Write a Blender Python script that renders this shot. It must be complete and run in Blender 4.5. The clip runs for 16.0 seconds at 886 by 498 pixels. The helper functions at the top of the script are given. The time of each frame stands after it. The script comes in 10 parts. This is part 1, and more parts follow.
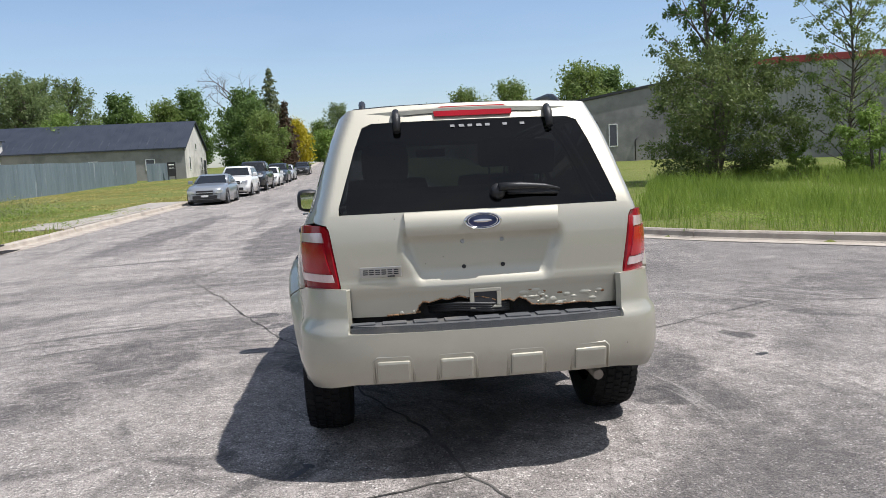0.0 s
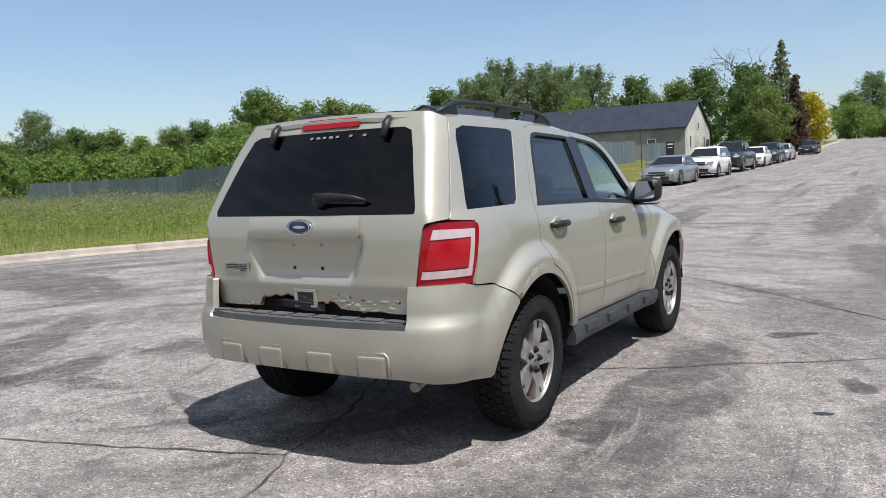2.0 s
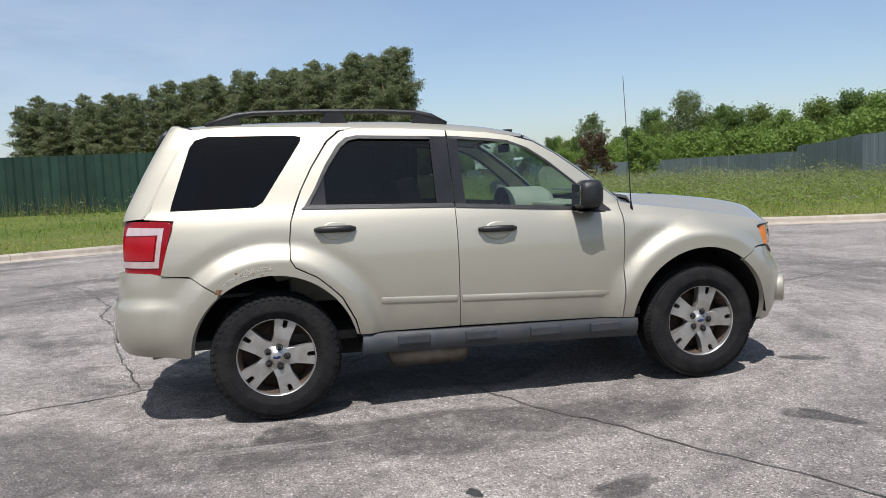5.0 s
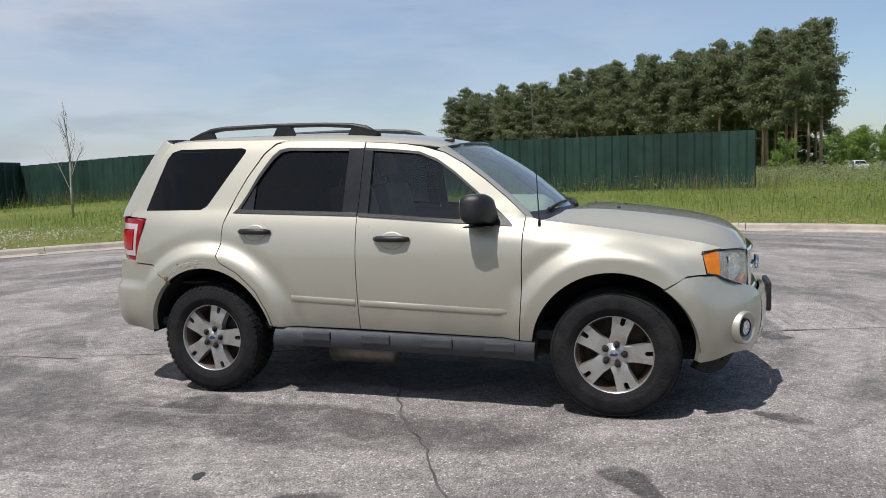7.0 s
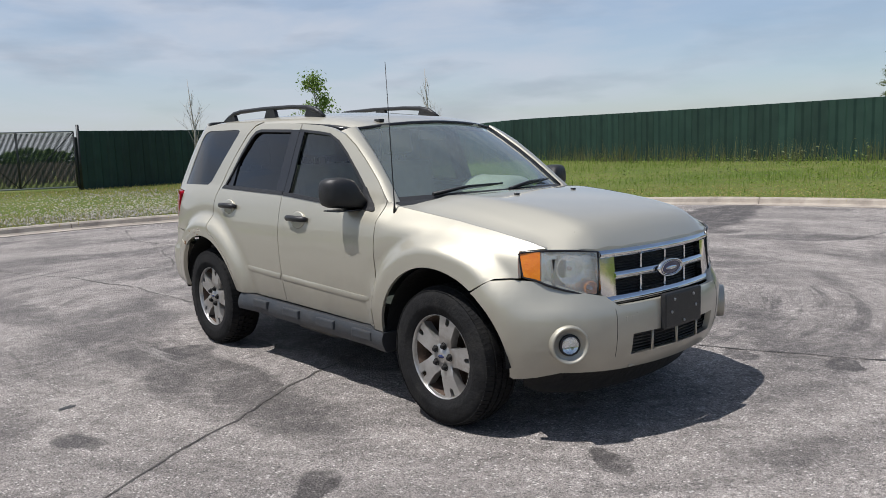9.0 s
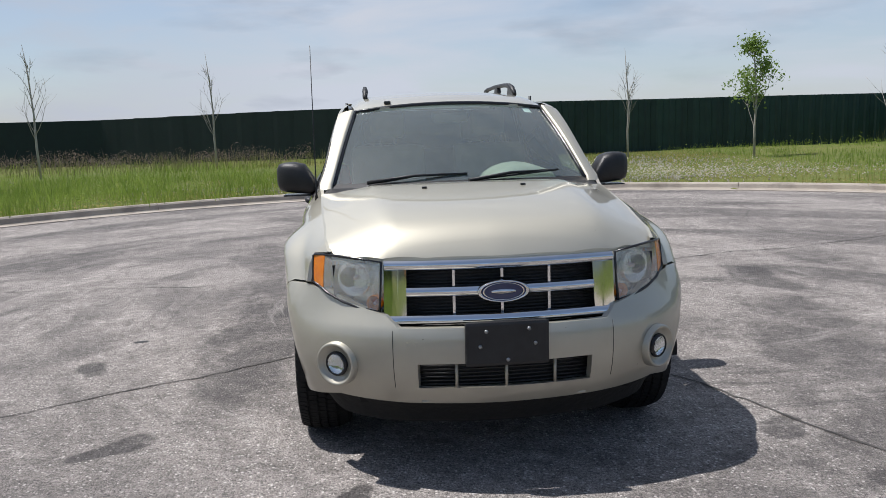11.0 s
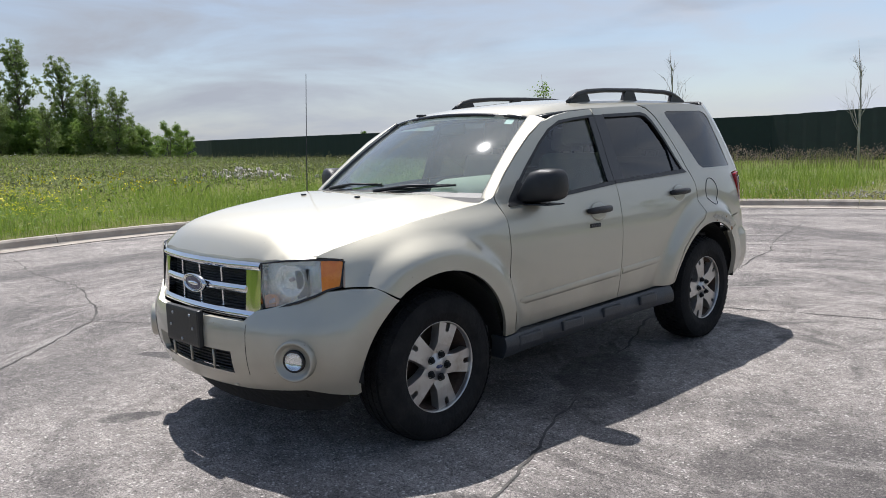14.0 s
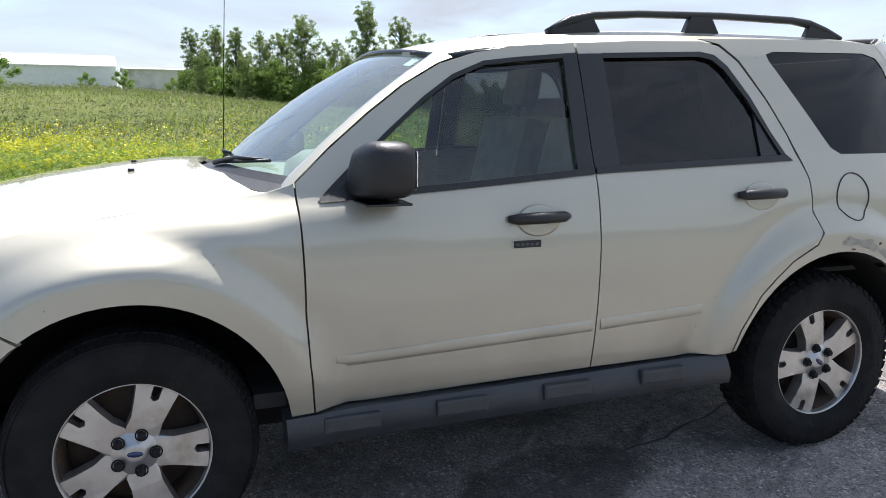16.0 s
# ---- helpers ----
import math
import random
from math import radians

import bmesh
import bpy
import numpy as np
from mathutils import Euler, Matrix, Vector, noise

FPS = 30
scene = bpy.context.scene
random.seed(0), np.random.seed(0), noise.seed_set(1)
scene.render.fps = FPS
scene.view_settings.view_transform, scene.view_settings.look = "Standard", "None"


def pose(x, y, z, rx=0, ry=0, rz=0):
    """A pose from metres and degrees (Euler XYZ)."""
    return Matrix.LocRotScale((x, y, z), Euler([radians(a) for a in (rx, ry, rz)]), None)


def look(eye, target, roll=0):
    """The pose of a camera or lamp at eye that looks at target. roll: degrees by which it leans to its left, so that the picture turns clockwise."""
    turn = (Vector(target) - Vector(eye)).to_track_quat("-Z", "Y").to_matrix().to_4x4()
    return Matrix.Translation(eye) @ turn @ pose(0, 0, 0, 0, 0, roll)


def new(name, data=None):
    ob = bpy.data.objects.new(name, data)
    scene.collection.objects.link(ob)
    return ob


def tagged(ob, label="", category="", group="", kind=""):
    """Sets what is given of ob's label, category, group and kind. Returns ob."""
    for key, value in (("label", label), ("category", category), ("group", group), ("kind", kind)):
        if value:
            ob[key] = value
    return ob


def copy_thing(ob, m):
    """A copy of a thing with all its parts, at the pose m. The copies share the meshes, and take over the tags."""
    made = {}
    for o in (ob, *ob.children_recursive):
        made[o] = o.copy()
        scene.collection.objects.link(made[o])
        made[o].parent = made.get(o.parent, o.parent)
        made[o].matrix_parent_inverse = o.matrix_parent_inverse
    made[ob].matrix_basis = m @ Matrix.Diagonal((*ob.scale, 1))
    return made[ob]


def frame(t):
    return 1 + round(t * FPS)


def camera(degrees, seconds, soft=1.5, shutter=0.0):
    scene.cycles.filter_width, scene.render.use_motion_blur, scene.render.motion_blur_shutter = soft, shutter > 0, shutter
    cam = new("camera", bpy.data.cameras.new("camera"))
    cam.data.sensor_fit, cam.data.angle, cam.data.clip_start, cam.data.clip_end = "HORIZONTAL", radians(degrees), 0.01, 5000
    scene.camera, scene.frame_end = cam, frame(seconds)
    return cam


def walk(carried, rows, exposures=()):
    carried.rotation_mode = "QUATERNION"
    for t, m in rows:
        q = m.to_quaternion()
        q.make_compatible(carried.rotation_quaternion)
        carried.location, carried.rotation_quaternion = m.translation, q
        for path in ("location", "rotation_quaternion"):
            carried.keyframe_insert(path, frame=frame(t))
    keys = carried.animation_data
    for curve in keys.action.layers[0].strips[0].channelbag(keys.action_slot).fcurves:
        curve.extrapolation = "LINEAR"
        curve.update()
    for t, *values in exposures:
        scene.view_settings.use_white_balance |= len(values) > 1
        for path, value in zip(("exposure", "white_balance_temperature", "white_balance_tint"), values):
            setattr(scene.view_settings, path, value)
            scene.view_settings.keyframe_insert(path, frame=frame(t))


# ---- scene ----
cam = camera(59.1, 16.0, soft=0.55)
PATH = [
    (0, (-0.53, -5.611, 1.392), (-0.333, -3.631, 1.188), -2.8),
    (0.5, (0.265, -5.643, 1.391), (0.114, -3.66, 1.185), -2.6),
    (1, (1.057, -5.558, 1.382), (0.576, -3.627, 1.176), -2.7),
    (1.5, (1.86, -5.378, 1.378), (1.085, -3.545, 1.178), -2.7),
    (2, (2.599, -5.056, 1.393), (1.562, -3.357, 1.196), -2.6),
    (2.5, (3.31, -4.666, 1.387), (2.047, -3.128, 1.195), -2.6),
    (3, (3.899, -4.103, 1.388), (2.437, -2.753, 1.193), -2.5),
    (3.5, (4.45, -3.476, 1.38), (2.815, -2.341, 1.181), -2.5),
    (4, (4.85, -2.784, 1.378), (3.08, -1.876, 1.178), -2.6),
    (4.5, (5.199, -2.058, 1.376), (3.326, -1.386, 1.18), -2.5),
    (4.7, (5.283, -1.729, 1.343), (3.374, -1.164, 1.15), -2.5),
    (6.8, (5.316, 1.452, 1.42), (3.395, 0.929, 1.232), -1.7),
    (7, (5.239, 1.756, 1.404), (3.348, 1.136, 1.212), -1.7),
    (7.5, (4.918, 2.474, 1.405), (3.122, 1.619, 1.199), -1.6),
    (8, (4.506, 3.15, 1.413), (2.837, 2.071, 1.191), -1.6),
    (8.5, (4.025, 3.745, 1.422), (2.514, 2.457, 1.179), -1.8),
    (9, (3.436, 4.259, 1.433), (2.121, 2.774, 1.175), -1.9),
    (9.2, (3.167, 4.435, 1.46), (1.943, 2.874, 1.199), -2.0),
    (11.3, (0.069, 5.132, 1.424), (0.083, 3.155, 1.121), -2.0),
    (11.5, (-0.238, 5.115, 1.411), (-0.086, 3.145, 1.104), -2.3),
    (12, (-0.994, 5.038, 1.42), (-0.513, 3.122, 1.108), -2.7),
    (12.5, (-1.701, 4.856, 1.426), (-0.922, 3.04, 1.117), -3.0),
    (13, (-2.397, 4.624, 1.428), (-1.357, 2.94, 1.138), -3.0),
    (13.5, (-3.0, 4.276, 1.426), (-1.749, 2.74, 1.151), -2.3),
    (14, (-3.504, 3.828, 1.421), (-2.081, 2.447, 1.157), -1.6),
    (14.5, (-3.797, 3.214, 1.42), (-2.226, 2.006, 1.151), -0.9),
    (15, (-3.867, 2.526, 1.422), (-2.175, 1.499, 1.133), -0.2),
    (15.5, (-3.595, 1.871, 1.376), (-1.82, 1.003, 1.067), 0.2),
    (16, (-3.215, 1.209, 1.377), (-1.368, 0.527, 1.026), 0.3),
]
EXPOSURES = [(0.0, 0.30), (2.5, 0.20), (4.5, 0.16), (7.0, 0.0), (9.0, -0.04), (11.5, 0.02), (13.5, 0.14), (14.5, 0.34), (15.2, 0.54), (16.0, 0.84)]
EXPOSURES = [(t, e, 6330, 12) for t, e in EXPOSURES]
walk(cam, [(t, look(e, g, r)) for t, e, g, r in PATH], EXPOSURES)

# ---- light ----
SUN_DIR = Vector((0.45, -0.15, 1.0)).normalized()
sun_elev = math.asin(SUN_DIR.z)
sun_rot = math.atan2(SUN_DIR.x, SUN_DIR.y)

world = bpy.data.worlds.new("sky")
scene.world = world
world.use_nodes = True
wn, wl = world.node_tree.nodes, world.node_tree.links
wn.clear()
w_out = wn.new("ShaderNodeOutputWorld")
w_bg = wn.new("ShaderNodeBackground")
w_sky = wn.new("ShaderNodeTexSky")
w_sky.sky_type = "NISHITA"
w_sky.sun_disc = False
w_sky.sun_elevation = sun_elev
w_sky.sun_rotation = sun_rot
w_sky.air_density = 1.0
w_sky.dust_density = 0.9
w_sky.ozone_density = 2.6
w_bg.inputs["Strength"].default_value = 0.118
# thin high cloud, denser on the -y side of the sky
w_tc = wn.new("ShaderNodeTexCoord")
w_map = wn.new("ShaderNodeMapping")
w_map.inputs["Scale"].default_value = (1.6, 1.6, 7.0)
w_no = wn.new("ShaderNodeTexNoise")
w_no.inputs["Scale"].default_value = 2.2
w_no.inputs["Detail"].default_value = 7.0
w_no.inputs["Roughness"].default_value = 0.55
w_no.inputs["Distortion"].default_value = 0.4
w_rmp = wn.new("ShaderNodeValToRGB")
w_rmp.color_ramp.elements[0].position = 0.36
w_rmp.color_ramp.elements[1].position = 0.70
w_sep = wn.new("ShaderNodeSeparateXYZ")
w_side = wn.new("ShaderNodeMapRange")
w_side.inputs["From Min"].default_value = 0.55
w_side.inputs["From Max"].default_value = -0.65
w_side.inputs["To Min"].default_value = 0.10
w_side.inputs["To Max"].default_value = 0.95
w_mul = wn.new("ShaderNodeMath")
w_mul.operation = "MULTIPLY"
w_add = wn.new("ShaderNodeMath")
w_add.operation = "MULTIPLY_ADD"
w_add.inputs[1].default_value = 0.75
w_mix = wn.new("ShaderNodeMix")
w_mix.data_type = "RGBA"
# the veil is greyer towards the east
w_east = wn.new("ShaderNodeMapRange")
w_east.inputs["From Min"].default_value = 0.05
w_east.inputs["From Max"].default_value = 0.9
w_tone = wn.new("ShaderNodeMix")
w_tone.data_type = "RGBA"
w_tone.inputs["A"].default_value = (5.0, 5.35, 5.9, 1.0)
w_tone.inputs["B"].default_value = (3.1, 3.35, 3.75, 1.0)
wl.new(w_tc.outputs["Generated"], w_map.inputs["Vector"])
wl.new(w_map.outputs["Vector"], w_no.inputs["Vector"])
wl.new(w_no.outputs["Fac"], w_rmp.inputs["Fac"])
wl.new(w_tc.outputs["Generated"], w_sep.inputs["Vector"])
w_dir = wn.new("ShaderNodeMath")
w_dir.operation = "MULTIPLY_ADD"
w_dir.inputs[1].default_value = -0.35
wl.new(w_sep.outputs["X"], w_dir.inputs[0])
wl.new(w_sep.outputs["Y"], w_dir.inputs[2])
wl.new(w_dir.outputs["Value"], w_side.inputs["Value"])
wl.new(w_sep.outputs["X"], w_east.inputs["Value"])
wl.new(w_east.outputs["Result"], w_tone.inputs["Factor"])
# small darker wisps in the veil
w_no2 = wn.new("ShaderNodeTexNoise")
w_no2.inputs["Scale"].default_value = 3.1
w_no2.inputs["Detail"].default_value = 8.0
w_no2.inputs["Roughness"].default_value = 0.5
w_wisp = wn.new("ShaderNodeMapRange")
w_wisp.inputs["From Min"].default_value = 0.54
w_wisp.inputs["From Max"].default_value = 0.68
w_wisp.inputs["To Max"].default_value = 0.6
w_dark = wn.new("ShaderNodeMix")
w_dark.data_type = "RGBA"
w_dark.inputs["B"].default_value = (3.0, 3.35, 3.9, 1.0)
wl.new(w_map.outputs["Vector"], w_no2.inputs["Vector"])
wl.new(w_no2.outputs["Fac"], w_wisp.inputs["Value"])
wl.new(w_wisp.outputs["Result"], w_dark.inputs["Factor"])
wl.new(w_tone.outputs["Result"], w_dark.inputs["A"])
wl.new(w_dark.outputs["Result"], w_mix.inputs["B"])
wl.new(w_rmp.outputs["Color"], w_add.inputs[0])
wl.new(w_side.outputs["Result"], w_mul.inputs[0])
w_add.inputs[2].default_value = 0.42
wl.new(w_add.outputs["Value"], w_mul.inputs[1])
wl.new(w_mul.outputs["Value"], w_mix.inputs["Factor"])
wl.new(w_sky.outputs["Color"], w_mix.inputs["A"])
# the sky deepens a little towards the zenith
w_high = wn.new("ShaderNodeMapRange")
w_high.interpolation_type = "SMOOTHSTEP"
w_high.inputs["From Min"].default_value = 0.26
w_high.inputs["From Max"].default_value = 0.85
w_warm = wn.new("ShaderNodeMix")
w_warm.data_type = "RGBA"
w_warm.inputs["A"].default_value = (1, 1, 1, 1)
w_warm.inputs["B"].default_value = (0.92, 0.90, 0.86, 1)
w_glare = wn.new("ShaderNodeMix")
w_glare.data_type = "RGBA"
w_glare.blend_type = "MULTIPLY"
w_glare.inputs["Factor"].default_value = 1.0
wl.new(w_sep.outputs["Z"], w_high.inputs["Value"])
wl.new(w_mix.outputs["Result"], w_glare.inputs["A"])
wl.new(w_high.outputs["Result"], w_warm.inputs["Factor"])
wl.new(w_warm.outputs["Result"], w_glare.inputs["B"])
wl.new(w_glare.outputs["Result"], w_bg.inputs["Color"])
wl.new(w_bg.outputs["Background"], w_out.inputs["Surface"])

sun_data = bpy.data.lights.new("sun", "SUN")
sun_data.energy = 5.0
sun_data.angle = radians(0.6)
sun_data.color = (1.0, 0.97, 0.925)
sun = new("sun", sun_data)
sun.matrix_world = look(SUN_DIR * 100, (0, 0, 0))

# ---- small tools ----
rnd = random.Random(7)


def thing(name, label, category, group="", at=(0, 0, 0), turn=0, kind=""):
    e = new(name)
    e.matrix_basis = pose(*at, 0, 0, turn)
    return tagged(e, label, category, group, kind)


def mesh_of(name, bm, material):
    me = bpy.data.meshes.new(name)
    bm.to_mesh(me)
    bm.free()
    for m in material if isinstance(material, (list, tuple)) else [material]:
        me.materials.append(m)
    return me


def part(name, bm, material, parent=None, label=""):
    """One mesh object under a thing or a part."""
    ob = new(name, mesh_of(name, bm, material))
    if parent is not None:
        ob.parent = parent
    return tagged(ob, label)


def mesh_part(name, verts, faces, material, parent=None, label="", smooth=False):
    me = bpy.data.meshes.new(name)
    me.from_pydata([tuple(v) for v in verts], [], faces)
    me.materials.append(material)
    if smooth:
        me.shade_smooth()
    ob = new(name, me)
    if parent is not None:
        ob.parent = parent
    return tagged(ob, label)


def box(bm, x0, x1, y0, y1, z0, z1, bevel=0.0):
    vs = [bm.verts.new((x, y, z)) for z in (z0, z1) for x, y in ((x0, y0), (x1, y0), (x1, y1), (x0, y1))]
    fs = [bm.faces.new([vs[i] for i in q]) for q in
          ((3, 2, 1, 0), (4, 5, 6, 7), (0, 1, 5, 4), (1, 2, 6, 5), (2, 3, 7, 6), (3, 0, 4, 7))]
    if bevel:
        es = list({e for f in fs for e in f.edges})
        bmesh.ops.bevel(bm, geom=es, offset=bevel, segments=2, affect="EDGES", profile=0.6)
    return vs


def boxm(x0, x1, y0, y1, z0, z1, bevel=0.0):
    bm = bmesh.new()
    box(bm, x0, x1, y0, y1, z0, z1, bevel)
    return bm


def tube(bm, pts, r, n=8, caps=True):
    """A round bar along points; r is one radius or one for each point."""
    pts = [Vector(p) for p in pts]
    rs = r if isinstance(r, (list, tuple)) else [r] * len(pts)
    rings = []
    side = None
    for i, p in enumerate(pts):
        d = (pts[min(i + 1, len(pts) - 1)] - pts[max(i - 1, 0)]).normalized()
        if side is None:
            side = d.orthogonal().normalized()
        side = (side - d * side.dot(d)).normalized()
        up = d.cross(side)
        rings.append([bm.verts.new(p + rs[i] * (math.cos(a) * side + math.sin(a) * up))
                      for a in (2 * math.pi * k / n for k in range(n))])
    for a, b in zip(rings, rings[1:]):
        for k in range(n):
            f = bm.faces.new((a[k], a[(k + 1) % n], b[(k + 1) % n], b[k]))
            f.smooth = True
    if caps:
        bm.faces.new(rings[0][::-1])
        bm.faces.new(rings[-1])


def tubem(pts, r, n=8):
    bm = bmesh.new()
    tube(bm, pts, r, n)
    return bm


def lathe(bm, profile, n, m=Matrix(), a0=0.0, a1=2 * math.pi, smooth=True):
    """Turns (radius, height) round the z axis of m."""
    full = a1 - a0 > 6.28
    cols = []
    for k in range(n if full else n + 1):
        a = a0 + (a1 - a0) * k / n
        cols.append([bm.verts.new(m @ Vector((r * math.cos(a), r * math.sin(a), h))) for r, h in profile])
    for k in range(n):
        a, b = cols[k], cols[(k + 1) % len(cols)]
        for i in range(len(profile) - 1):
            f = bm.faces.new((a[i], b[i], b[i + 1], a[i + 1]))
            f.smooth = smooth


def prism(bm, poly, z0, z1, m=Matrix(), bevel=0.0):
    """A flat outline raised from z0 to z1, laid by m."""
    lo = [bm.verts.new(m @ Vector((x, y, z0))) for x, y in poly]
    hi = [bm.verts.new(m @ Vector((x, y, z1))) for x, y in poly]
    n = len(poly)
    top = bm.faces.new(hi)
    bm.faces.new(lo[::-1])
    for i in range(n):
        bm.faces.new((lo[i], lo[(i + 1) % n], hi[(i + 1) % n], hi[i]))
    if bevel:
        bmesh.ops.bevel(bm, geom=list(top.edges), offset=bevel, segments=2, affect="EDGES")


def rounded(poly, r, n=4):
    """Rounds the corners of an outline; r is one radius or one for each corner."""
    out = []
    k = len(poly)
    for i in range(k):
        ri = r[i] if isinstance(r, (list, tuple)) else r
        p, a, b = Vector(poly[i]), Vector(poly[i - 1]), Vector(poly[(i + 1) % k])
        if ri <= 0:
            out.append(tuple(p))
            continue
        da, db = (a - p), (b - p)
        la, lb = min(ri, da.length * 0.45), min(ri, db.length * 0.45)
        pa, pb = p + da.normalized() * la, p + db.normalized() * lb
        for j in range(n + 1):
            t = j / n
            out.append(tuple((1 - t) ** 2 * pa + 2 * t * (1 - t) * p + t * t * pb))
    return out


def lerp_table(x, table):
    if x <= table[0][0]:
        return table[0][1]
    for (x0, y0), (x1, y1) in zip(table, table[1:]):
        if x <= x1:
            return y0 + (y1 - y0) * (x - x0) / (x1 - x0)
    return table[-1][1]


def smooth_table(x, table):
    """Passes smoothly through the rows (Catmull-Rom)."""
    if x <= table[0][0]:
        return table[0][1]
    if x >= table[-1][0]:
        return table[-1][1]
    for i in range(len(table) - 1):
        (x0, y0), (x1, y1) = table[i], table[i + 1]
        if x <= x1:
            h = x1 - x0
            m0 = (y1 - table[i - 1][1]) / (x1 - table[i - 1][0]) if i else (y1 - y0) / h
            m1 = (table[i + 2][1] - y0) / (table[i + 2][0] - x0) if i + 2 < len(table) else (y1 - y0) / h
            t = (x - x0) / h
            return ((2 * t ** 3 - 3 * t * t + 1) * y0 + (t ** 3 - 2 * t * t + t) * h * m0
                    + (3 * t * t - 2 * t ** 3) * y1 + (t ** 3 - t * t) * h * m1)


def sstep(a, b, x):
    t = max(0.0, min(1.0, (x - a) / (b - a)))
    return t * t * (3 - 2 * t)


# ---- materials ----
def mat(name, c1, c2=None, scale=6.0, rough=0.6, metal=0.0, bump=0.0, fine=120.0, stain=None, stain_scale=0.5, stain_from=0.50,
        coat=0.0, spec=0.5, vary=0.0, rough_var=0.08, trans=0.0, stretch=(1, 1, 1), world_space=True, sheen=0.0):
    """Two-scale colour variation, fine relief and uneven gloss on a principled surface."""
    m = bpy.data.materials.new(name)
    m.use_nodes = True
    n, l = m.node_tree.nodes, m.node_tree.links
    b = n["Principled BSDF"]
    b.inputs["Metallic"].default_value = metal
    b.inputs["Coat Weight"].default_value = coat
    b.inputs["Coat Roughness"].default_value = 0.10
    b.inputs["Specular IOR Level"].default_value = spec
    tc = n.new("ShaderNodeNewGeometry") if world_space else n.new("ShaderNodeTexCoord")
    src = tc.outputs["Position"] if world_space else tc.outputs["Object"]
    mp = n.new("ShaderNodeMapping")
    mp.inputs["Scale"].default_value = stretch
    l.new(src, mp.inputs["Vector"])
    no = n.new("ShaderNodeTexNoise")
    no.inputs["Scale"].default_value = scale
    no.inputs["Detail"].default_value = 6
    l.new(mp.outputs["Vector"], no.inputs["Vector"])
    mx = n.new("ShaderNodeMix")
    mx.data_type = "RGBA"
    mx.inputs["A"].default_value = (*c1, 1)
    mx.inputs["B"].default_value = (*(c2 or c1), 1)
    rp = n.new("ShaderNodeMapRange")
    rp.inputs["From Min"].default_value, rp.inputs["From Max"].default_value = 0.32, 0.68
    l.new(no.outputs["Fac"], rp.inputs["Value"])
    l.new(rp.outputs["Result"], mx.inputs["Factor"])
    col = mx.outputs["Result"]
    if stain:
        n2 = n.new("ShaderNodeTexNoise")
        n2.inputs["Scale"].default_value = stain_scale
        n2.inputs["Detail"].default_value = 8
        n2.inputs["Roughness"].default_value = 0.65
        l.new(mp.outputs["Vector"], n2.inputs["Vector"])
        r2 = n.new("ShaderNodeMapRange")
        r2.inputs["From Min"].default_value, r2.inputs["From Max"].default_value = stain_from, stain_from + 0.16
        r2.inputs["To Max"].default_value = 0.8
        l.new(n2.outputs["Fac"], r2.inputs["Value"])
        m2 = n.new("ShaderNodeMix")
        m2.data_type = "RGBA"
        m2.inputs["B"].default_value = (*stain, 1)
        l.new(r2.outputs["Result"], m2.inputs["Factor"])
        l.new(col, m2.inputs["A"])
        col = m2.outputs["Result"]
    if vary:
        oi = n.new("ShaderNodeObjectInfo")
        hs = n.new("ShaderNodeHueSaturation")
        rr = n.new("ShaderNodeMapRange")
        rr.inputs["To Min"].default_value, rr.inputs["To Max"].default_value = 1 - vary, 1 + vary
        l.new(oi.outputs["Random"], rr.inputs["Value"])
        l.new(rr.outputs["Result"], hs.inputs["Value"])
        l.new(col, hs.inputs["Color"])
        col = hs.outputs["Color"]
    l.new(col, b.inputs["Base Color"])
    ra = n.new("ShaderNodeMapRange")
    ra.inputs["To Min"].default_value, ra.inputs["To Max"].default_value = max(0.02, rough - rough_var), min(1, rough + rough_var)
    l.new(no.outputs["Fac"], ra.inputs["Value"])
    l.new(ra.outputs["Result"], b.inputs["Roughness"])
    if bump:
        nf = n.new("ShaderNodeTexNoise")
        nf.inputs["Scale"].default_value = fine
        nf.inputs["Detail"].default_value = 3
        l.new(mp.outputs["Vector"], nf.inputs["Vector"])
        bp = n.new("ShaderNodeBump")
        bp.inputs["Strength"].default_value = bump
        bp.inputs["Distance"].default_value = 0.02
        l.new(nf.outputs["Fac"], bp.inputs["Height"])
        l.new(bp.outputs["Normal"], b.inputs["Normal"])
    if trans:
        b.inputs["Transmission Weight"].default_value = trans
    return m


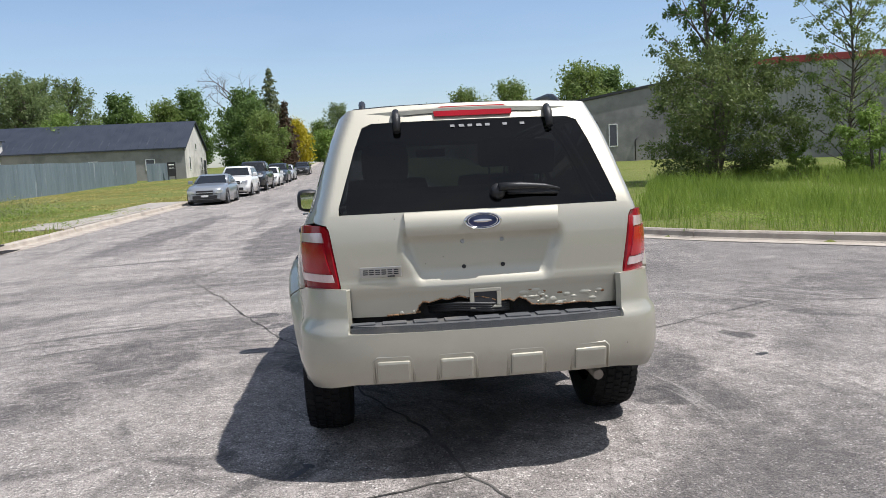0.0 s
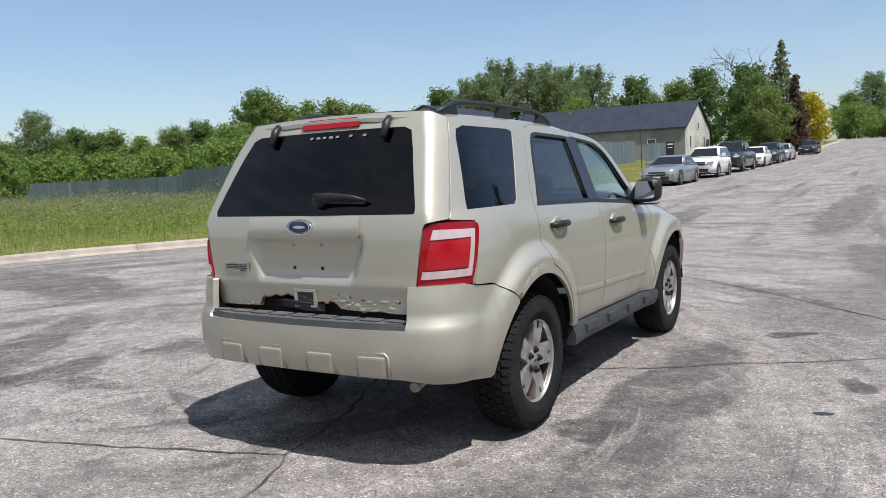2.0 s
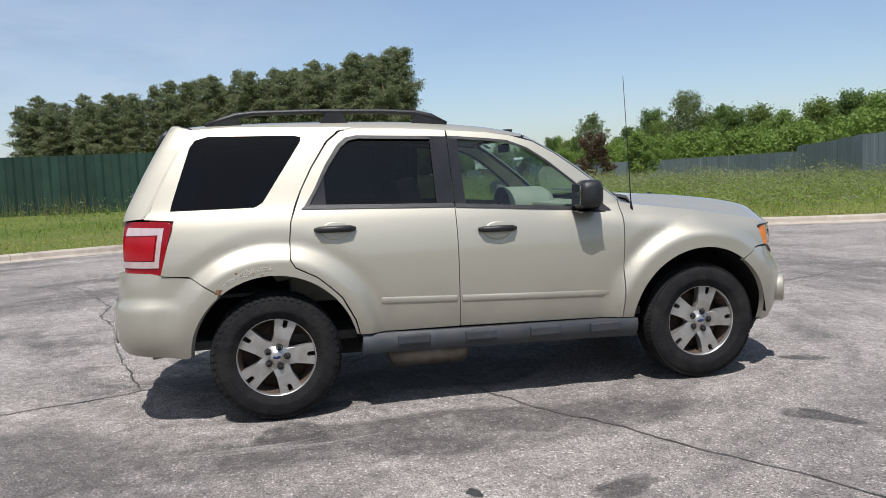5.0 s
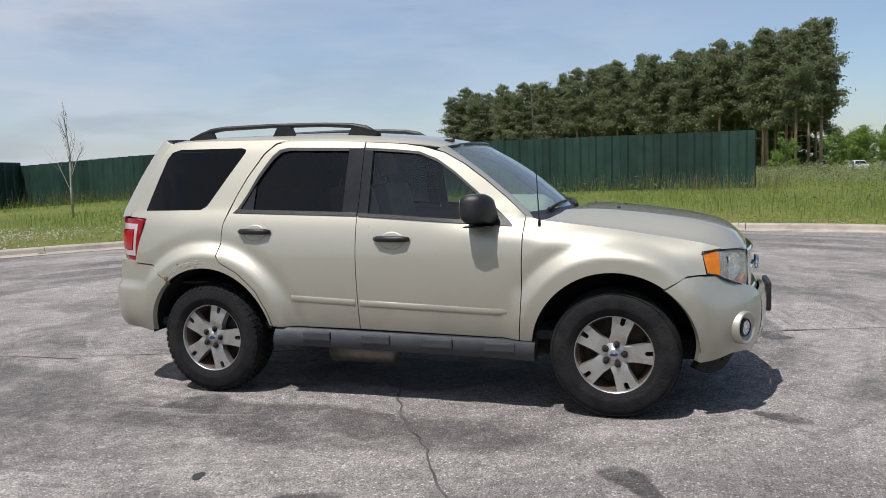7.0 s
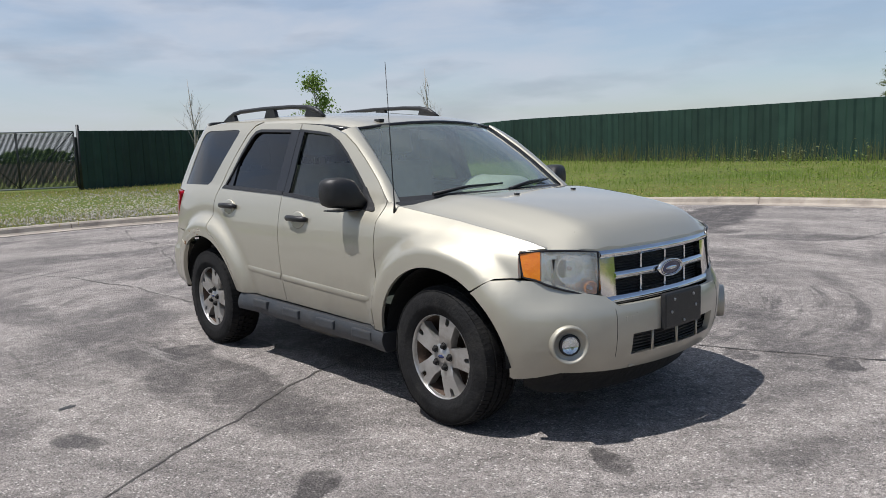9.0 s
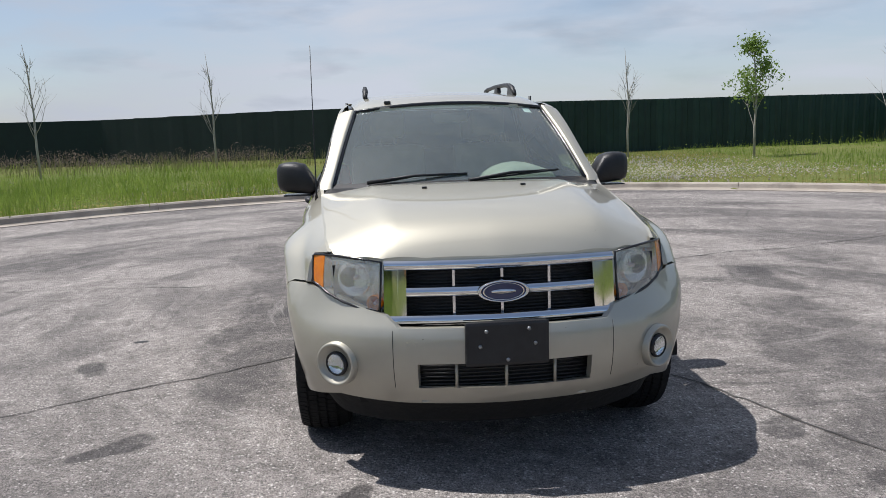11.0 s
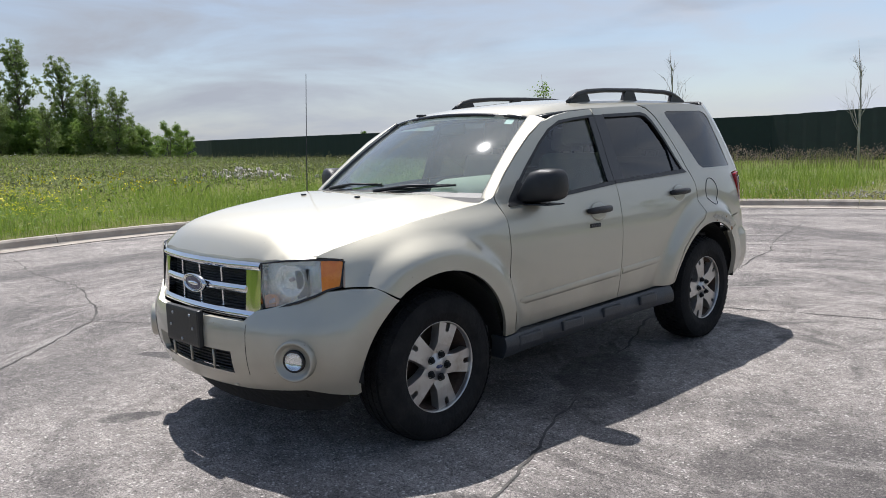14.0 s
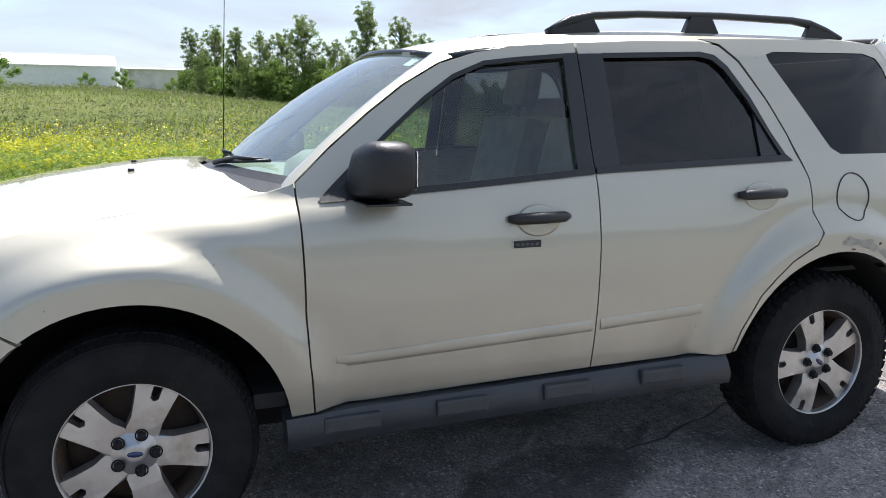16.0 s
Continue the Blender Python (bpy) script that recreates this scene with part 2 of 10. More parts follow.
def glass(name, tint, rough=0.0, gloss=1.0, ior=1.5, haze=0.0, film=(0.66, 0.79, 0.79)):
    """A thin pane: tinted see-through with a Fresnel reflection."""
    m = bpy.data.materials.new(name)
    m.use_nodes = True
    n, l = m.node_tree.nodes, m.node_tree.links
    n.remove(n["Principled BSDF"])
    t = n.new("ShaderNodeBsdfTransparent")
    t.inputs["Color"].default_value = (*tint, 1)
    g = n.new("ShaderNodeBsdfGlossy")
    g.inputs["Roughness"].default_value = rough
    g.inputs["Color"].default_value = (gloss, gloss, gloss, 1)
    # both faces of the pane reflect: Schlick's curve on the facing ratio
    lw = n.new("ShaderNodeLayerWeight")
    lw.inputs["Blend"].default_value = 0.5
    pw = n.new("ShaderNodeMath")
    pw.operation = "POWER"
    pw.inputs[1].default_value = 4.0
    l.new(lw.outputs["Facing"], pw.inputs[0])
    f0 = 1.7 * ((ior - 1) / (ior + 1)) ** 2
    fr = n.new("ShaderNodeMath")
    fr.operation = "MULTIPLY_ADD"
    fr.inputs[1].default_value = 1.0 - f0
    fr.inputs[2].default_value = f0
    l.new(pw.outputs["Value"], fr.inputs[0])
    mx = n.new("ShaderNodeMixShader")
    l.new(fr.outputs["Value"], mx.inputs["Fac"])
    if haze:
        d = n.new("ShaderNodeBsdfDiffuse")
        d.inputs["Color"].default_value = (*film, 1)
        hz = n.new("ShaderNodeMixShader")
        hz.inputs["Fac"].default_value = haze
        l.new(t.outputs["BSDF"], hz.inputs[1])
        l.new(d.outputs["BSDF"], hz.inputs[2])
        l.new(hz.outputs["Shader"], mx.inputs[1])
    else:
        l.new(t.outputs["BSDF"], mx.inputs[1])
    l.new(g.outputs["BSDF"], mx.inputs[2])
    l.new(mx.outputs["Shader"], n["Material Output"].inputs["Surface"])
    return m


def leaf_mat(name, c1, c2, scale=0.9):
    """Foliage: each leaf a little different, some light coming through."""
    m = bpy.data.materials.new(name)
    m.use_nodes = True
    n, l = m.node_tree.nodes, m.node_tree.links
    b = n["Principled BSDF"]
    b.inputs["Roughness"].default_value = 0.55
    b.inputs["Specular IOR Level"].default_value = 0.3
    ge = n.new("ShaderNodeNewGeometry")
    no = n.new("ShaderNodeTexNoise")
    no.inputs["Scale"].default_value = scale
    l.new(ge.outputs["Position"], no.inputs["Vector"])
    ad = n.new("ShaderNodeMath")
    ad.operation = "MULTIPLY_ADD"
    ad.inputs[1].default_value = 0.55
    l.new(ge.outputs["Random Per Island"], ad.inputs[0])
    sc = n.new("ShaderNodeMath")
    sc.operation = "MULTIPLY_ADD"
    sc.inputs[1].default_value = 1.6
    sc.inputs[2].default_value = -0.55
    l.new(no.outputs["Fac"], sc.inputs[0])
    l.new(sc.outputs["Value"], ad.inputs[2])
    mx = n.new("ShaderNodeMix")
    mx.data_type = "RGBA"
    mx.clamp_factor = True
    mx.inputs["A"].default_value = (*c1, 1)
    mx.inputs["B"].default_value = (*c2, 1)
    l.new(ad.outputs["Value"], mx.inputs["Factor"])
    l.new(mx.outputs["Result"], b.inputs["Base Color"])
    tr = n.new("ShaderNodeBsdfTranslucent")
    l.new(mx.outputs["Result"], tr.inputs["Color"])
    ms = n.new("ShaderNodeMixShader")
    ms.inputs["Fac"].default_value = 0.5
    l.new(b.outputs["BSDF"], ms.inputs[1])
    l.new(tr.outputs["BSDF"], ms.inputs[2])
    l.new(ms.outputs["Shader"], n["Material Output"].inputs["Surface"])
    return m

# ---- ground, road and kerb ----
def rise(y):
    u = min(max(0.0, y - 12.0), 143.0)
    return 0.012 * u + 0.00011 * u * u - 0.02 * max(0.0, y - 158.0) * (1 if y > 158 else 0) * 0.4


def ground_z(x, y):
    z = 0.13 + rise(y) * (1 - sstep(27, 42, -x) * (1 - sstep(58, 80, y)))
    z += 0.030 * max(0.0, min(13.0, -13.5 - x)) * (1 - sstep(6, 24, y)) * sstep(-34, -22, y)
    z += 0.020 * max(0.0, min(140.0, x - 16.0)) * (1 - sstep(10, 24, y)) * (1 + 0.45 * sstep(-25, 8, y)) * (1 - 0.85 * sstep(20, 36, -y))
    z += 1.3 * sstep(24, 52, x) * (1 - sstep(60, 95, x)) * sstep(-16, 6, y) * (1 - sstep(14, 26, y))
    z += 0.006 * max(0.0, min(40.0, -14.0 - y)) * (1 - sstep(2, 14, x))
    return z


KERB = [(3.5, 152), (3.5, 90), (3.5, 50), (3.5, 30), (3.5, 20), (3.5, 15), (3.6, 12), (4.0, 9.6), (5.1, 7.3), (6.9, 5.1), (8.6, 3.0),
        (9.7, 0.6), (10.1, -2.0), (9.7, -4.8), (8.4, -7.6), (6.4, -9.9), (3.8, -11.7), (0.6, -12.7), (-2.6, -12.9), (-5.8, -12.0),
        (-8.7, -10.1), (-11.0, -7.5), (-12.6, -4.5), (-13.2, -1.2), (-13.0, 2.0), (-12.2, 4.8), (-10.8, 7.4), (-9.5, 9.6),
        (-8.8, 12), (-8.7, 15), (-8.75, 20), (-8.8, 30), (-8.8, 50), (-8.8, 90), (-8.8, 152)]


def kerb_curve(step=0.35):
    """The kerb line as evenly spaced points (Catmull-Rom through the corners)."""
    out = []
    P = [Vector(p) for p in KERB]
    for i in range(len(P) - 1):
        p0, p1, p2, p3 = P[max(i - 1, 0)], P[i], P[i + 1], P[min(i + 2, len(P) - 1)]
        n = max(2, int((p2 - p1).length / step)) if (p2 - p1).length < 12 else 8
        for k in range(n):
            t = k / n
            out.append(0.5 * ((2 * p1) + (p2 - p0) * t + (2 * p0 - 5 * p1 + 4 * p2 - p3) * t * t
                              + (3 * p1 - p0 - 3 * p2 + p3) * t ** 3))
    out.append(P[-1])
    return out


CURVE = kerb_curve()
CURVE_NP = np.array([tuple(p) for p in CURVE])


def inside_road(x, y):
    """Crossing test against the kerb line."""
    odd = False
    pts = CURVE_NP
    n = len(pts)
    j = n - 1
    for i in range(n):
        xi, yi = pts[i]
        xj, yj = pts[j]
        if (yi > y) != (yj > y) and x < (xj - xi) * (y - yi) / (yj - yi) + xi:
            odd = not odd
        j = i
    return odd


def road_depth(x, y):
    """Distance to the kerb line, positive on the road."""
    if y > 152:
        return min(3.5 - x, x + 8.8)
    d = math.sqrt(((CURVE_NP - (x, y)) ** 2).sum(1).min())
    return d if inside_road(x, y) else -d


m_asphalt = bpy.data.materials.new("worn_asphalt")
m_asphalt.use_nodes = True


SMEARS = [(-0.85, 0.05, 0.75, 0.28, 105, 1.0), (0.15, -0.2, 0.9, 0.42, 100, 0.8), (2.4, 3.3, 1.9, 0.9, 60, 0.55), (4.4, 4.2, 4.2, 2.4, 55, 0.5), (-8.5, 1.8, 3.2, 0.8, 165, 0.8), (-4.2, -1.1, 1.8, 0.35, 130, 0.8), (1.35, -0.5, 1.7, 0.32, 92, 0.85),
          (1.15, -2.7, 0.9, 0.3, 70, 0.7), (-9.2, -3.0, 4.2, 0.8, 16, 1.0), (-7.7, -0.6, 1.0, 0.4, 120, 0.8), (-2.35, 0.7, 0.9, 0.45, 110, 0.8),
          (-3.05, -1.7, 0.8, 0.2, 95, 0.8), (1.7, -4.2, 1.3, 0.35, 100, 0.7), (2.6, 5.8, 3.0, 0.7, 105, 0.7), (4.6, 2.2, 1.8, 0.5, 20, 0.7),
          (-2.4, 12.0, 5.5, 0.7, 92, 0.75), (1.2, 16.0, 7.0, 0.6, 90, 0.7), (-5.6, 16.0, 7.0, 0.6, 88, 0.75), (4.5, -1.5, 1.6, 0.5, 60, 0.2),
          (0.5, -8.0, 2.0, 0.6, 160, 0.7), (-5.5, -6.8, 2.6, 0.6, 140, 0.7),
          (1.85, 1.55, 0.22, 0.14, 40, 1.0), (2.26, 0.24, 0.2, 0.13, 110, 1.0), (-1.4, 1.8, 0.2, 0.14, 60, 1.0), (1.2, -1.2, 0.34, 0.2, 30, 1.0),
          (-3.12, -2.0, 0.36, 0.2, 100, 1.0), (-1.57, 2.37, 0.24, 0.15, 20, 1.0), (0.59, 2.26, 0.14, 0.09, 80, 1.0)]


def build_asphalt(m):
    n, l = m.node_tree.nodes, m.node_tree.links
    b = n["Principled BSDF"]
    ge = n.new("ShaderNodeNewGeometry")

    def noise_node(scale, detail, vec, rough=0.6, dist=0.0):
        t = n.new("ShaderNodeTexNoise")
        t.inputs["Scale"].default_value = scale
        t.inputs["Detail"].default_value = detail
        t.inputs["Roughness"].default_value = rough
        t.inputs["Distortion"].default_value = dist
        l.new(vec, t.inputs["Vector"])
        return t.outputs["Fac"]

    def ramp(v, a, b0, lo=0.0, hi=1.0):
        r = n.new("ShaderNodeMapRange")
        r.inputs["From Min"].default_value, r.inputs["From Max"].default_value = a, b0
        r.inputs["To Min"].default_value, r.inputs["To Max"].default_value = lo, hi
        l.new(v, r.inputs["Value"])
        return r.outputs["Result"]

    def mixc(f, a, c):
        x = n.new("ShaderNodeMix")
        x.data_type = "RGBA"
        for sock, v in ((x.inputs["A"], a), (x.inputs["B"], c)):
            if isinstance(v, tuple):
                sock.default_value = (*v, 1)
            else:
                l.new(v, sock)
        l.new(f, x.inputs["Factor"])
        return x.outputs["Result"]

    def math_node(op, a, c):
        x = n.new("ShaderNodeMath")
        x.operation = op
        for sock, v in ((x.inputs[0], a), (x.inputs[1], c)):
            if isinstance(v, (int, float)):
                sock.default_value = v
            else:
                l.new(v, sock)
        return x.outputs["Value"]

    pos = ge.outputs["Position"]
    # polar coordinates about the turning circle, for the sweep of the tyres
    off = n.new("ShaderNodeVectorMath")
    off.operation = "SUBTRACT"
    off.inputs[1].default_value = (-1.75, -1.6, 0)
    l.new(pos, off.inputs[0])
    sep = n.new("ShaderNodeSeparateXYZ")
    l.new(off.outputs["Vector"], sep.inputs["Vector"])
    rad = n.new("ShaderNodeVectorMath")
    rad.operation = "LENGTH"
    l.new(off.outputs["Vector"], rad.inputs[0])
    ang = math_node("ARCTAN2", sep.outputs["Y"], sep.outputs["X"])
    pol = n.new("ShaderNodeCombineXYZ")
    l.new(math_node("MULTIPLY", rad.outputs["Value"], 1.0), pol.inputs["X"])
    l.new(math_node("MULTIPLY", ang, 1.7), pol.inputs["Y"])
    along = n.new("ShaderNodeMapping")
    along.inputs["Scale"].default_value = (0.9, 0.10, 1)
    l.new(pos, along.inputs["Vector"])
    rg = n.new("ShaderNodeMapping")
    rg.inputs["Scale"].default_value = (0.62, 0.55, 1)
    l.new(pol.outputs["Vector"], rg.inputs["Vector"])
    sweeps = ramp(noise_node(1.5, 7, rg.outputs["Vector"], 0.62, 0.5), 0.49, 0.62)
    tracks = ramp(noise_node(1.3, 7, along.outputs["Vector"], 0.6, 0.3), 0.50, 0.66)
    far_y = ramp(sep.outputs["Y"], 5.0, 13.0)
    sel = n.new("ShaderNodeMix")
    l.new(far_y, sel.inputs["Factor"])
    l.new(sweeps, sel.inputs["A"])
    l.new(tracks, sel.inputs["B"])
    blot = ramp(noise_node(0.55, 6, pos, 0.6, 0.6), 0.52, 0.66)
    patchy = ramp(noise_node(3.0, 8, pos, 0.7), 0.35, 0.65)
    # worn-in tyre smears and a strip of newer asphalt: (x, y, half length, half width, turn, depth)
    wob = n.new("ShaderNodeTexNoise")
    wob.inputs["Scale"].default_value = 1.1
    wob.inputs["Detail"].default_value = 6
    l.new(pos, wob.inputs["Vector"])
    wv = n.new("ShaderNodeVectorMath")
    wv.operation = "MULTIPLY_ADD"
    wv.inputs[1].default_value = (0.9, 0.9, 0)
    l.new(wob.outputs["Color"], wv.inputs[0])
    l.new(pos, wv.inputs[2])
    smear = None
    for x, y, rx, ry, turn, depth in SMEARS:
        mp = n.new("ShaderNodeMapping")
        mp.vector_type = "TEXTURE"
        mp.inputs["Location"].default_value = (x + 0.45, y + 0.45, 0)
        mp.inputs["Rotation"].default_value = (0, 0, radians(turn))
        mp.inputs["Scale"].default_value = (rx, ry, 40)
        l.new(wv.outputs["Vector"], mp.inputs["Vector"])
        ln = n.new("ShaderNodeVectorMath")
        ln.operation = "LENGTH"
        l.new(mp.outputs["Vector"], ln.inputs[0])
        f = ramp(ln.outputs["Value"], 1.08, 0.80, 0.0, depth)
        smear = f if smear is None else math_node("MAXIMUM", smear, f)
    dark = math_node("MAXIMUM", math_node("MULTIPLY", sel.outputs["Result"], 0.8), math_node("MULTIPLY", blot, 0.6))
    dark = math_node("MAXIMUM", dark, smear)
    # thin scrub marks along the sweep
    thin = n.new("ShaderNodeMapping")
    thin.inputs["Scale"].default_value = (3.4, 0.5, 1)
    l.new(pol.outputs["Vector"], thin.inputs["Vector"])
    lines = ramp(noise_node(1.0, 6, thin.outputs["Vector"], 0.7, 0.2), 0.53, 0.62)
    lines = math_node("MULTIPLY", lines, ramp(noise_node(0.30, 3, pos, 0.5), 0.42, 0.58))
    dark = math_node("MAXIMUM", dark, math_node("MULTIPLY", lines, 0.85))
    dark = math_node("MULTIPLY", dark, ramp(noise_node(2.6, 10, pos, 0.78), 0.34, 0.52, 0.35, 1.0))
    base = mixc(ramp(noise_node(0.35, 5, pos), 0.35, 0.65), (0.292, 0.266, 0.246), (0.375, 0.342, 0.316))
    base = mixc(ramp(noise_node(1.7, 8, pos, 0.7), 0.35, 0.65), base, (0.220, 0.200, 0.186))
    col = mixc(math_node("MULTIPLY", dark, 0.93), base, (0.066, 0.060, 0.058))

    def times(c, v):
        x = n.new("ShaderNodeMix")
        x.data_type = "RGBA"
        x.blend_type = "MULTIPLY"
        x.inputs["Factor"].default_value = 1.0
        l.new(c, x.inputs["A"])
        l.new(v, x.inputs["B"])
        return x.outputs["Result"]

    col = times(col, ramp(noise_node(3.6, 8, pos, 0.75), 0.38, 0.62, 0.89, 1.10))
    col = times(col, ramp(noise_node(13.0, 6, pos, 0.8), 0.36, 0.64, 0.70, 1.26))
    pale_lines = ramp(noise_node(1.0, 7, thin.outputs["Vector"], 0.72, 0.25), 0.40, 0.34, 0.0, 0.45)
    col = mixc(pale_lines, col, (0.37, 0.345, 0.32))
    fine = noise_node(190.0, 2, pos)
    col = times(col, ramp(fine, 0.38, 0.62, 0.40, 1.60))
    col = times(col, ramp(noise_node(62.0, 3, pos, 0.7), 0.38, 0.62, 0.74, 1.24))
    # stones in the surface: pale and dark grains
    vo = n.new("ShaderNodeTexVoronoi")
    vo.inputs["Scale"].default_value = 70.0
    l.new(pos, vo.inputs["Vector"])
    vsep = n.new("ShaderNodeSeparateColor")
    l.new(vo.outputs["Color"], vsep.inputs["Color"])
    pale = ramp(vsep.outputs["Red"], 0.78, 0.88, 0.0, 0.9)
    inner = ramp(vo.outputs["Distance"], 0.50, 0.34)
    grain_fac = math_node("MULTIPLY", pale, inner)
    grain_fac = math_node("MULTIPLY", grain_fac, math_node("SUBTRACT", 1.0, math_node("MULTIPLY", dark, 0.8)))
    col = mixc(grain_fac, col, (0.62, 0.58, 0.545))
    pit = math_node("MULTIPLY", ramp(vsep.outputs["Green"], 0.62, 0.74, 0.0, 0.6), inner)
    col = mixc(pit, col, (0.036, 0.035, 0.034))
    # pale scuffs
    sc = n.new("ShaderNodeMapping")
    sc.inputs["Scale"].default_value = (1.2, 3.0, 1)
    sc.inputs["Rotation"].default_value = (0, 0, 0.5)
    l.new(pos, sc.inputs["Vector"])
    col = mixc(ramp(noise_node(0.8, 9, sc.outputs["Vector"], 0.7), 0.64, 0.74, 0.0, 0.5), col, (0.40, 0.385, 0.365))
    l.new(col, b.inputs["Base Color"])
    l.new(ramp(dark, 0.0, 1.0, 0.86, 0.66), b.inputs["Roughness"])
    b.inputs["Specular IOR Level"].default_value = 0.22
    bp = n.new("ShaderNodeBump")
    bp.inputs["Strength"].default_value = 0.8
    bp.inputs["Distance"].default_value = 0.008
    hh = math_node("ADD", math_node("MULTIPLY", vo.outputs["Distance"], -1.0), math_node("MULTIPLY", fine, 0.7))
    l.new(hh, bp.inputs["Height"])
    l.new(bp.outputs["Normal"], b.inputs["Normal"])


build_asphalt(m_asphalt)
m_concrete = mat("kerb_concrete", (0.33, 0.285, 0.235), (0.43, 0.38, 0.32), 3.0, 0.85, bump=0.5, fine=60, stain=(0.22, 0.19, 0.16), stain_scale=1.3)
m_crack = mat("crack_filler", (0.026, 0.024, 0.022), (0.120, 0.110, 0.100), 5.0, 0.85, bump=0.3, fine=80)
m_iron = mat("cast_iron", (0.03, 0.028, 0.026), (0.055, 0.045, 0.04), 8, 0.7, metal=0.3)


def ground_material():
    m = bpy.data.materials.new("grass_soil")
    m.use_nodes = True
    n, l = m.node_tree.nodes, m.node_tree.links
    b = n["Principled BSDF"]
    b.inputs["Roughness"].default_value = 0.95
    b.inputs["Specular IOR Level"].default_value = 0.15
    ge = n.new("ShaderNodeNewGeometry")
    last = None
    for scale, lo, hi, c1, c2 in ((0.07, 0.35, 0.65, (0.100, 0.140, 0.030), (0.180, 0.190, 0.052)),
                                  (0.9, 0.45, 0.70, None, (0.20, 0.185, 0.070)),
                                  (14.0, 0.40, 0.75, None, (0.045, 0.070, 0.016))):
        t = n.new("ShaderNodeTexNoise")
        t.inputs["Scale"].default_value = scale
        t.inputs["Detail"].default_value = 7
        t.inputs["Roughness"].default_value = 0.65
        l.new(ge.outputs["Position"], t.inputs["Vector"])
        r = n.new("ShaderNodeMapRange")
        r.inputs["From Min"].default_value, r.inputs["From Max"].default_value = lo, hi
        r.inputs["To Max"].default_value = 1.0 if last is None else 0.65
        l.new(t.outputs["Fac"], r.inputs["Value"])
        x = n.new("ShaderNodeMix")
        x.data_type = "RGBA"
        if last is None:
            x.inputs["A"].default_value = (*c1, 1)
        else:
            l.new(last, x.inputs["A"])
        x.inputs["B"].default_value = (*c2, 1)
        l.new(r.outputs["Result"], x.inputs["Factor"])
        last = x.outputs["Result"]
    l.new(last, b.inputs["Base Color"])
    bp = n.new("ShaderNodeBump")
    bp.inputs["Strength"].default_value = 0.8
    bp.inputs["Distance"].default_value = 0.08
    l.new(t.outputs["Fac"], bp.inputs["Height"])
    l.new(bp.outputs["Normal"], b.inputs["Normal"])
    return m


m_ground = ground_material()


def build_ground():
    def lines(c, near, far, fine, n_out):
        a = list(np.arange(c - near, c + near + 1e-6, fine))
        g = [near * (far / near) ** (k / n_out) for k in range(1, n_out + 1)]
        return sorted([c - v for v in g] + a + [c + v for v in g])
    xs, ys = lines(-1.75, 24, 900, 0.55, 22), lines(-1.6, 24, 900, 0.55, 24)
    verts, faces = [], []
    for y in ys:
        for x in xs:
            if abs(x + 1.75) < 18 and y > -16 and y < 200:
                d = road_depth(x, y)
                z = ground_z(x, y)
                if d > -0.28:
                    z = rise(y) - 0.10
                elif d > -2.5:
                    z -= 0.02
            else:
                z = ground_z(x, y)
            if d_bump := min(1.0, max(0.0, (math.hypot(x + 1.75, y + 1.6) - 14) / 12)):
                z += d_bump * 0.10 * noise.noise((x * 0.13, y * 0.13, 0.3)) if not (-10 < x < 5 and y > 0) else 0
            verts.append((x, y, z))
    w = len(xs)
    for j in range(len(ys) - 1):
        for i in range(w - 1):
            faces.append((j * w + i, j * w + i + 1, (j + 1) * w + i + 1, (j + 1) * w + i))
    g = mesh_part("ground", verts, faces, m_ground, smooth=True)
    tagged(g, "grassy ground around the turning circle, rising up the street", "ground", kind="structure")


build_ground()


def build_road():
    bm = bmesh.new()
    pts = CURVE
    f = bm.faces.new([bm.verts.new((p.x, p.y, 0)) for p in pts])
    for y in list(range(14, 152, 4)):
        bmesh.ops.bisect_plane(bm, geom=bm.verts[:] + bm.edges[:] + bm.faces[:], plane_co=(0, y, 0), plane_no=(0, 1, 0))
    bmesh.ops.triangulate(bm, faces=bm.faces[:])
    for v in bm.verts:
        v.co.z = rise(v.co.y)
    bm.normal_update()
    if sum(f.normal.z for f in bm.faces) < 0:
        bmesh.ops.reverse_faces(bm, faces=bm.faces[:])
    # carry the street over the crest and down behind it
    road = part("road", bm, m_asphalt)
    return tagged(road, "worn grey asphalt street ending in a turning circle", "road", kind="structure")


road = build_road()


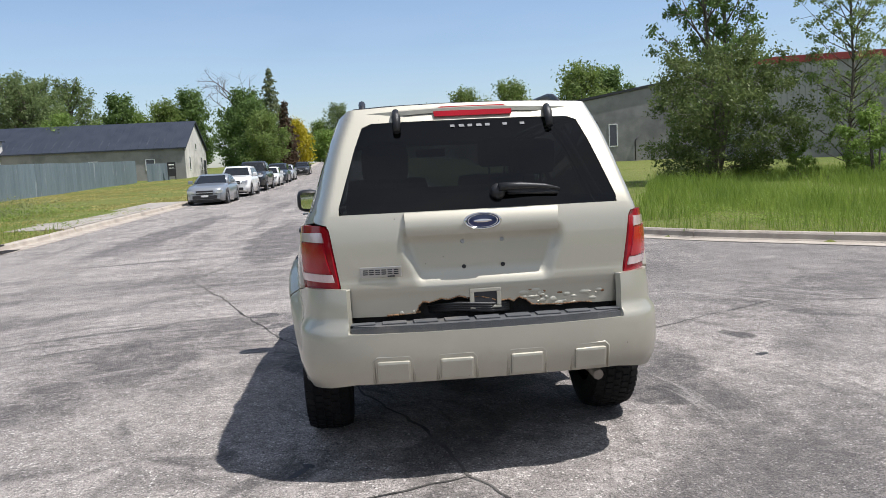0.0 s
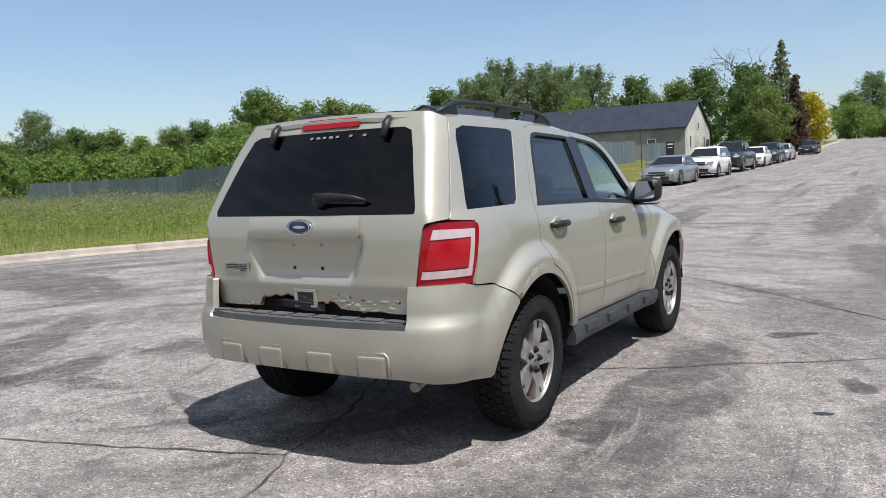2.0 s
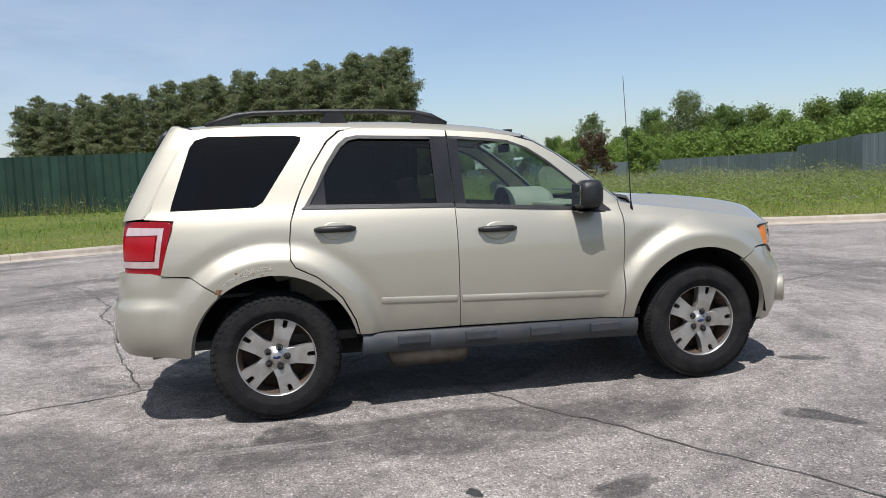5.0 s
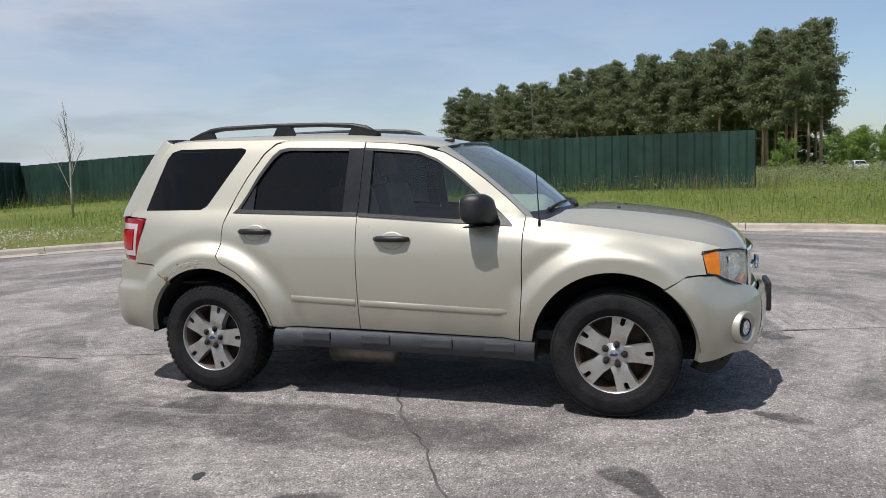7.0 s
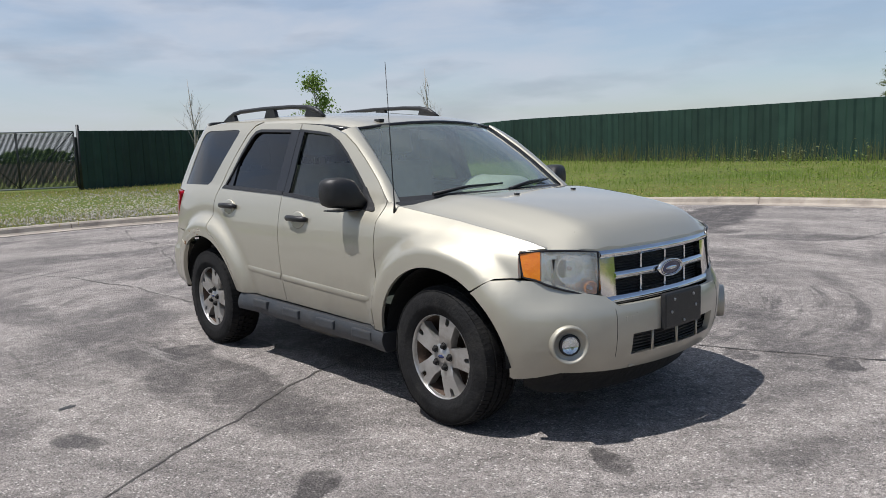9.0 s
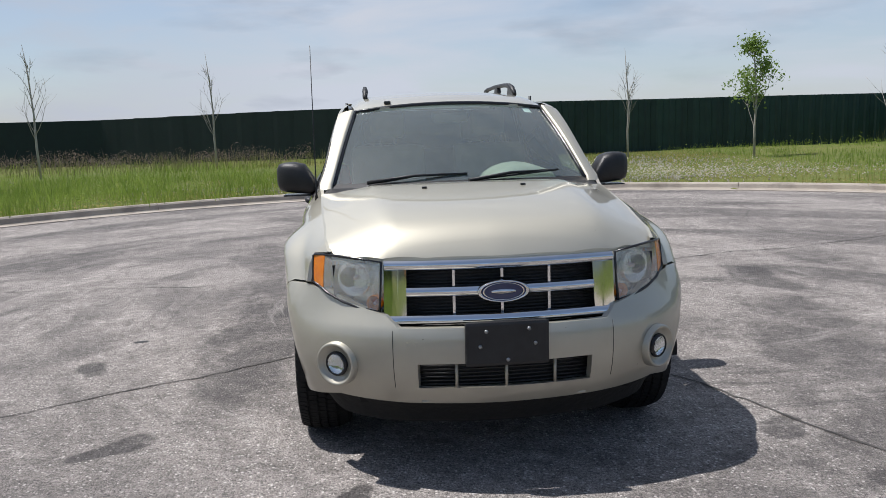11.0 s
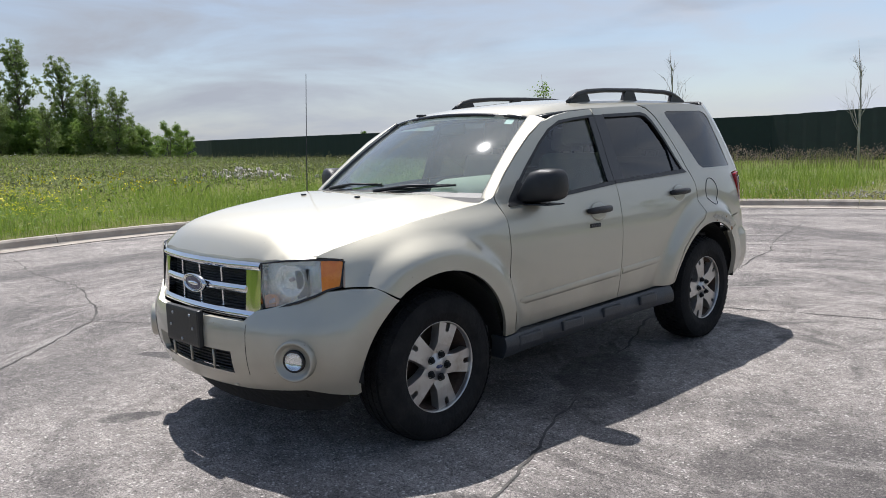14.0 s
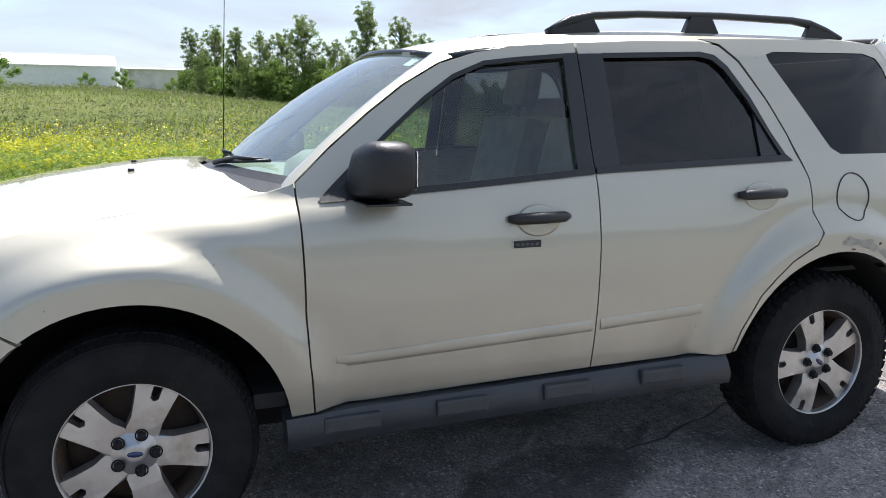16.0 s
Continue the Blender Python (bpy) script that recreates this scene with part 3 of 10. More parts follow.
def build_kerb():
    k = tagged(new("kerb"), "weathered concrete kerb and gutter round the asphalt", "kerb", kind="structure")
    prof = [(0.42, -0.03), (0.42, 0.012), (0.03, 0.004), (0.0, 0.03), (-0.02, 0.105), (-0.05, 0.135), (-0.16, 0.14), (-0.20, 0.12), (-0.22, -0.15)]
    pts = CURVE
    nrm = []
    for i, p in enumerate(pts):
        d = (pts[min(i + 1, len(pts) - 1)] - pts[max(i - 1, 0)]).normalized()
        nrm.append(Vector((d.y, -d.x)))
    # the curve runs clockwise seen from above, the road on its right
    i = 0
    while i < len(pts) - 1:
        j = i
        run = 0
        while j < len(pts) - 1 and run < 3.0:
            run += (pts[j + 1] - pts[j]).length
            j += 1
        bm = bmesh.new()
        cols = []
        for q in range(i, j + 1):
            p, nn = pts[q].copy(), nrm[q]
            if q == i:
                p = p + (pts[q + 1] - pts[q]).normalized() * 0.006
            if q == j:
                p = p + (pts[q - 1] - pts[q]).normalized() * 0.006
            jit = 0.006 * noise.noise((p.x * 0.8, p.y * 0.8, 0))
            cols.append([bm.verts.new((p.x + nn.x * s, p.y + nn.y * s, rise(p.y) + h + (jit if h > 0.05 else 0))) for s, h in prof])
        for a, b in zip(cols, cols[1:]):
            for q in range(len(prof) - 1):
                bm.faces.new((a[q], a[q + 1], b[q + 1], b[q]))
        bm.faces.new(cols[0])
        bm.faces.new(cols[-1][::-1])
        bmesh.ops.recalc_face_normals(bm, faces=bm.faces[:])
        part("kerb_section", bm, m_concrete, k)
        i = j
    return k


kerb = build_kerb()

# ---- fences and gate ----
m_green = mat("green_steel", (0.012, 0.034, 0.025), (0.018, 0.046, 0.033), 2.0, 0.5, bump=0.12, fine=14, vary=0.22, spec=0.4)
m_screen = mat("dark_green_screen", (0.010, 0.022, 0.018), (0.014, 0.030, 0.024), 3.0, 0.8, bump=0.2, fine=40)
m_grey_sheet = mat("faded_blue_grey_sheet", (0.125, 0.165, 0.190), (0.165, 0.205, 0.228), 1.6, 0.6, metal=0.15, bump=0.1, fine=8,
                   stain=(0.50, 0.52, 0.53), stain_scale=1.1, stain_from=0.60, vary=0.12, stretch=(1.5, 1.5, 0.22))
m_galv = mat("galvanised_steel", (0.30, 0.31, 0.31), (0.42, 0.42, 0.42), 6, 0.45, metal=0.8)
m_dark_steel = mat("dark_steel", (0.03, 0.033, 0.034), (0.05, 0.05, 0.05), 6, 0.5, metal=0.5)


def sheet_mesh(width, h, ribs, depth, material, name="fence_panel"):
    """One upright ribbed sheet, from x 0 to width."""
    bm = bmesh.new()
    xs = []
    for k in range(ribs):
        a = width * k / ribs
        w = width / ribs
        xs += [(a, 0), (a + 0.42 * w, 0), (a + 0.55 * w, depth), (a + 0.87 * w, depth)]
    xs.append((width - 0.004, 0))
    for t in (0.0, 0.012):
        lo = [bm.verts.new((x, d + t, 0)) for x, d in xs]
        hi = [bm.verts.new((x, d + t, h)) for x, d in xs]
        for i in range(len(xs) - 1):
            bm.faces.new((lo[i], lo[i + 1], hi[i + 1], hi[i]) if t == 0 else (lo[i + 1], lo[i], hi[i], hi[i + 1]))
    return mesh_of(name, bm, material)


def fence(name, label, line, h, pitch, me, zoff=0.0, jitter=0.0, group=""):
    """Ribbed sheets set side by side along a line on the ground."""
    f = tagged(new(name), label, "fence", group)
    for (x0, y0), (x1, y1) in zip(line, line[1:]):
        L = math.hypot(x1 - x0, y1 - y0)
        n = max(1, round(L / pitch))
        yaw = math.degrees(math.atan2(y1 - y0, x1 - x0))
        for k in range(n):
            t = (k + 0.0) / n
            x, y = x0 + (x1 - x0) * t, y0 + (y1 - y0) * t
            ob = new("fence_panel", me)
            ob.parent = f
            ob.matrix_basis = pose(x, y, ground_z(x, y) - 0.10 + zoff + jitter * rnd.uniform(-1, 1), 0, 0, yaw) @ Matrix.Diagonal((L / n / pitch, 1, 1, 1))
    return f


GREEN_END, GREEN_CORNER = (-26.6, 3.8), (-26.9, -31.8)
GATE_R, GATE_L = (-6.75, -29.3), (1.2, -32.2)
me_green = sheet_mesh(0.62, 2.25, 1, 0.055, m_green)
me_green_tall = sheet_mesh(0.62, 2.45, 1, 0.055, m_green)
me_screen = sheet_mesh(2.0, 2.42, 1, 0.012, m_screen)
green_fence = fence("green_fence", "tall dark green ribbed steel fence behind the grass verge", [GREEN_END, GREEN_CORNER], 2.25, 0.62, me_green, zoff=0.02)
green_fence_b = fence("green_fence", "dark green ribbed steel fence between the corner and the gate", [GREEN_CORNER, GATE_R], 2.45, 0.62, me_green_tall)
screen_fence = fence("screened_fence", "long dark green screened fence past the gate", [GATE_L, (14.0, -37.4), (78.0, -39.5), (140.0, -55.0)], 2.42, 2.0, me_screen, zoff=0.03)
for f, line in ((green_fence, [GREEN_END, GREEN_CORNER]), (green_fence_b, [GREEN_CORNER, GATE_R])):
    for (x0, y0), (x1, y1) in zip(line, line[1:]):
        n = int(math.hypot(x1 - x0, y1 - y0) / 3.1)
        away = Vector((y1 - y0, x0 - x1)).normalized() * -0.10
        for k in range(n + 1):
            x, y = x0 + (x1 - x0) * k / n - away.x, y0 + (y1 - y0) * k / n - away.y
            ob = part("fence_post", boxm(-0.04, 0.04, -0.04, 0.04, 0, 2.2), m_dark_steel, f)
            ob.matrix_basis = pose(x, y, ground_z(x, y) - 0.1)


def chain_link_gate():
    """A sliding gate: pipe frame, diagonals and woven wire with slats."""
    (xa, ya), (xb, yb) = GATE_R, GATE_L
    L = math.hypot(xb - xa, yb - ya)
    yaw = math.degrees(math.atan2(yb - ya, xb - xa))
    g = thing("sliding_gate", "closed chain-link sliding gate with privacy slats and a pipe frame", "gate", at=(xa, ya, ground_z(xa, ya) - 0.02), turn=yaw)
    h = 2.35
    part("top_rail", tubem([(0.1, 0, h), (L - 0.1, 0, h)], 0.03), m_galv, g)
    part("bottom_rail", tubem([(0.1, 0, 0.12), (L - 0.1, 0, 0.12)], 0.035), m_galv, g)
    n = 4
    for k in range(n + 1):
        x = 0.1 + (L - 0.2) * k / n
        part("upright", tubem([(x, 0, 0.12), (x, 0, h)], 0.028), m_dark_steel, g)
        if k < n:
            x2 = 0.1 + (L - 0.2) * (k + 1) / n
            a, b = ((x, 0, 0.12), (x2, 0, h)) if k % 2 else ((x, 0, h), (x2, 0, 0.12))
            part("brace", tubem([a, b], 0.02, 6), m_dark_steel, g)
    bm = bmesh.new()
    x = 0.13
    while x < L - 0.13:
        box(bm, x, x + 0.027, 0.008, 0.012, 0.16, h - 0.04)
        x += 0.043
    part("privacy_slats", bm, m_screen, g, "dark green privacy slats")
    bm = bmesh.new()
    step = 0.11
    k = 0
    while k * step < L + h:
        for s in (1, -1):
            x0 = k * step if s < 0 else k * step - h
            pts = []
            for zz in (0.14, h - 0.02):
                xx = x0 + (zz - 0.14) * s
                pts.append((xx, zz))
            (u0, w0), (u1, w1) = pts
            if u1 < u0:
                u0, w0, u1, w1 = u1, w1, u0, w0
            lo, hi = max(u0, 0.12), min(u1, L - 0.12)
            if hi > lo:
                sl = (w1 - w0) / (u1 - u0)
                a, b = Vector((lo, -0.004, w0 + sl * (lo - u0))), Vector((hi, -0.004, w0 + sl * (hi - u0)))
                tube(bm, [a, b], 0.003, 3, caps=False)
        k += 1
    part("wire_mesh", bm, m_galv, g, "woven galvanised wire mesh")
    part("gate_post", tubem([(-0.06, -0.02, -0.1), (-0.06, -0.02, 2.62)], 0.06), m_dark_steel, g)
    part("gate_post", tubem([(L + 0.06, -0.02, -0.1), (L + 0.06, -0.02, 2.62)], 0.06), m_dark_steel, g)
    return g


chain_link_gate()

# grey sheet fence along the street on the far side of the verge
GREY_A, GREY_B = (-22.6, 29.6), (-24.6, 82.0)
me_grey = sheet_mesh(1.0, 2.45, 2, 0.02, m_grey_sheet)
me_grey_low = sheet_mesh(1.0, 2.05, 2, 0.02, m_grey_sheet)
fence("grey_fence", "faded blue-grey sheet metal fence with peeling streaks beside the street", [GREY_A, GREY_B], 2.45, 1.0, me_grey, jitter=0.02)
fence("grey_fence", "short dull blue-grey sheet fence before the workshop corner", [(-24.0, 84.0), (-22.4, 87.6)], 2.1, 1.0, me_grey_low, jitter=0.02)
fence("grey_fence", "faded blue-grey sheet metal fence turning away from the street", [(-45.0, 35.5), (-31.0, 29.2), (-23.4, 30.4)], 2.3, 1.0, me_grey, zoff=-0.12, jitter=0.03)
fence("grey_fence", "lower weathered grey sheet fence far behind the weeds", [(-127.0, 31.0), (-100.0, 33.0), (-75.0, 40.0), (-58.0, 38.6), (-45.0, 35.6)], 2.05, 1.0, me_grey_low, zoff=-0.1, jitter=0.02)

# ---- buildings ----
m_roof = mat("dark_blue_grey_roof", (0.026, 0.032, 0.045), (0.036, 0.043, 0.058), 0.8, 0.5, metal=0.2, bump=0.1, fine=5)
m_wall_grey = mat("grey_painted_block", (0.235, 0.232, 0.225), (0.285, 0.283, 0.272), 0.9, 0.85, bump=0.25, fine=12, stain=(0.15, 0.15, 0.15), stain_scale=0.3)
m_wall_pale = mat("pale_wall_lit_gable", (0.58, 0.56, 0.52), (0.66, 0.64, 0.60), 0.8, 0.85, bump=0.15, fine=9, stain=(0.34, 0.33, 0.31), stain_scale=0.3)
m_corr = mat("grey_corrugated_steel", (0.27, 0.27, 0.265), (0.34, 0.34, 0.33), 0.7, 0.5, metal=0.25, bump=0.05, fine=6, stain=(0.22, 0.21, 0.20), stain_scale=0.4)
m_white = mat("white_paint", (0.70, 0.71, 0.70), (0.78, 0.78, 0.77), 2.0, 0.6, bump=0.05)
m_trim_dark = mat("dark_trim", (0.02, 0.022, 0.025), (0.03, 0.03, 0.033), 2, 0.5)
m_red_trim = mat("red_fascia", (0.28, 0.035, 0.035), (0.34, 0.05, 0.045), 1.5, 0.5)
m_pane = mat("dark_window_pane", (0.02, 0.025, 0.03), (0.03, 0.035, 0.04), 1.0, 0.08, spec=0.8)
m_brown_roof = mat("brown_shingles", (0.16, 0.10, 0.07), (0.21, 0.13, 0.09), 3, 0.9, bump=0.3, fine=10)


def gable_house(name, label, at, turn, L, W, eave, ridge, wall_m, gable_m, roof_m, ribs=0.0, over=0.25):
    """A building with its ridge along its own x axis: x 0..L, y 0..W, front wall at y 0."""
    h = thing(name, label, "building", at=at, turn=turn)
    t = 0.2
    bm = boxm(0, L, 0, t, -0.6, eave)
    part("wall", bm, wall_m, h)
    part("wall", boxm(0, L, W - t, W, -0.6, eave), wall_m, h)
    for x0 in (t * 0.02, L - t * 1.02):
        bm = bmesh.new()
        prism(bm, [(t + 0.003, -0.6), (W - t - 0.003, -0.6), (W - t - 0.003, eave), (W / 2, ridge - 0.05), (t + 0.003, eave)], x0, x0 + t,
              Matrix(((0, 0, 1, 0), (1, 0, 0, 0), (0, 1, 0, 0), (0, 0, 0, 1))))
        part("gable_wall", bm, gable_m, h)
    if ribs:
        me = None
        for gx in (-0.03, L + 0.001):
            bm = bmesh.new()
            y = ribs
            while y < W - 0.05:
                top = eave + (ridge - 0.08 - eave) * (1 - abs(y - W / 2) / (W / 2))
                box(bm, gx, gx + 0.03, y, y + ribs * 0.35, -0.6, top)
                y += ribs
            part("wall_ribs", bm, gable_m, h)
    sl = (ridge - eave) / (W / 2)
    for s in (0, 1):
        bm = bmesh.new()
        yy = [(-over, eave - over * sl), (W / 2, ridge)] if s == 0 else [(W / 2, ridge), (W + over, eave - over * sl)]
        vs = []
        for dz in (0.0, 0.14):
            for x in (-over, L + over):
                for y, z in yy:
                    vs.append(bm.verts.new((x, y, z + dz)))
        for q in ((0, 2, 3, 1), (4, 5, 7, 6), (0, 1, 5, 4), (2, 6, 7, 3), (0, 4, 6, 2), (1, 3, 7, 5)):
            bm.faces.new([vs[i] for i in q])
        bmesh.ops.recalc_face_normals(bm, faces=bm.faces[:])
        r = part("roof", bm, roof_m, h)
        bm = bmesh.new()
        x = 0.2
        while x < L:
            a, b = [Vector((x, y, z + 0.14)) for y, z in yy]
            tube(bm, [a, b], 0.022, 4)
            x += 0.9
        part("roof_seams", bm, roof_m, r)
    return h


def window_on(parent, x, z, w, h, y=0.0, axis="y", frame_m=None, name="window", sign=-1):
    """A framed window set 3 cm proud of a wall; axis tells which way the wall faces."""
    e = new(name)
    e.parent = parent
    if axis == "y":
        e.matrix_basis = pose(x, y + sign * 0.003, z, 0, 0, 0 if sign < 0 else 180)
    else:
        e.matrix_basis = pose(y + sign * 0.003, x, z, 0, 0, -90 if sign < 0 else 90)
    fm = frame_m or m_white
    f = 0.09
    bm = bmesh.new()
    box(bm, -w / 2, w / 2, -0.05, 0, h - f, h)
    box(bm, -w / 2, w / 2, -0.05, 0, 0, f)
    box(bm, -w / 2, -w / 2 + f, -0.05, 0, f, h - f)
    box(bm, w / 2 - f, w / 2, -0.05, 0, f, h - f)
    part("window_frame", bm, fm, e)
    part("pane", boxm(-w / 2 + f, w / 2 - f, -0.022, -0.002, f, h - f), m_pane, e)
    return e


def door_on(parent, x, z, w, h, y=0.0, axis="y", sign=-1, slats=0, material=None, name="door"):
    e = new(name)
    e.parent = parent
    if axis == "y":
        e.matrix_basis = pose(x, y + sign * 0.003, z, 0, 0, 0 if sign < 0 else 180)
    else:
        e.matrix_basis = pose(y + sign * 0.003, x, z, 0, 0, -90 if sign < 0 else 90)
    dm = material or m_white
    bm = bmesh.new()
    box(bm, -w / 2 - 0.1, w / 2 + 0.1, -0.06, 0, h, h + 0.1)
    box(bm, -w / 2 - 0.1, -w / 2, -0.06, 0, 0, h)
    box(bm, w / 2, w / 2 + 0.1, -0.06, 0, 0, h)
    part("door_frame", bm, m_trim_dark if slats == 0 else m_white, e)
    if slats:
        for k in range(slats):
            part("door_slat", boxm(-w / 2, w / 2, -0.035, -0.002, h * k / slats + 0.008, h * (k + 1) / slats), dm, e)
    else:
        part("door_leaf", boxm(-w / 2, w / 2, -0.03, -0.002, 0, h), dm, e)
    return e


# long low workshop beside the street
ZB = 1.85
# the gable's paler colour puts its sunlit look into the wall material
long_house = gable_house("workshop_building", "long grey workshop with a dark blue metal roof", (-44.6, 90.0, ZB), 0, 23.5, 13.0, 3.55, 6.9, m_wall_grey, m_wall_pale, m_roof)
for x in (5.5, 13.0, 19.5):
    window_on(long_house, x, 1.0, 1.1, 1.35)
door_on(long_house, 2.4, 0.0, 2.0, 2.2, material=m_wall_grey)
for k, yy in enumerate((2.6, 6.5, 9.6)):
    window_on(long_house, yy, 0.9 if k != 1 else 3.4, 0.8, 1.7 if k != 1 else 0.9, y=23.5, axis="x", sign=1)
door_on(long_house, 11.6, 0.0, 0.95, 2.1, y=23.5, axis="x", sign=1, material=m_trim_dark)
# tall corrugated shed in front of it
tall_shed = gable_house("corrugated_shed", "tall grey corrugated shed with a dark metal roof", (-41.8, 75.2, 1.4), 90, 15.6, 12.6, 5.6, 7.9, m_wall_pale, m_corr, m_roof, ribs=0.45)
door_on(tall_shed, 6.6, 0.0, 3.6, 3.6, slats=6)
low_shed = gable_house("corrugated_shed", "low grey corrugated shed with a dark metal roof", (-48.0, 64.0, 0.9), 90, 9.5, 11.0, 3.2, 4.9, m_wall_pale, m_corr, m_roof, ribs=0.45)
door_on(low_shed, 5.5, 0.0, 2.6, 2.6, y=0.0, axis="x", sign=-1, material=m_trim_dark)

# grey mono-pitch building and its big neighbour across the street
def mono_building():
    h = thing("grey_building", "grey rendered building with a sloping roof line", "building", at=(20.27, 73.54, 1.3), turn=-8)
    t = 0.25
    bm = bmesh.new()
    prism(bm, [(0, -0.6), (20.7, -0.6), (20.7, 9.2), (0, 5.84)], 0, t, Matrix(((1, 0, 0, 0), (0, 0, 1, 0), (0, 1, 0, 0), (0, 0, 0, 1))))
    bmesh.ops.recalc_face_normals(bm, faces=bm.faces[:])
    part("wall", bm, m_wall_grey, h)
    part("wall", boxm(0, t, t + 0.003, 18, -0.6, 5.84), m_wall_grey, h)
    part("wall", boxm(20.7 - t, 20.7, t + 0.003, 18, -0.6, 9.2), m_wall_grey, h)
    bm = bmesh.new()
    prism(bm, [(-0.3, 5.86), (21.0, 9.25), (21.0, 9.5), (-0.3, 6.10)], -0.15, 18.0, Matrix(((1, 0, 0, 0), (0, 0, 1, 0), (0, 1, 0, 0), (0, 0, 0, 1))))
    bmesh.ops.recalc_face_normals(bm, faces=bm.faces[:])
    part("roof", bm, m_trim_dark, h)
    for x in (0.75, 5.1):
        window_on(h, x, 1.5, 0.9, 2.3)
    part("wall_lamp", boxm(3.2, 3.5, -0.25, -0.003, 3.9, 4.05), m_trim_dark, h)
    part("drain_pipe", tubem([(7.3, -0.1, 0), (7.3, -0.1, 2.0), (7.6, -0.1, 2.4)], 0.06), m_trim_dark, h)
    part("air_unit", boxm(2.3, 3.5, -1.2, -0.2, -0.2, 1.2, 0.03), m_dark_steel, h)
    return h


mono_building()


def big_store():
    h = thing("metal_warehouse", "large pale ribbed metal warehouse with a red roof edge", "building", at=(31.5, 56.0, 0.9), turn=-18)
    part("wall", boxm(0, 60, 0, 0.3, -0.8, 3.6), m_wall_grey, h)
    part("wall", boxm(0, 60, 0.06, 0.3, 3.6, 7.6), m_corr, h)
    bm = bmesh.new()
    x = 0.0
    while x < 60:
        box(bm, x, x + 0.16, 0.0, 0.057, 3.6, 7.6)
        x += 0.45
    part("wall_ribs", bm, m_corr, h)
    part("wall", boxm(0, 0.3, 0.303, 40, -0.8, 7.6), m_corr, h)
    part("roof_fascia", boxm(-0.1, 60.1, -0.15, 40, 7.603, 8.15), m_red_trim, h, "red metal roof edge")
    return h


big_store()


def privacy_wall():
    h = tagged(new("grey_fence"), "tall plain grey fence beside the lawn", "fence")
    x0, y0, x1, y1 = 16.0, 116.0, 20.2, 74.4
    n = 20
    me = sheet_mesh(math.hypot(x1 - x0, y1 - y0) / n, 3.0, 5, 0.03, m_wall_grey)
    for k in range(n):
        t0 = k / n
        ob = new("fence_panel", me)
        ob.parent = h
        xx, yy = x0 + (x1 - x0) * t0, y0 + (y1 - y0) * t0
        ob.matrix_basis = pose(xx, yy, ground_z(xx, yy), 0, 0, math.degrees(math.atan2(y1 - y0, x1 - x0)))


privacy_wall()
brick_house = gable_house("small_house", "small pale house with a brown shingle roof", (12.9, 131.0, 2.9), -6, 11.5, 9.0, 3.2, 5.4, m_wall_pale, m_wall_pale, m_brown_roof)
door_on(brick_house, 3.0, 0.0, 2.6, 2.3, slats=4)
window_on(brick_house, 8.0, 1.0, 1.4, 1.2)
# white sheds far beyond the field
far_white = gable_house("white_shed", "long white metal shed beyond the field", (150.0, 7.2, 4.6), 94, 30.0, 16.0, 3.2, 5.2, m_white, m_white, m_white)
far_white_b = gable_house("white_shed", "long white metal shed beyond the field", (142.0, 40.0, 4.8), 94, 34.0, 14.0, 3.4, 5.6, m_white, m_white, m_white)
far_low = gable_house("low_building", "low pale building beyond the field", (132.0, -3.8, 4.6), 94, 9.0, 10.0, 2.3, 2.7, m_wall_pale, m_wall_pale, m_white)
trailers = gable_house("white_shed", "long low white shed beyond the far fence", (-196.0, 50.0, -0.1), 80, 60.0, 8.0, 4.6, 5.2, m_white, m_white, m_white)
white_barn = gable_house("white_shed", "white gabled metal shed beyond the far fence", (-203.0, 71.0, -0.1), 66, 13.5, 10.0, 5.0, 7.2, m_white, m_white, m_white)

# ---- trees and plants ----
m_bark = mat("grey_bark", (0.085, 0.070, 0.055), (0.15, 0.13, 0.11), 5, 0.9, bump=0.6, fine=25, stretch=(3, 3, 0.6))
m_bark_pine = mat("reddish_pine_bark", (0.26, 0.17, 0.12), (0.40, 0.29, 0.22), 4, 0.9, bump=0.6, fine=20, stretch=(3, 3, 0.6))
m_bark_pale = mat("pale_sapling_bark", (0.32, 0.29, 0.25), (0.45, 0.42, 0.38), 8, 0.8, bump=0.3, fine=30)
m_leaf = leaf_mat("green_leaves", (0.103, 0.156, 0.037), (0.225, 0.294, 0.080))
m_leaf_bright = leaf_mat("bright_green_leaves", (0.123, 0.202, 0.038), (0.246, 0.347, 0.084))
m_leaf_dark = leaf_mat("dark_green_leaves", (0.068, 0.121, 0.032), (0.162, 0.243, 0.068))
m_leaf_grey = leaf_mat("grey_green_leaves", (0.104, 0.150, 0.055), (0.234, 0.293, 0.120))
m_leaf_willow = leaf_mat("dull_green_leaves", (0.065, 0.096, 0.029), (0.189, 0.234, 0.081), 1.6)
m_leaf_poplar = leaf_mat("pale_green_leaves", (0.125, 0.180, 0.055), (0.270, 0.340, 0.115))
m_leaf_yellow = leaf_mat("yellow_leaves", (0.30, 0.26, 0.015), (0.50, 0.42, 0.03))
m_needle = leaf_mat("pine_needles", (0.102, 0.130, 0.060), (0.246, 0.274, 0.142))
m_needle_brown = leaf_mat("dead_needles", (0.07, 0.045, 0.025), (0.12, 0.08, 0.05))


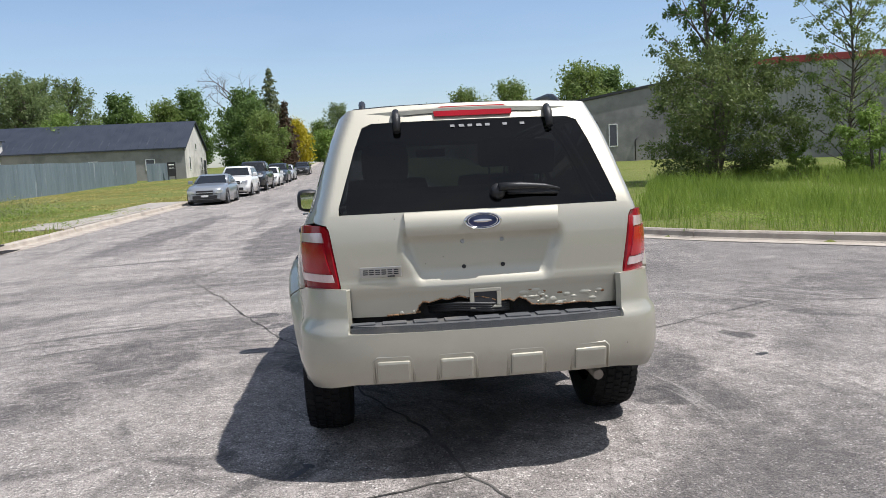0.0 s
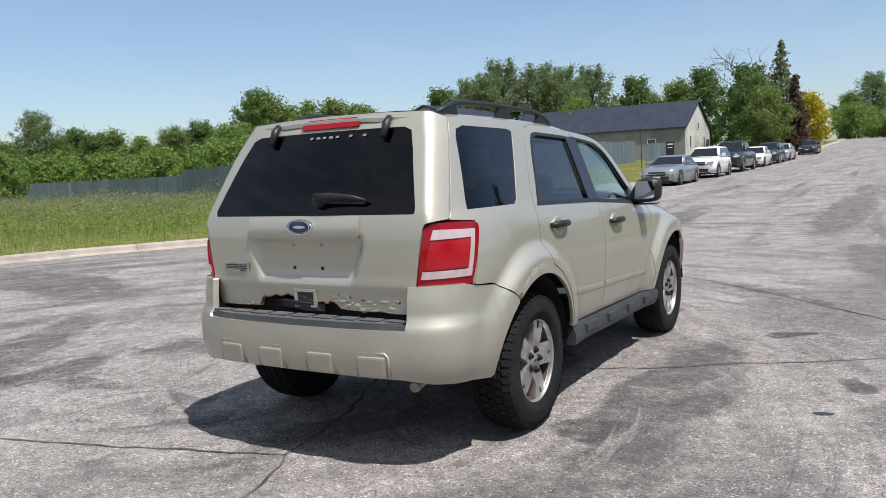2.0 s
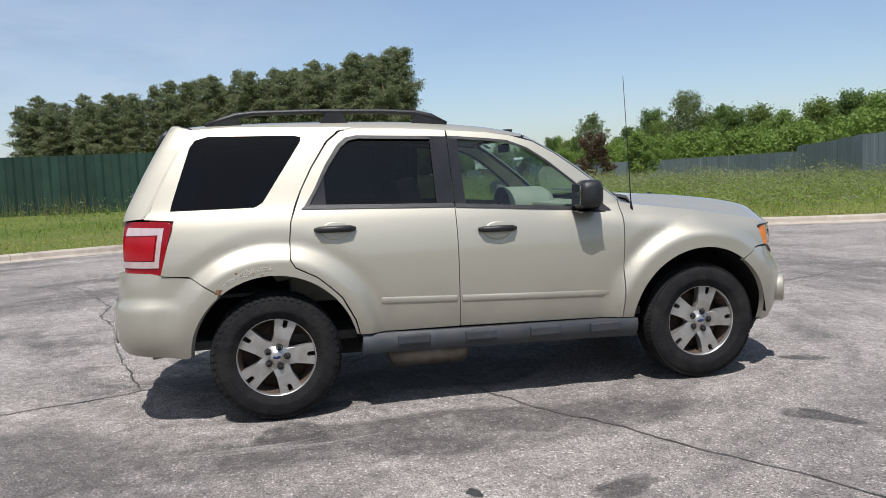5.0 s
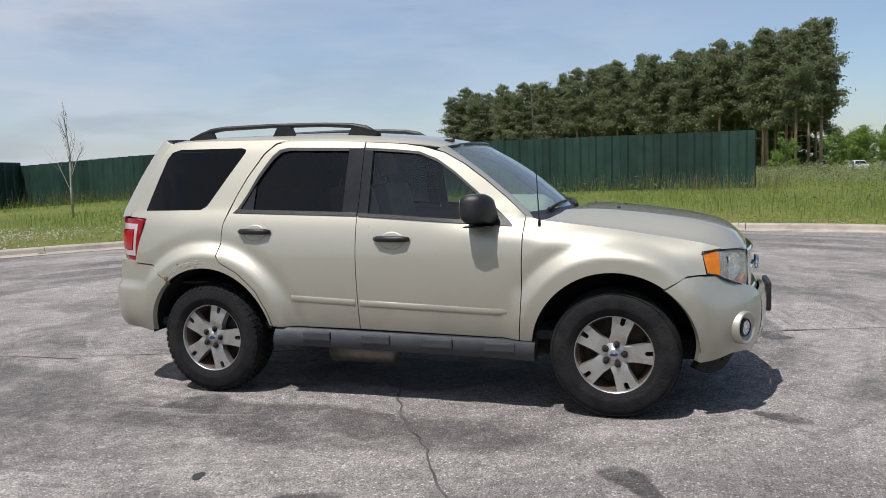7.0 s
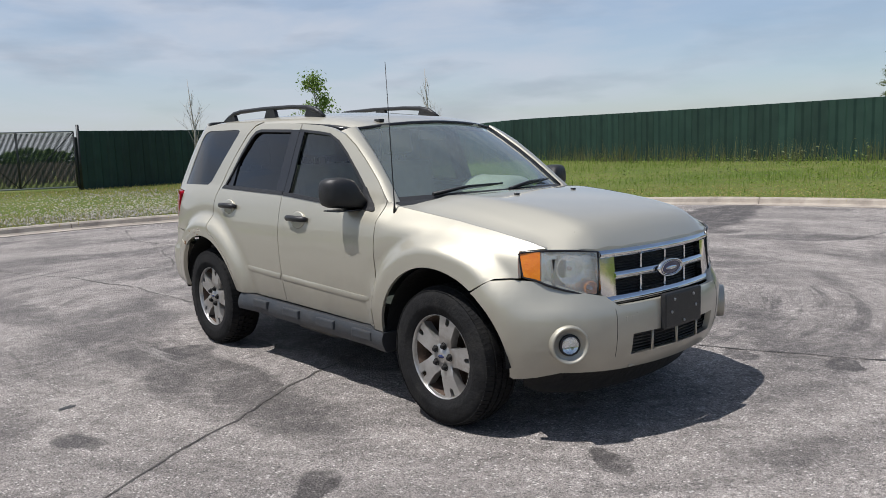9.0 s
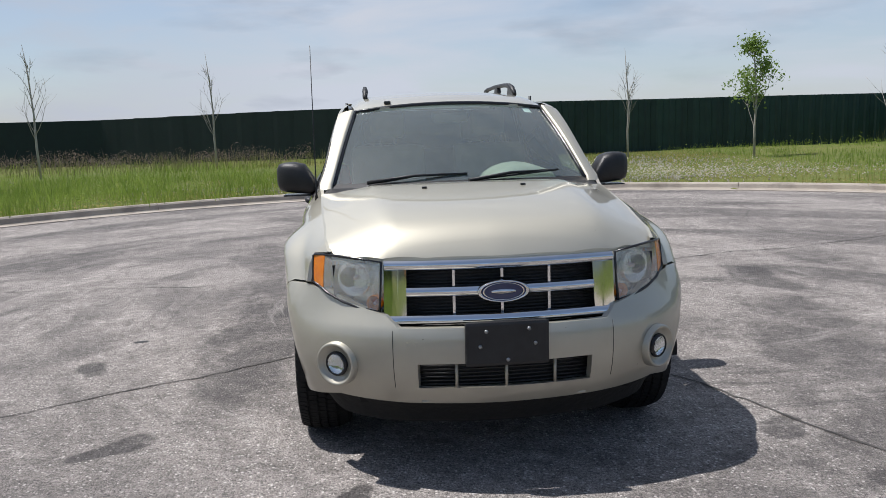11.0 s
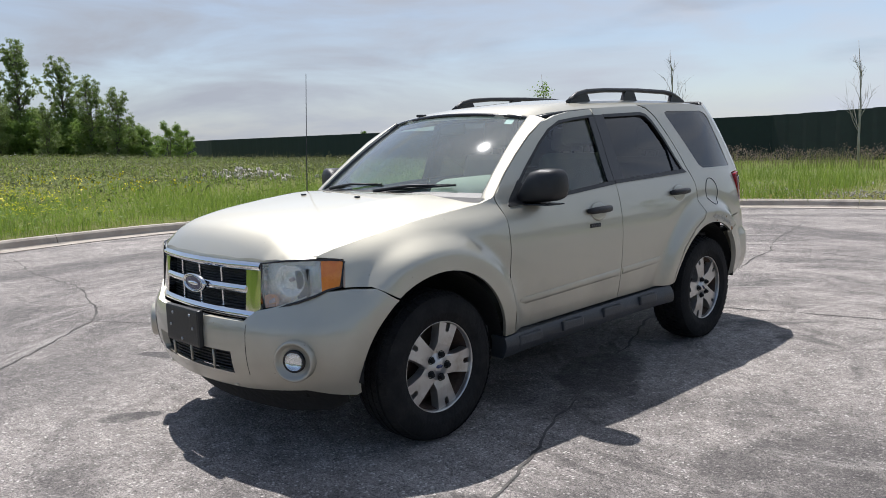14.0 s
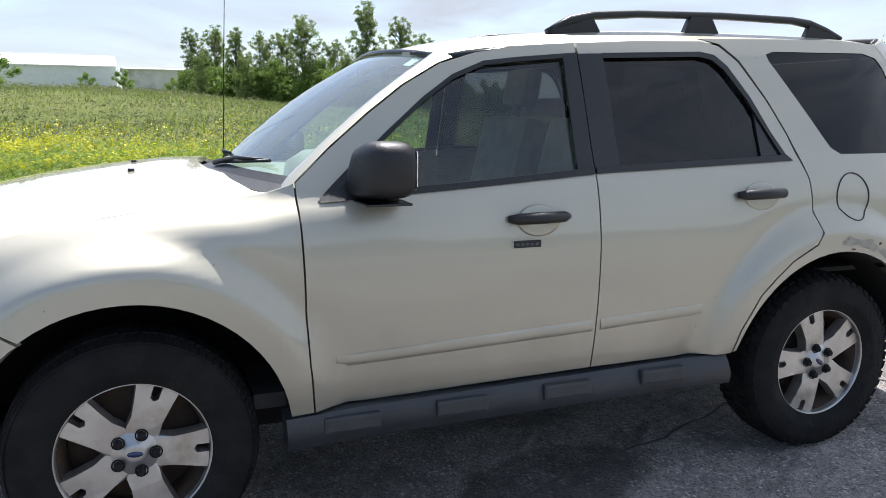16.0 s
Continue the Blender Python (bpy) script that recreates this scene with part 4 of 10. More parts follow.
def leaves_mesh(name, centres, radii, count, size, material, seed, flat=0.6, drop=0.0, corners=4):
    """Many small leaves scattered through clumps, thicker towards each clump's outside."""
    g = np.random.default_rng(seed)
    c, r = np.array(centres, float), np.array(radii, float)
    vol = r[:, 0] * r[:, 1] * r[:, 2]
    w = vol ** 0.67
    which = g.choice(len(c), count, p=w / w.sum())
    d = g.normal(size=(count, 3))
    d /= np.linalg.norm(d, axis=1)[:, None]
    rad = np.clip(np.abs(g.normal(0.66, 0.34, count)), 0.05, 1.7)
    p = c[which] + d * rad[:, None] * r[which]
    nrm = d * np.array([1, 1, flat]) + g.normal(size=(count, 3)) * 0.65 + np.array([0, 0, 0.35])
    nrm /= np.linalg.norm(nrm, axis=1)[:, None]
    a = np.cross(nrm, g.normal(size=(count, 3)))
    a /= np.linalg.norm(a, axis=1)[:, None]
    b = np.cross(nrm, a)
    s = size * g.uniform(0.55, 1.35, count)[:, None]
    quad = [p - a * s, p - b * s * 0.55, p + a * s + np.array([0, 0, -drop * size]), p + b * s * 0.55]
    if corners == 3:
        quad = [p - a * s - b * s * 0.5, p + a * s * 1.15 + np.array([0, 0, -drop * size]), p - a * s * 0.3 + b * s * 0.85]
    q = np.stack(quad, 1).reshape(-1, 3)
    me = bpy.data.meshes.new(name)
    me.vertices.add(count * corners)
    me.vertices.foreach_set("co", q.ravel())
    me.loops.add(count * corners)
    me.loops.foreach_set("vertex_index", np.arange(count * corners))
    me.polygons.add(count)
    me.polygons.foreach_set("loop_start", np.arange(0, count * corners, corners))
    me.polygons.foreach_set("loop_total", np.full(count, corners))
    me.update()
    me.materials.append(material)
    return me


def branches(bm, base, top, r, g, levels, spread, n_kids, sides=5, tips=None, bend=0.15):
    """A limb with smaller limbs growing from it."""
    base, top = Vector(base), Vector(top)
    L = (top - base).length
    mid = (base + top) / 2 + Vector([g.uniform(-1, 1) for _ in range(3)]) * L * bend * 0.5
    pts = [base, (base + mid) / 2 + Vector([g.uniform(-1, 1) for _ in range(3)]) * L * 0.02, mid, top]
    tube(bm, pts, [r, r * 0.85, r * 0.65, r * 0.25], sides)
    if tips is not None:
        tips.append(top)
    if levels:
        for k in range(n_kids):
            t = 0.35 + 0.6 * (k + g.random()) / n_kids
            p = pts[1].lerp(pts[3], t)
            d = (top - base).normalized()
            s = Vector([g.uniform(-1, 1) for _ in range(3)])
            s = (s - d * s.dot(d)).normalized()
            branches(bm, p, p + (d * (1 - spread) + s * spread + Vector((0, 0, 0.15))).normalized() * L * g.uniform(0.35, 0.6),
                     r * 0.45, g, levels - 1, spread, max(2, n_kids - 1), max(3, sides - 1), tips, bend)


def broadleaf(name, label, h, width, leaf_m, count, size, seed, trunk=0.28, clumps=22, bark=None, lean=0.0, squash=1.0, multi=1, puff=1.0, stem=1.0):
    """Limbs reach out to the crown's outline; leaves gather in clumps along their outer halves and at their twigs."""
    g = random.Random(seed)
    t = thing(name, label, "tree")
    bm = bmesh.new()
    cs, rs = [], []
    stems = []
    for k in range(multi):
        a = g.uniform(0, 6.28)
        o = 0.14 * width if multi > 1 else 0.0
        foot = Vector((0.1 * k * math.cos(a), 0.1 * k * math.sin(a), -0.1))
        top = Vector((math.cos(a) * o + lean, math.sin(a) * o, h * g.uniform(0.84, 0.93)))
        mid = foot.lerp(top, 0.5) + Vector((g.uniform(-1, 1), g.uniform(-1, 1), 0)) * h * 0.03
        r = (h * 0.016 + 0.03) / math.sqrt(multi) * stem
        tube(bm, [foot, foot.lerp(mid, 0.5), mid, mid.lerp(top, 0.5), top], [r, r * 0.85, r * 0.65, r * 0.4, r * 0.1], 7)
        stems.append((foot, mid, top, r))
    for k in range(clumps):
        foot, mid, top, r0 = stems[k % multi]
        u = (k + g.random()) / clumps
        z = h * (trunk + (0.97 - trunk) * u)
        prof = math.sin(math.pi * min(1, 0.16 + 0.80 * u)) ** 0.6 * squash
        a = k * 2.4 + g.uniform(-0.5, 0.5)
        reach = width / 2 * prof * g.uniform(0.32, 1.0)
        zs = max(0.04, z / h - g.uniform(0.05, 0.14))
        root = foot.lerp(mid, min(1, zs * 2)) if zs < 0.5 else mid.lerp(top, min(1, (zs - 0.5) * 2))
        tip = Vector((root.x + reach * math.cos(a), root.y + reach * math.sin(a), z))
        elbow = root.lerp(tip, 0.5) + Vector((0, 0, -0.06 * reach))
        tube(bm, [root, elbow, tip], [r0 * 0.34, r0 * 0.2, r0 * 0.05], 4)
        for f, q in ((1.0, g.uniform(0.085, 0.15)), (0.62, g.uniform(0.09, 0.15))):
            p = root.lerp(tip, f)
            q *= width * puff
            cs.append((p.x, p.y, p.z + 0.15 * q))
            rs.append((q, q, q * g.uniform(0.6, 0.85)))
        for j in range(2):
            b2 = a + g.choice((-1, 1)) * g.uniform(0.4, 0.9)
            p = root.lerp(tip, g.uniform(0.45, 0.8))
            e = p + Vector((math.cos(b2), math.sin(b2), g.uniform(-0.1, 0.6))) * reach * g.uniform(0.25, 0.45)
            tube(bm, [p, e], [r0 * 0.14, r0 * 0.04], 3)
            q = width * g.uniform(0.05, 0.10) * puff
            cs.append(tuple(e))
            rs.append((q, q, q * 0.8))
    part("trunk", bm, bark or m_bark, t)
    crown = new("crown", leaves_mesh("crown", cs, rs, count, size, leaf_m, seed, corners=4 if size < 0.11 else 3))
    crown.parent = t
    return t


def pine(label, h, seed, count=14000, bare=0.5):
    g = random.Random(seed)
    t = thing("pine_tree", label, "tree")
    bm = bmesh.new()
    lean = g.uniform(-0.5, 0.5)
    tube(bm, [(0, 0, -0.2), (lean * 0.2, 0, h * 0.3), (lean * 0.6, 0.1, h * 0.65), (lean, 0, h * 0.97)], [0.20, 0.17, 0.12, 0.03], 7)
    cs, rs = [], []
    for k in range(90):
        u = (k + g.random()) / 90
        z = h * (bare + (0.985 - bare) * u)
        reach = (0.5 + 2.9 * (1 - u) ** 0.6 * (0.55 + u * 0.6)) * g.uniform(0.35, 1.1)
        a = g.uniform(0, 6.28)
        tip = Vector((lean * (z / h) + reach * math.cos(a), reach * math.sin(a), z + g.uniform(-0.1, 0.5)))
        root = Vector((lean * (z / h), 0, z - 0.4))
        if k % 2 == 0:
            tube(bm, [root, tip], [0.045, 0.012], 3, caps=False)
        for f in (1.0, 0.6):
            q = g.uniform(0.45, 0.95) * (1.1 - 0.35 * u)
            cs.append(tuple(root.lerp(tip, f)))
            rs.append((q * 1.3, q * 1.3, q * 0.62))
    for k in range(9):
        z = h * g.uniform(0.2, bare)
        a = g.uniform(0, 6.28)
        L = g.uniform(0.5, 1.5)
        tube(bm, [(lean * z / h, 0, z), (lean * z / h + L * math.cos(a), L * math.sin(a), z + g.uniform(-0.2, 0.3))], [0.03, 0.008], 3)
    part("trunk", bm, m_bark_pine, t)
    crown = new("crown", leaves_mesh("crown", cs, rs, count, 0.13, m_needle, seed, flat=0.8, corners=3))
    crown.parent = t
    return t


def spruce(label, h, seed, material, count=7000):
    g = random.Random(seed)
    t = thing("spruce_tree", label, "tree")
    part("trunk", tubem([(0, 0, -0.2), (0, 0, h * 0.6), (0, 0, h)], [0.22, 0.12, 0.02], 7), m_bark, t)
    cs, rs = [], []
    n = 60
    for k in range(n):
        u = (k + 0.5) / n
        a = k * 2.4
        reach = (h * 0.24) * (1 - u) ** 0.9 * g.uniform(0.6, 1.05)
        cs.append((reach * 0.7 * math.cos(a), reach * 0.7 * math.sin(a), h * (0.1 + 0.88 * u) - reach * 0.15))
        q = 0.25 + reach * 0.45
        rs.append((q, q, q * 0.45))
    crown = new("crown", leaves_mesh("crown", cs, rs, count, 0.2, material, seed, flat=0.9, drop=0.5, corners=3))
    crown.parent = t
    return t


def sapling(label, h, seed, leafy=0, at=(0, 0)):
    g = random.Random(seed)
    t = thing("sapling", label, "tree", at=(at[0], at[1], ground_z(*at) - 0.05))
    bm = bmesh.new()
    tube(bm, [(0, 0, 0), (0.03, 0.02, h * 0.25), (0.0, 0.05, h * 0.5), (0.08, 0.0, h * 0.78), (0.16, 0.03, h)], [0.045, 0.04, 0.032, 0.02, 0.006], 7)
    tips = []
    for k in range(13):
        z = h * g.uniform(0.22, 0.85)
        a = g.uniform(0, 6.28)
        L = (h - z) * g.uniform(0.22, 0.42) + 0.2
        p = Vector((0.03, 0.03, z))
        q = p + Vector((math.cos(a) * L * 0.42, math.sin(a) * L * 0.42, L * 0.95))
        branches(bm, p, q, 0.013, g, 1, 0.45, 4, 4, tips, 0.1)
    part("trunk", bm, m_bark_pale, t)
    if leafy:
        cs = [tuple(p) for p in tips] + [(0, 0, h * 0.45 + 0.1 * k) for k in range(6)]
        cr = new("crown", leaves_mesh("crown", cs, [(0.34, 0.34, 0.34)] * len(cs), leafy, 0.055, m_leaf_bright, seed))
        cr.parent = t
    return t


def put(ob, x, y, s=1.0, turn=None, sink=0.0, sz=None):
    ob.matrix_basis = pose(x, y, ground_z(x, y) - sink, 0, 0, rnd.uniform(0, 360) if turn is None else turn) @ Matrix.Diagonal((s, s, sz or s, 1))


def put_copy(ob, x, y, s=1.0, sz=None, sink=0.0, label=""):
    m = pose(x, y, ground_z(x, y) - sink, 0, 0, rnd.uniform(0, 360)) @ Matrix.Diagonal((s, s, sz or s, 1))
    base_scale = ob.scale.copy()
    ob.scale = (1, 1, 1)
    c = copy_thing(ob, m)
    ob.scale = base_scale
    return tagged(c, label)


def polar(az, d, eye=(0.0, 0.0)):
    a = radians(az)
    return eye[0] - math.sin(a) * d, eye[1] + math.cos(a) * d


# young trees on the verge
sapling("bare young tree with a few thin upright branches", 4.2, 3, 0, (-16.3, -18.6))
sapling("slender young tree in small fresh leaves", 4.3, 4, 2200, (-13.2, -21.5))
sapling("bare young tree with a few thin upright branches", 4.2, 5, 0, (-9.8, -25.0))
sapling("bare young tree with a few thin upright branches", 4.6, 6, 0, (6.4, -27.0))
sapling("bare young tree with a few thin upright branches", 4.6, 8, 0, (11.6, -23.0))
sapling("young tree with leaves only round its lower trunk", 4.2, 9, 380, (17.8, -23.2))
# blossom tree at the grey fence
blossom = broadleaf("small_tree", "small round leafy tree beside the grey fence", 4.7, 4.0, m_leaf, 11000, 0.075, 21, trunk=0.26, clumps=44, puff=0.8)
put(blossom, -21.4, 25.2)
# big bushy willow and its slim neighbour across the street
willow = broadleaf("bushy_tree", "large bushy grey-green tree in tall grass", 5.6, 7.6, m_leaf_willow, 30000, 0.062, 31, trunk=0.06, clumps=70, multi=5, puff=0.60)
put(willow, 13.9, 25.0)
upright = broadleaf("bushy_tree", "tall upright tree behind the bushy one", 11.4, 5.4, m_leaf_dark, 21000, 0.072, 32, trunk=0.16, clumps=66, multi=2, puff=0.62)
put(upright, 14.9, 27.8)
slim = broadleaf("slim_tree", "slim open-crowned young tree in tall grass", 9.4, 4.8, m_leaf_poplar, 15000, 0.052, 33, trunk=0.14, clumps=70, multi=1, puff=0.50, stem=0.42)
put(slim, 17.9, 22.6)
shrub = broadleaf("shrub", "low leafy shrub in the tall grass", 2.6, 2.6, m_leaf_bright, 7000, 0.055, 35, trunk=0.05, clumps=14, multi=3)
put(shrub, 17.4, 20.2)
put_copy(shrub, 16.2, 23.0, 0.55)

oak = broadleaf("broadleaf_tree", "full green broadleaf tree", 11.0, 9.5, m_leaf, 12500, 0.17, 41, clumps=52, trunk=0.14)
oak_b = broadleaf("broadleaf_tree", "full bright green broadleaf tree", 10.0, 9.0, m_leaf_bright, 12500, 0.17, 42, clumps=48, trunk=0.07)
oak_c = broadleaf("broadleaf_tree", "dark green broadleaf tree", 12.0, 9.0, m_leaf_dark, 12500, 0.18, 43, clumps=52, trunk=0.07)
thin_oak = broadleaf("broadleaf_tree", "tall thin-crowned tree with bare branches showing", 15.0, 9.5, m_leaf_grey, 12500, 0.15, 44, clumps=60, trunk=0.3, puff=0.8)
poplar = broadleaf("poplar_tree", "tall narrow green poplar tree", 12.0, 5.0, m_leaf_poplar, 10000, 0.115, 45, clumps=64, trunk=0.03, lean=0.5, puff=0.70)
poplar_b = broadleaf("poplar_tree", "tall narrow green poplar tree", 11.0, 6.0, m_leaf_poplar, 10000, 0.115, 46, clumps=64, trunk=0.02, multi=3, lean=-0.4, puff=0.70)
yellow = broadleaf("yellow_tree", "bright yellow flowering tree", 7.0, 8.0, m_leaf_yellow, 7000, 0.20, 47, clumps=26, trunk=0.08)
put(yellow, *polar(4.6, 112, (-0.5, -5.6)), 1.0)
spr = spruce("tall dark spruce beside the parked cars", 13.5, 51, m_needle)
put(spr, *polar(6.1, 103, (-0.5, -5.6)))
spr_dead = spruce("thin browning spruce beside the parked cars", 9.0, 52, m_needle_brown, 3500)
put(spr_dead, *polar(5.2, 99, (-0.5, -5.6)))
E1 = (-0.5, -5.6)
put(oak_c, *polar(7.9, 92, E1), 0.82)
put_copy(oak_c, *polar(7.4, 88, E1), 0.70)
put_copy(oak_c, *polar(8.6, 106, E1), 0.72)
put_copy(oak, *polar(6.6, 84, E1), 0.62)
put(thin_oak, *polar(25.7, 128, (0.7, -5.6)), 1.12)
for az, d, s in ((23.2, 128, 1.05), (21.4, 132, 1.02), (28.3, 130, 0.95), (27.0, 118, 0.92), (22.2, 124, 0.95)):
    put_copy(thin_oak, *polar(az, d, (0.7, -5.6)), s)
dead = thing("bare_tree", "leafless grey tree above the others", "tree")
bm = bmesh.new()
branches(bm, (0, 0, -0.2), (0.4, 0, 11), 0.22, random.Random(5), 3, 0.6, 6, 6, None, 0.1)
part("trunk", bm, m_bark, dead)
put(dead, *polar(8.3, 108, E1), 0.95)
# woods along the street and round the horizon: (azimuth, distance, size, which)
kinds = {"o": oak, "b": oak_b, "d": oak_c, "t": thin_oak}
put(oak, *polar(13.4, 150, E1), 1.12)
put(oak_b, *polar(15.2, 152, E1), 1.05)
WOODS = [(16.8, 150, 1.15, "d"), (18.3, 148, 0.9, "b"), (19.8, 146, 1.1, "t"), (12.2, 150, 1.2, "d"), (2.0, 170, 0.85, "t"), (3.4, 176, 0.85, "o"),
         (0.6, 190, 0.8, "d"), (359.0, 185, 0.9, "b"), (357.6, 180, 0.85, "o"), (356.3, 176, 0.8, "b"), (355.0, 172, 0.95, "d"), (1.4, 182, 0.8, "b"),
         (353.6, 165, 0.85, "b"), (352.9, 146, 1.12, "o"), (353.4, 122, 0.62, "d"), (349.2, 142, 1.2, "o"), (344.2, 104, 1.12, "o"),
         (342.6, 108, 1.0, "d"), (346.8, 128, 0.5, "b"), (20.8, 110, 0.85, "b"), (30.6, 112, 0.95, "d"),
         (32.4, 120, 0.9, "b"), (34.2, 100, 0.75, "b"), (36.4, 96, 0.78, "b"), (38.2, 92, 0.78, "o"), (40.2, 90, 0.85, "b"), (41.8, 92, 0.82, "b"),
         (43.2, 94, 0.88, "o"), (45.0, 108, 0.8, "b"), (47.0, 112, 0.72, "o"), (49.2, 110, 0.66, "d"), (51.0, 116, 0.62, "b"), (53.0, 108, 0.60, "b"),
         (55.0, 98, 0.62, "d"), (57.2, 104, 0.7, "b"), (58.4, 104, 0.72, "t"), (60.2, 110, 0.66, "o"), (62.2, 118, 0.55, "b"), (64.0, 112, 0.5, "b"),
         (65.6, 108, 0.58, "t"), (67.4, 125, 0.5, "o"), (69.2, 130, 0.42, "b"), (54.0, 112, 0.78, "o"), (56.0, 110, 0.74, "d"), (59.4, 112, 0.72, "b"), (61.4, 106, 0.70, "d"), (57.0, 118, 0.76, "o"),
         (52.0, 100, 0.70, "b"), (50.0, 98, 0.72, "o"), (48.0, 104, 0.74, "d"), (46.0, 96, 0.78, "b"), (44.0, 90, 0.86, "d"), (63.2, 116, 0.55, "d"), (66.8, 120, 0.5, "d"),
         (69.0, 190, 0.75, "d"), (71.2, 260, 0.85, "o"), (73.0, 260, 0.9, "d"), (75.0, 265, 0.9, "o"), (77.0, 270, 1.0, "d"), (79.0, 275, 1.0, "o"), (67.6, 180, 0.7, "o")]
WOODS = [(az, d * 1.35, s * 1.32, k) if 60.5 < az < 70 and d < 150 else (az, d, s, k) for az, d, s, k in WOODS]
WOODS = [(az, 122, s * 1.3, k) if 35.5 < az < 44.5 else (az, d, s, k) for az, d, s, k in WOODS]
for az, d, s, k in WOODS:
    put_copy(kinds[k], *polar(az, d, (1.0, -4.0)), s)
thicket = broadleaf("thicket", "dense green thicket below the trees", 5.6, 9.5, m_leaf_bright, 7000, 0.17, 65, clumps=40, trunk=0.02, multi=4, puff=0.95)
put(thicket, *polar(32.0, 106, (1.0, -4.0)), 1.0)
for az, d, s in ((21.0, 120, 1.1), (34.0, 98, 1.0), (36.0, 112, 1.1), (38.0, 112, 1.15), (40.0, 112, 1.2), (42.0, 112, 1.25), (44.0, 112, 1.25), (46.0, 92, 1.05), (48.0, 96, 1.0), (50.0, 94, 0.95), (52.0, 96, 0.9),
                 (54.0, 96, 0.9), (56.0, 96, 0.85), (58.0, 98, 0.9), (60.0, 104, 0.9), (62.0, 130, 1.0), (64.0, 135, 0.95), (66.0, 140, 0.9), (68.0, 150, 0.9), (3.0, 160, 1.1), (1.0, 165, 1.1), (359.0, 168, 1.0),
                 (356.5, 160, 1.0), (354.5, 150, 1.0)):
    put_copy(thicket, *polar(az, d, (1.0, -4.0)), s)
# pine wood behind the green fence
pines = [pine("tall pine with a bare reddish trunk", 17.0, 61, bare=0.36), pine("tall pine with a bare reddish trunk", 16.0, 62, bare=0.32), pine("tall pine with a bare reddish trunk", 18.0, 63, bare=0.42)]
g = random.Random(9)
spots = []
for k in range(56):
    az = 82.3 + 25.2 * (k + g.uniform(-0.4, 0.4)) / 56
    d = 104 + 40 * ((az - 83) / 24) + g.uniform(-6, 14)
    spots.append((az, d))
for k, (az, d) in enumerate(spots):
    x, y = polar(az, d, (5.2, 1.7))
    h = g.uniform(0.92, 1.04) * (1.04 - 0.15 * (az - 82) / 25)
    (put if k < 3 else put_copy)(pines[k % 3], x, y, h)
under = broadleaf("understorey_tree", "dark low undergrowth tree among the pines", 6.0, 6.5, m_leaf_dark, 4000, 0.22, 64, clumps=30, trunk=0.02, multi=3)
put(under, *polar(86, 112, (5.2, 1.7)))
for k in range(20):
    put_copy(under, *polar(83.5 + 24 * k / 20, 118 + 30 * k / 20, (5.2, 1.7)), g.uniform(0.75, 1.3))
put_copy(shrub, *polar(84.5, 84, (5.2, 1.7)), 1.3)
for az, d, s in ((70.5, 210, 0.9), (72.5, 200, 0.85), (74.5, 205, 0.9), (76.3, 210, 0.85), (78, 205, 0.95), (79.8, 200, 0.9), (81.5, 210, 0.9)):
    put_copy(oak_b, *polar(az, d, (5.2, 1.7)), s)
# poplars beyond the field
E2 = (-3.8, 3.2)
for az, d, s in ((249.4, 86, 0.42), (253.4, 94, 0.5), (257.4, 96, 0.55), (260.6, 94, 0.5), (262.8, 99, 0.52), (265.2, 100, 0.5), (255.0, 96, 0.52), (251.0, 90, 0.5), (247.0, 84, 0.34)):
    put_copy(oak_b, *polar(az, d, E2), s)
put(poplar, *polar(254.2, 92, E2), 1.0)
put(poplar_b, *polar(258.5, 95, E2), 0.95)
for az, d, s, k in ((250.2, 84, 0.72, 1), (251.6, 90, 0.85, 0), (248.6, 82, 0.62, 1), (256.4, 98, 0.72, 1), (255.4, 88, 0.55, 1), (259.8, 98, 0.80, 1),
                    (261.4, 96, 0.75, 1), (263.2, 98, 0.72, 0), (264.6, 102, 0.82, 1), (266.0, 100, 0.7, 0), (262.4, 92, 0.5, 1), (252.8, 82, 0.45, 1),
                    (247.6, 86, 0.4, 1), (265.4, 94, 0.5, 1)):
    put_copy((poplar, poplar_b)[k], *polar(az, d, E2), s, sz=s * 1.02)
for az, d, s in ((248.0, 84, 0.62), (250.0, 86, 0.66), (252.0, 88, 0.7), (254.0, 90, 0.72), (256.0, 92, 0.72), (258.0, 93, 0.74), (260.0, 94, 0.74), (262.0, 95, 0.72), (264.0, 97, 0.70), (266.0, 98, 0.62)):
    put_copy(thicket, *polar(az, d, E2), s)
for az, d, s in ((245.4, 72, 1.25), (244.4, 74, 1.1), (270.5, 110, 1.3), (272.8, 120, 1.2), (278.0, 100, 2.2), (267.5, 104, 1.0)):
    put_copy(shrub, *polar(az, d, E2), s)
for az, d, s in ((231.0, 330, 0.62), (216.0, 340, 0.62), (214.6, 345, 0.6), (213.4, 340, 0.66), (212.2, 345, 0.62)):
    put_copy(oak_c, *polar(az, d, (-1.7, 4.9)), s)

# wood on the skyline beyond the gate
for k in range(34):
    s = 0.62 + 0.05 * ((k * 7) % 5) + 0.006 * k
    put_copy(under, 16.0 - 2.8 * k, -196.0 + 3.0 * (k % 3), s, sz=s * (0.62 + 0.05 * (k % 4)))

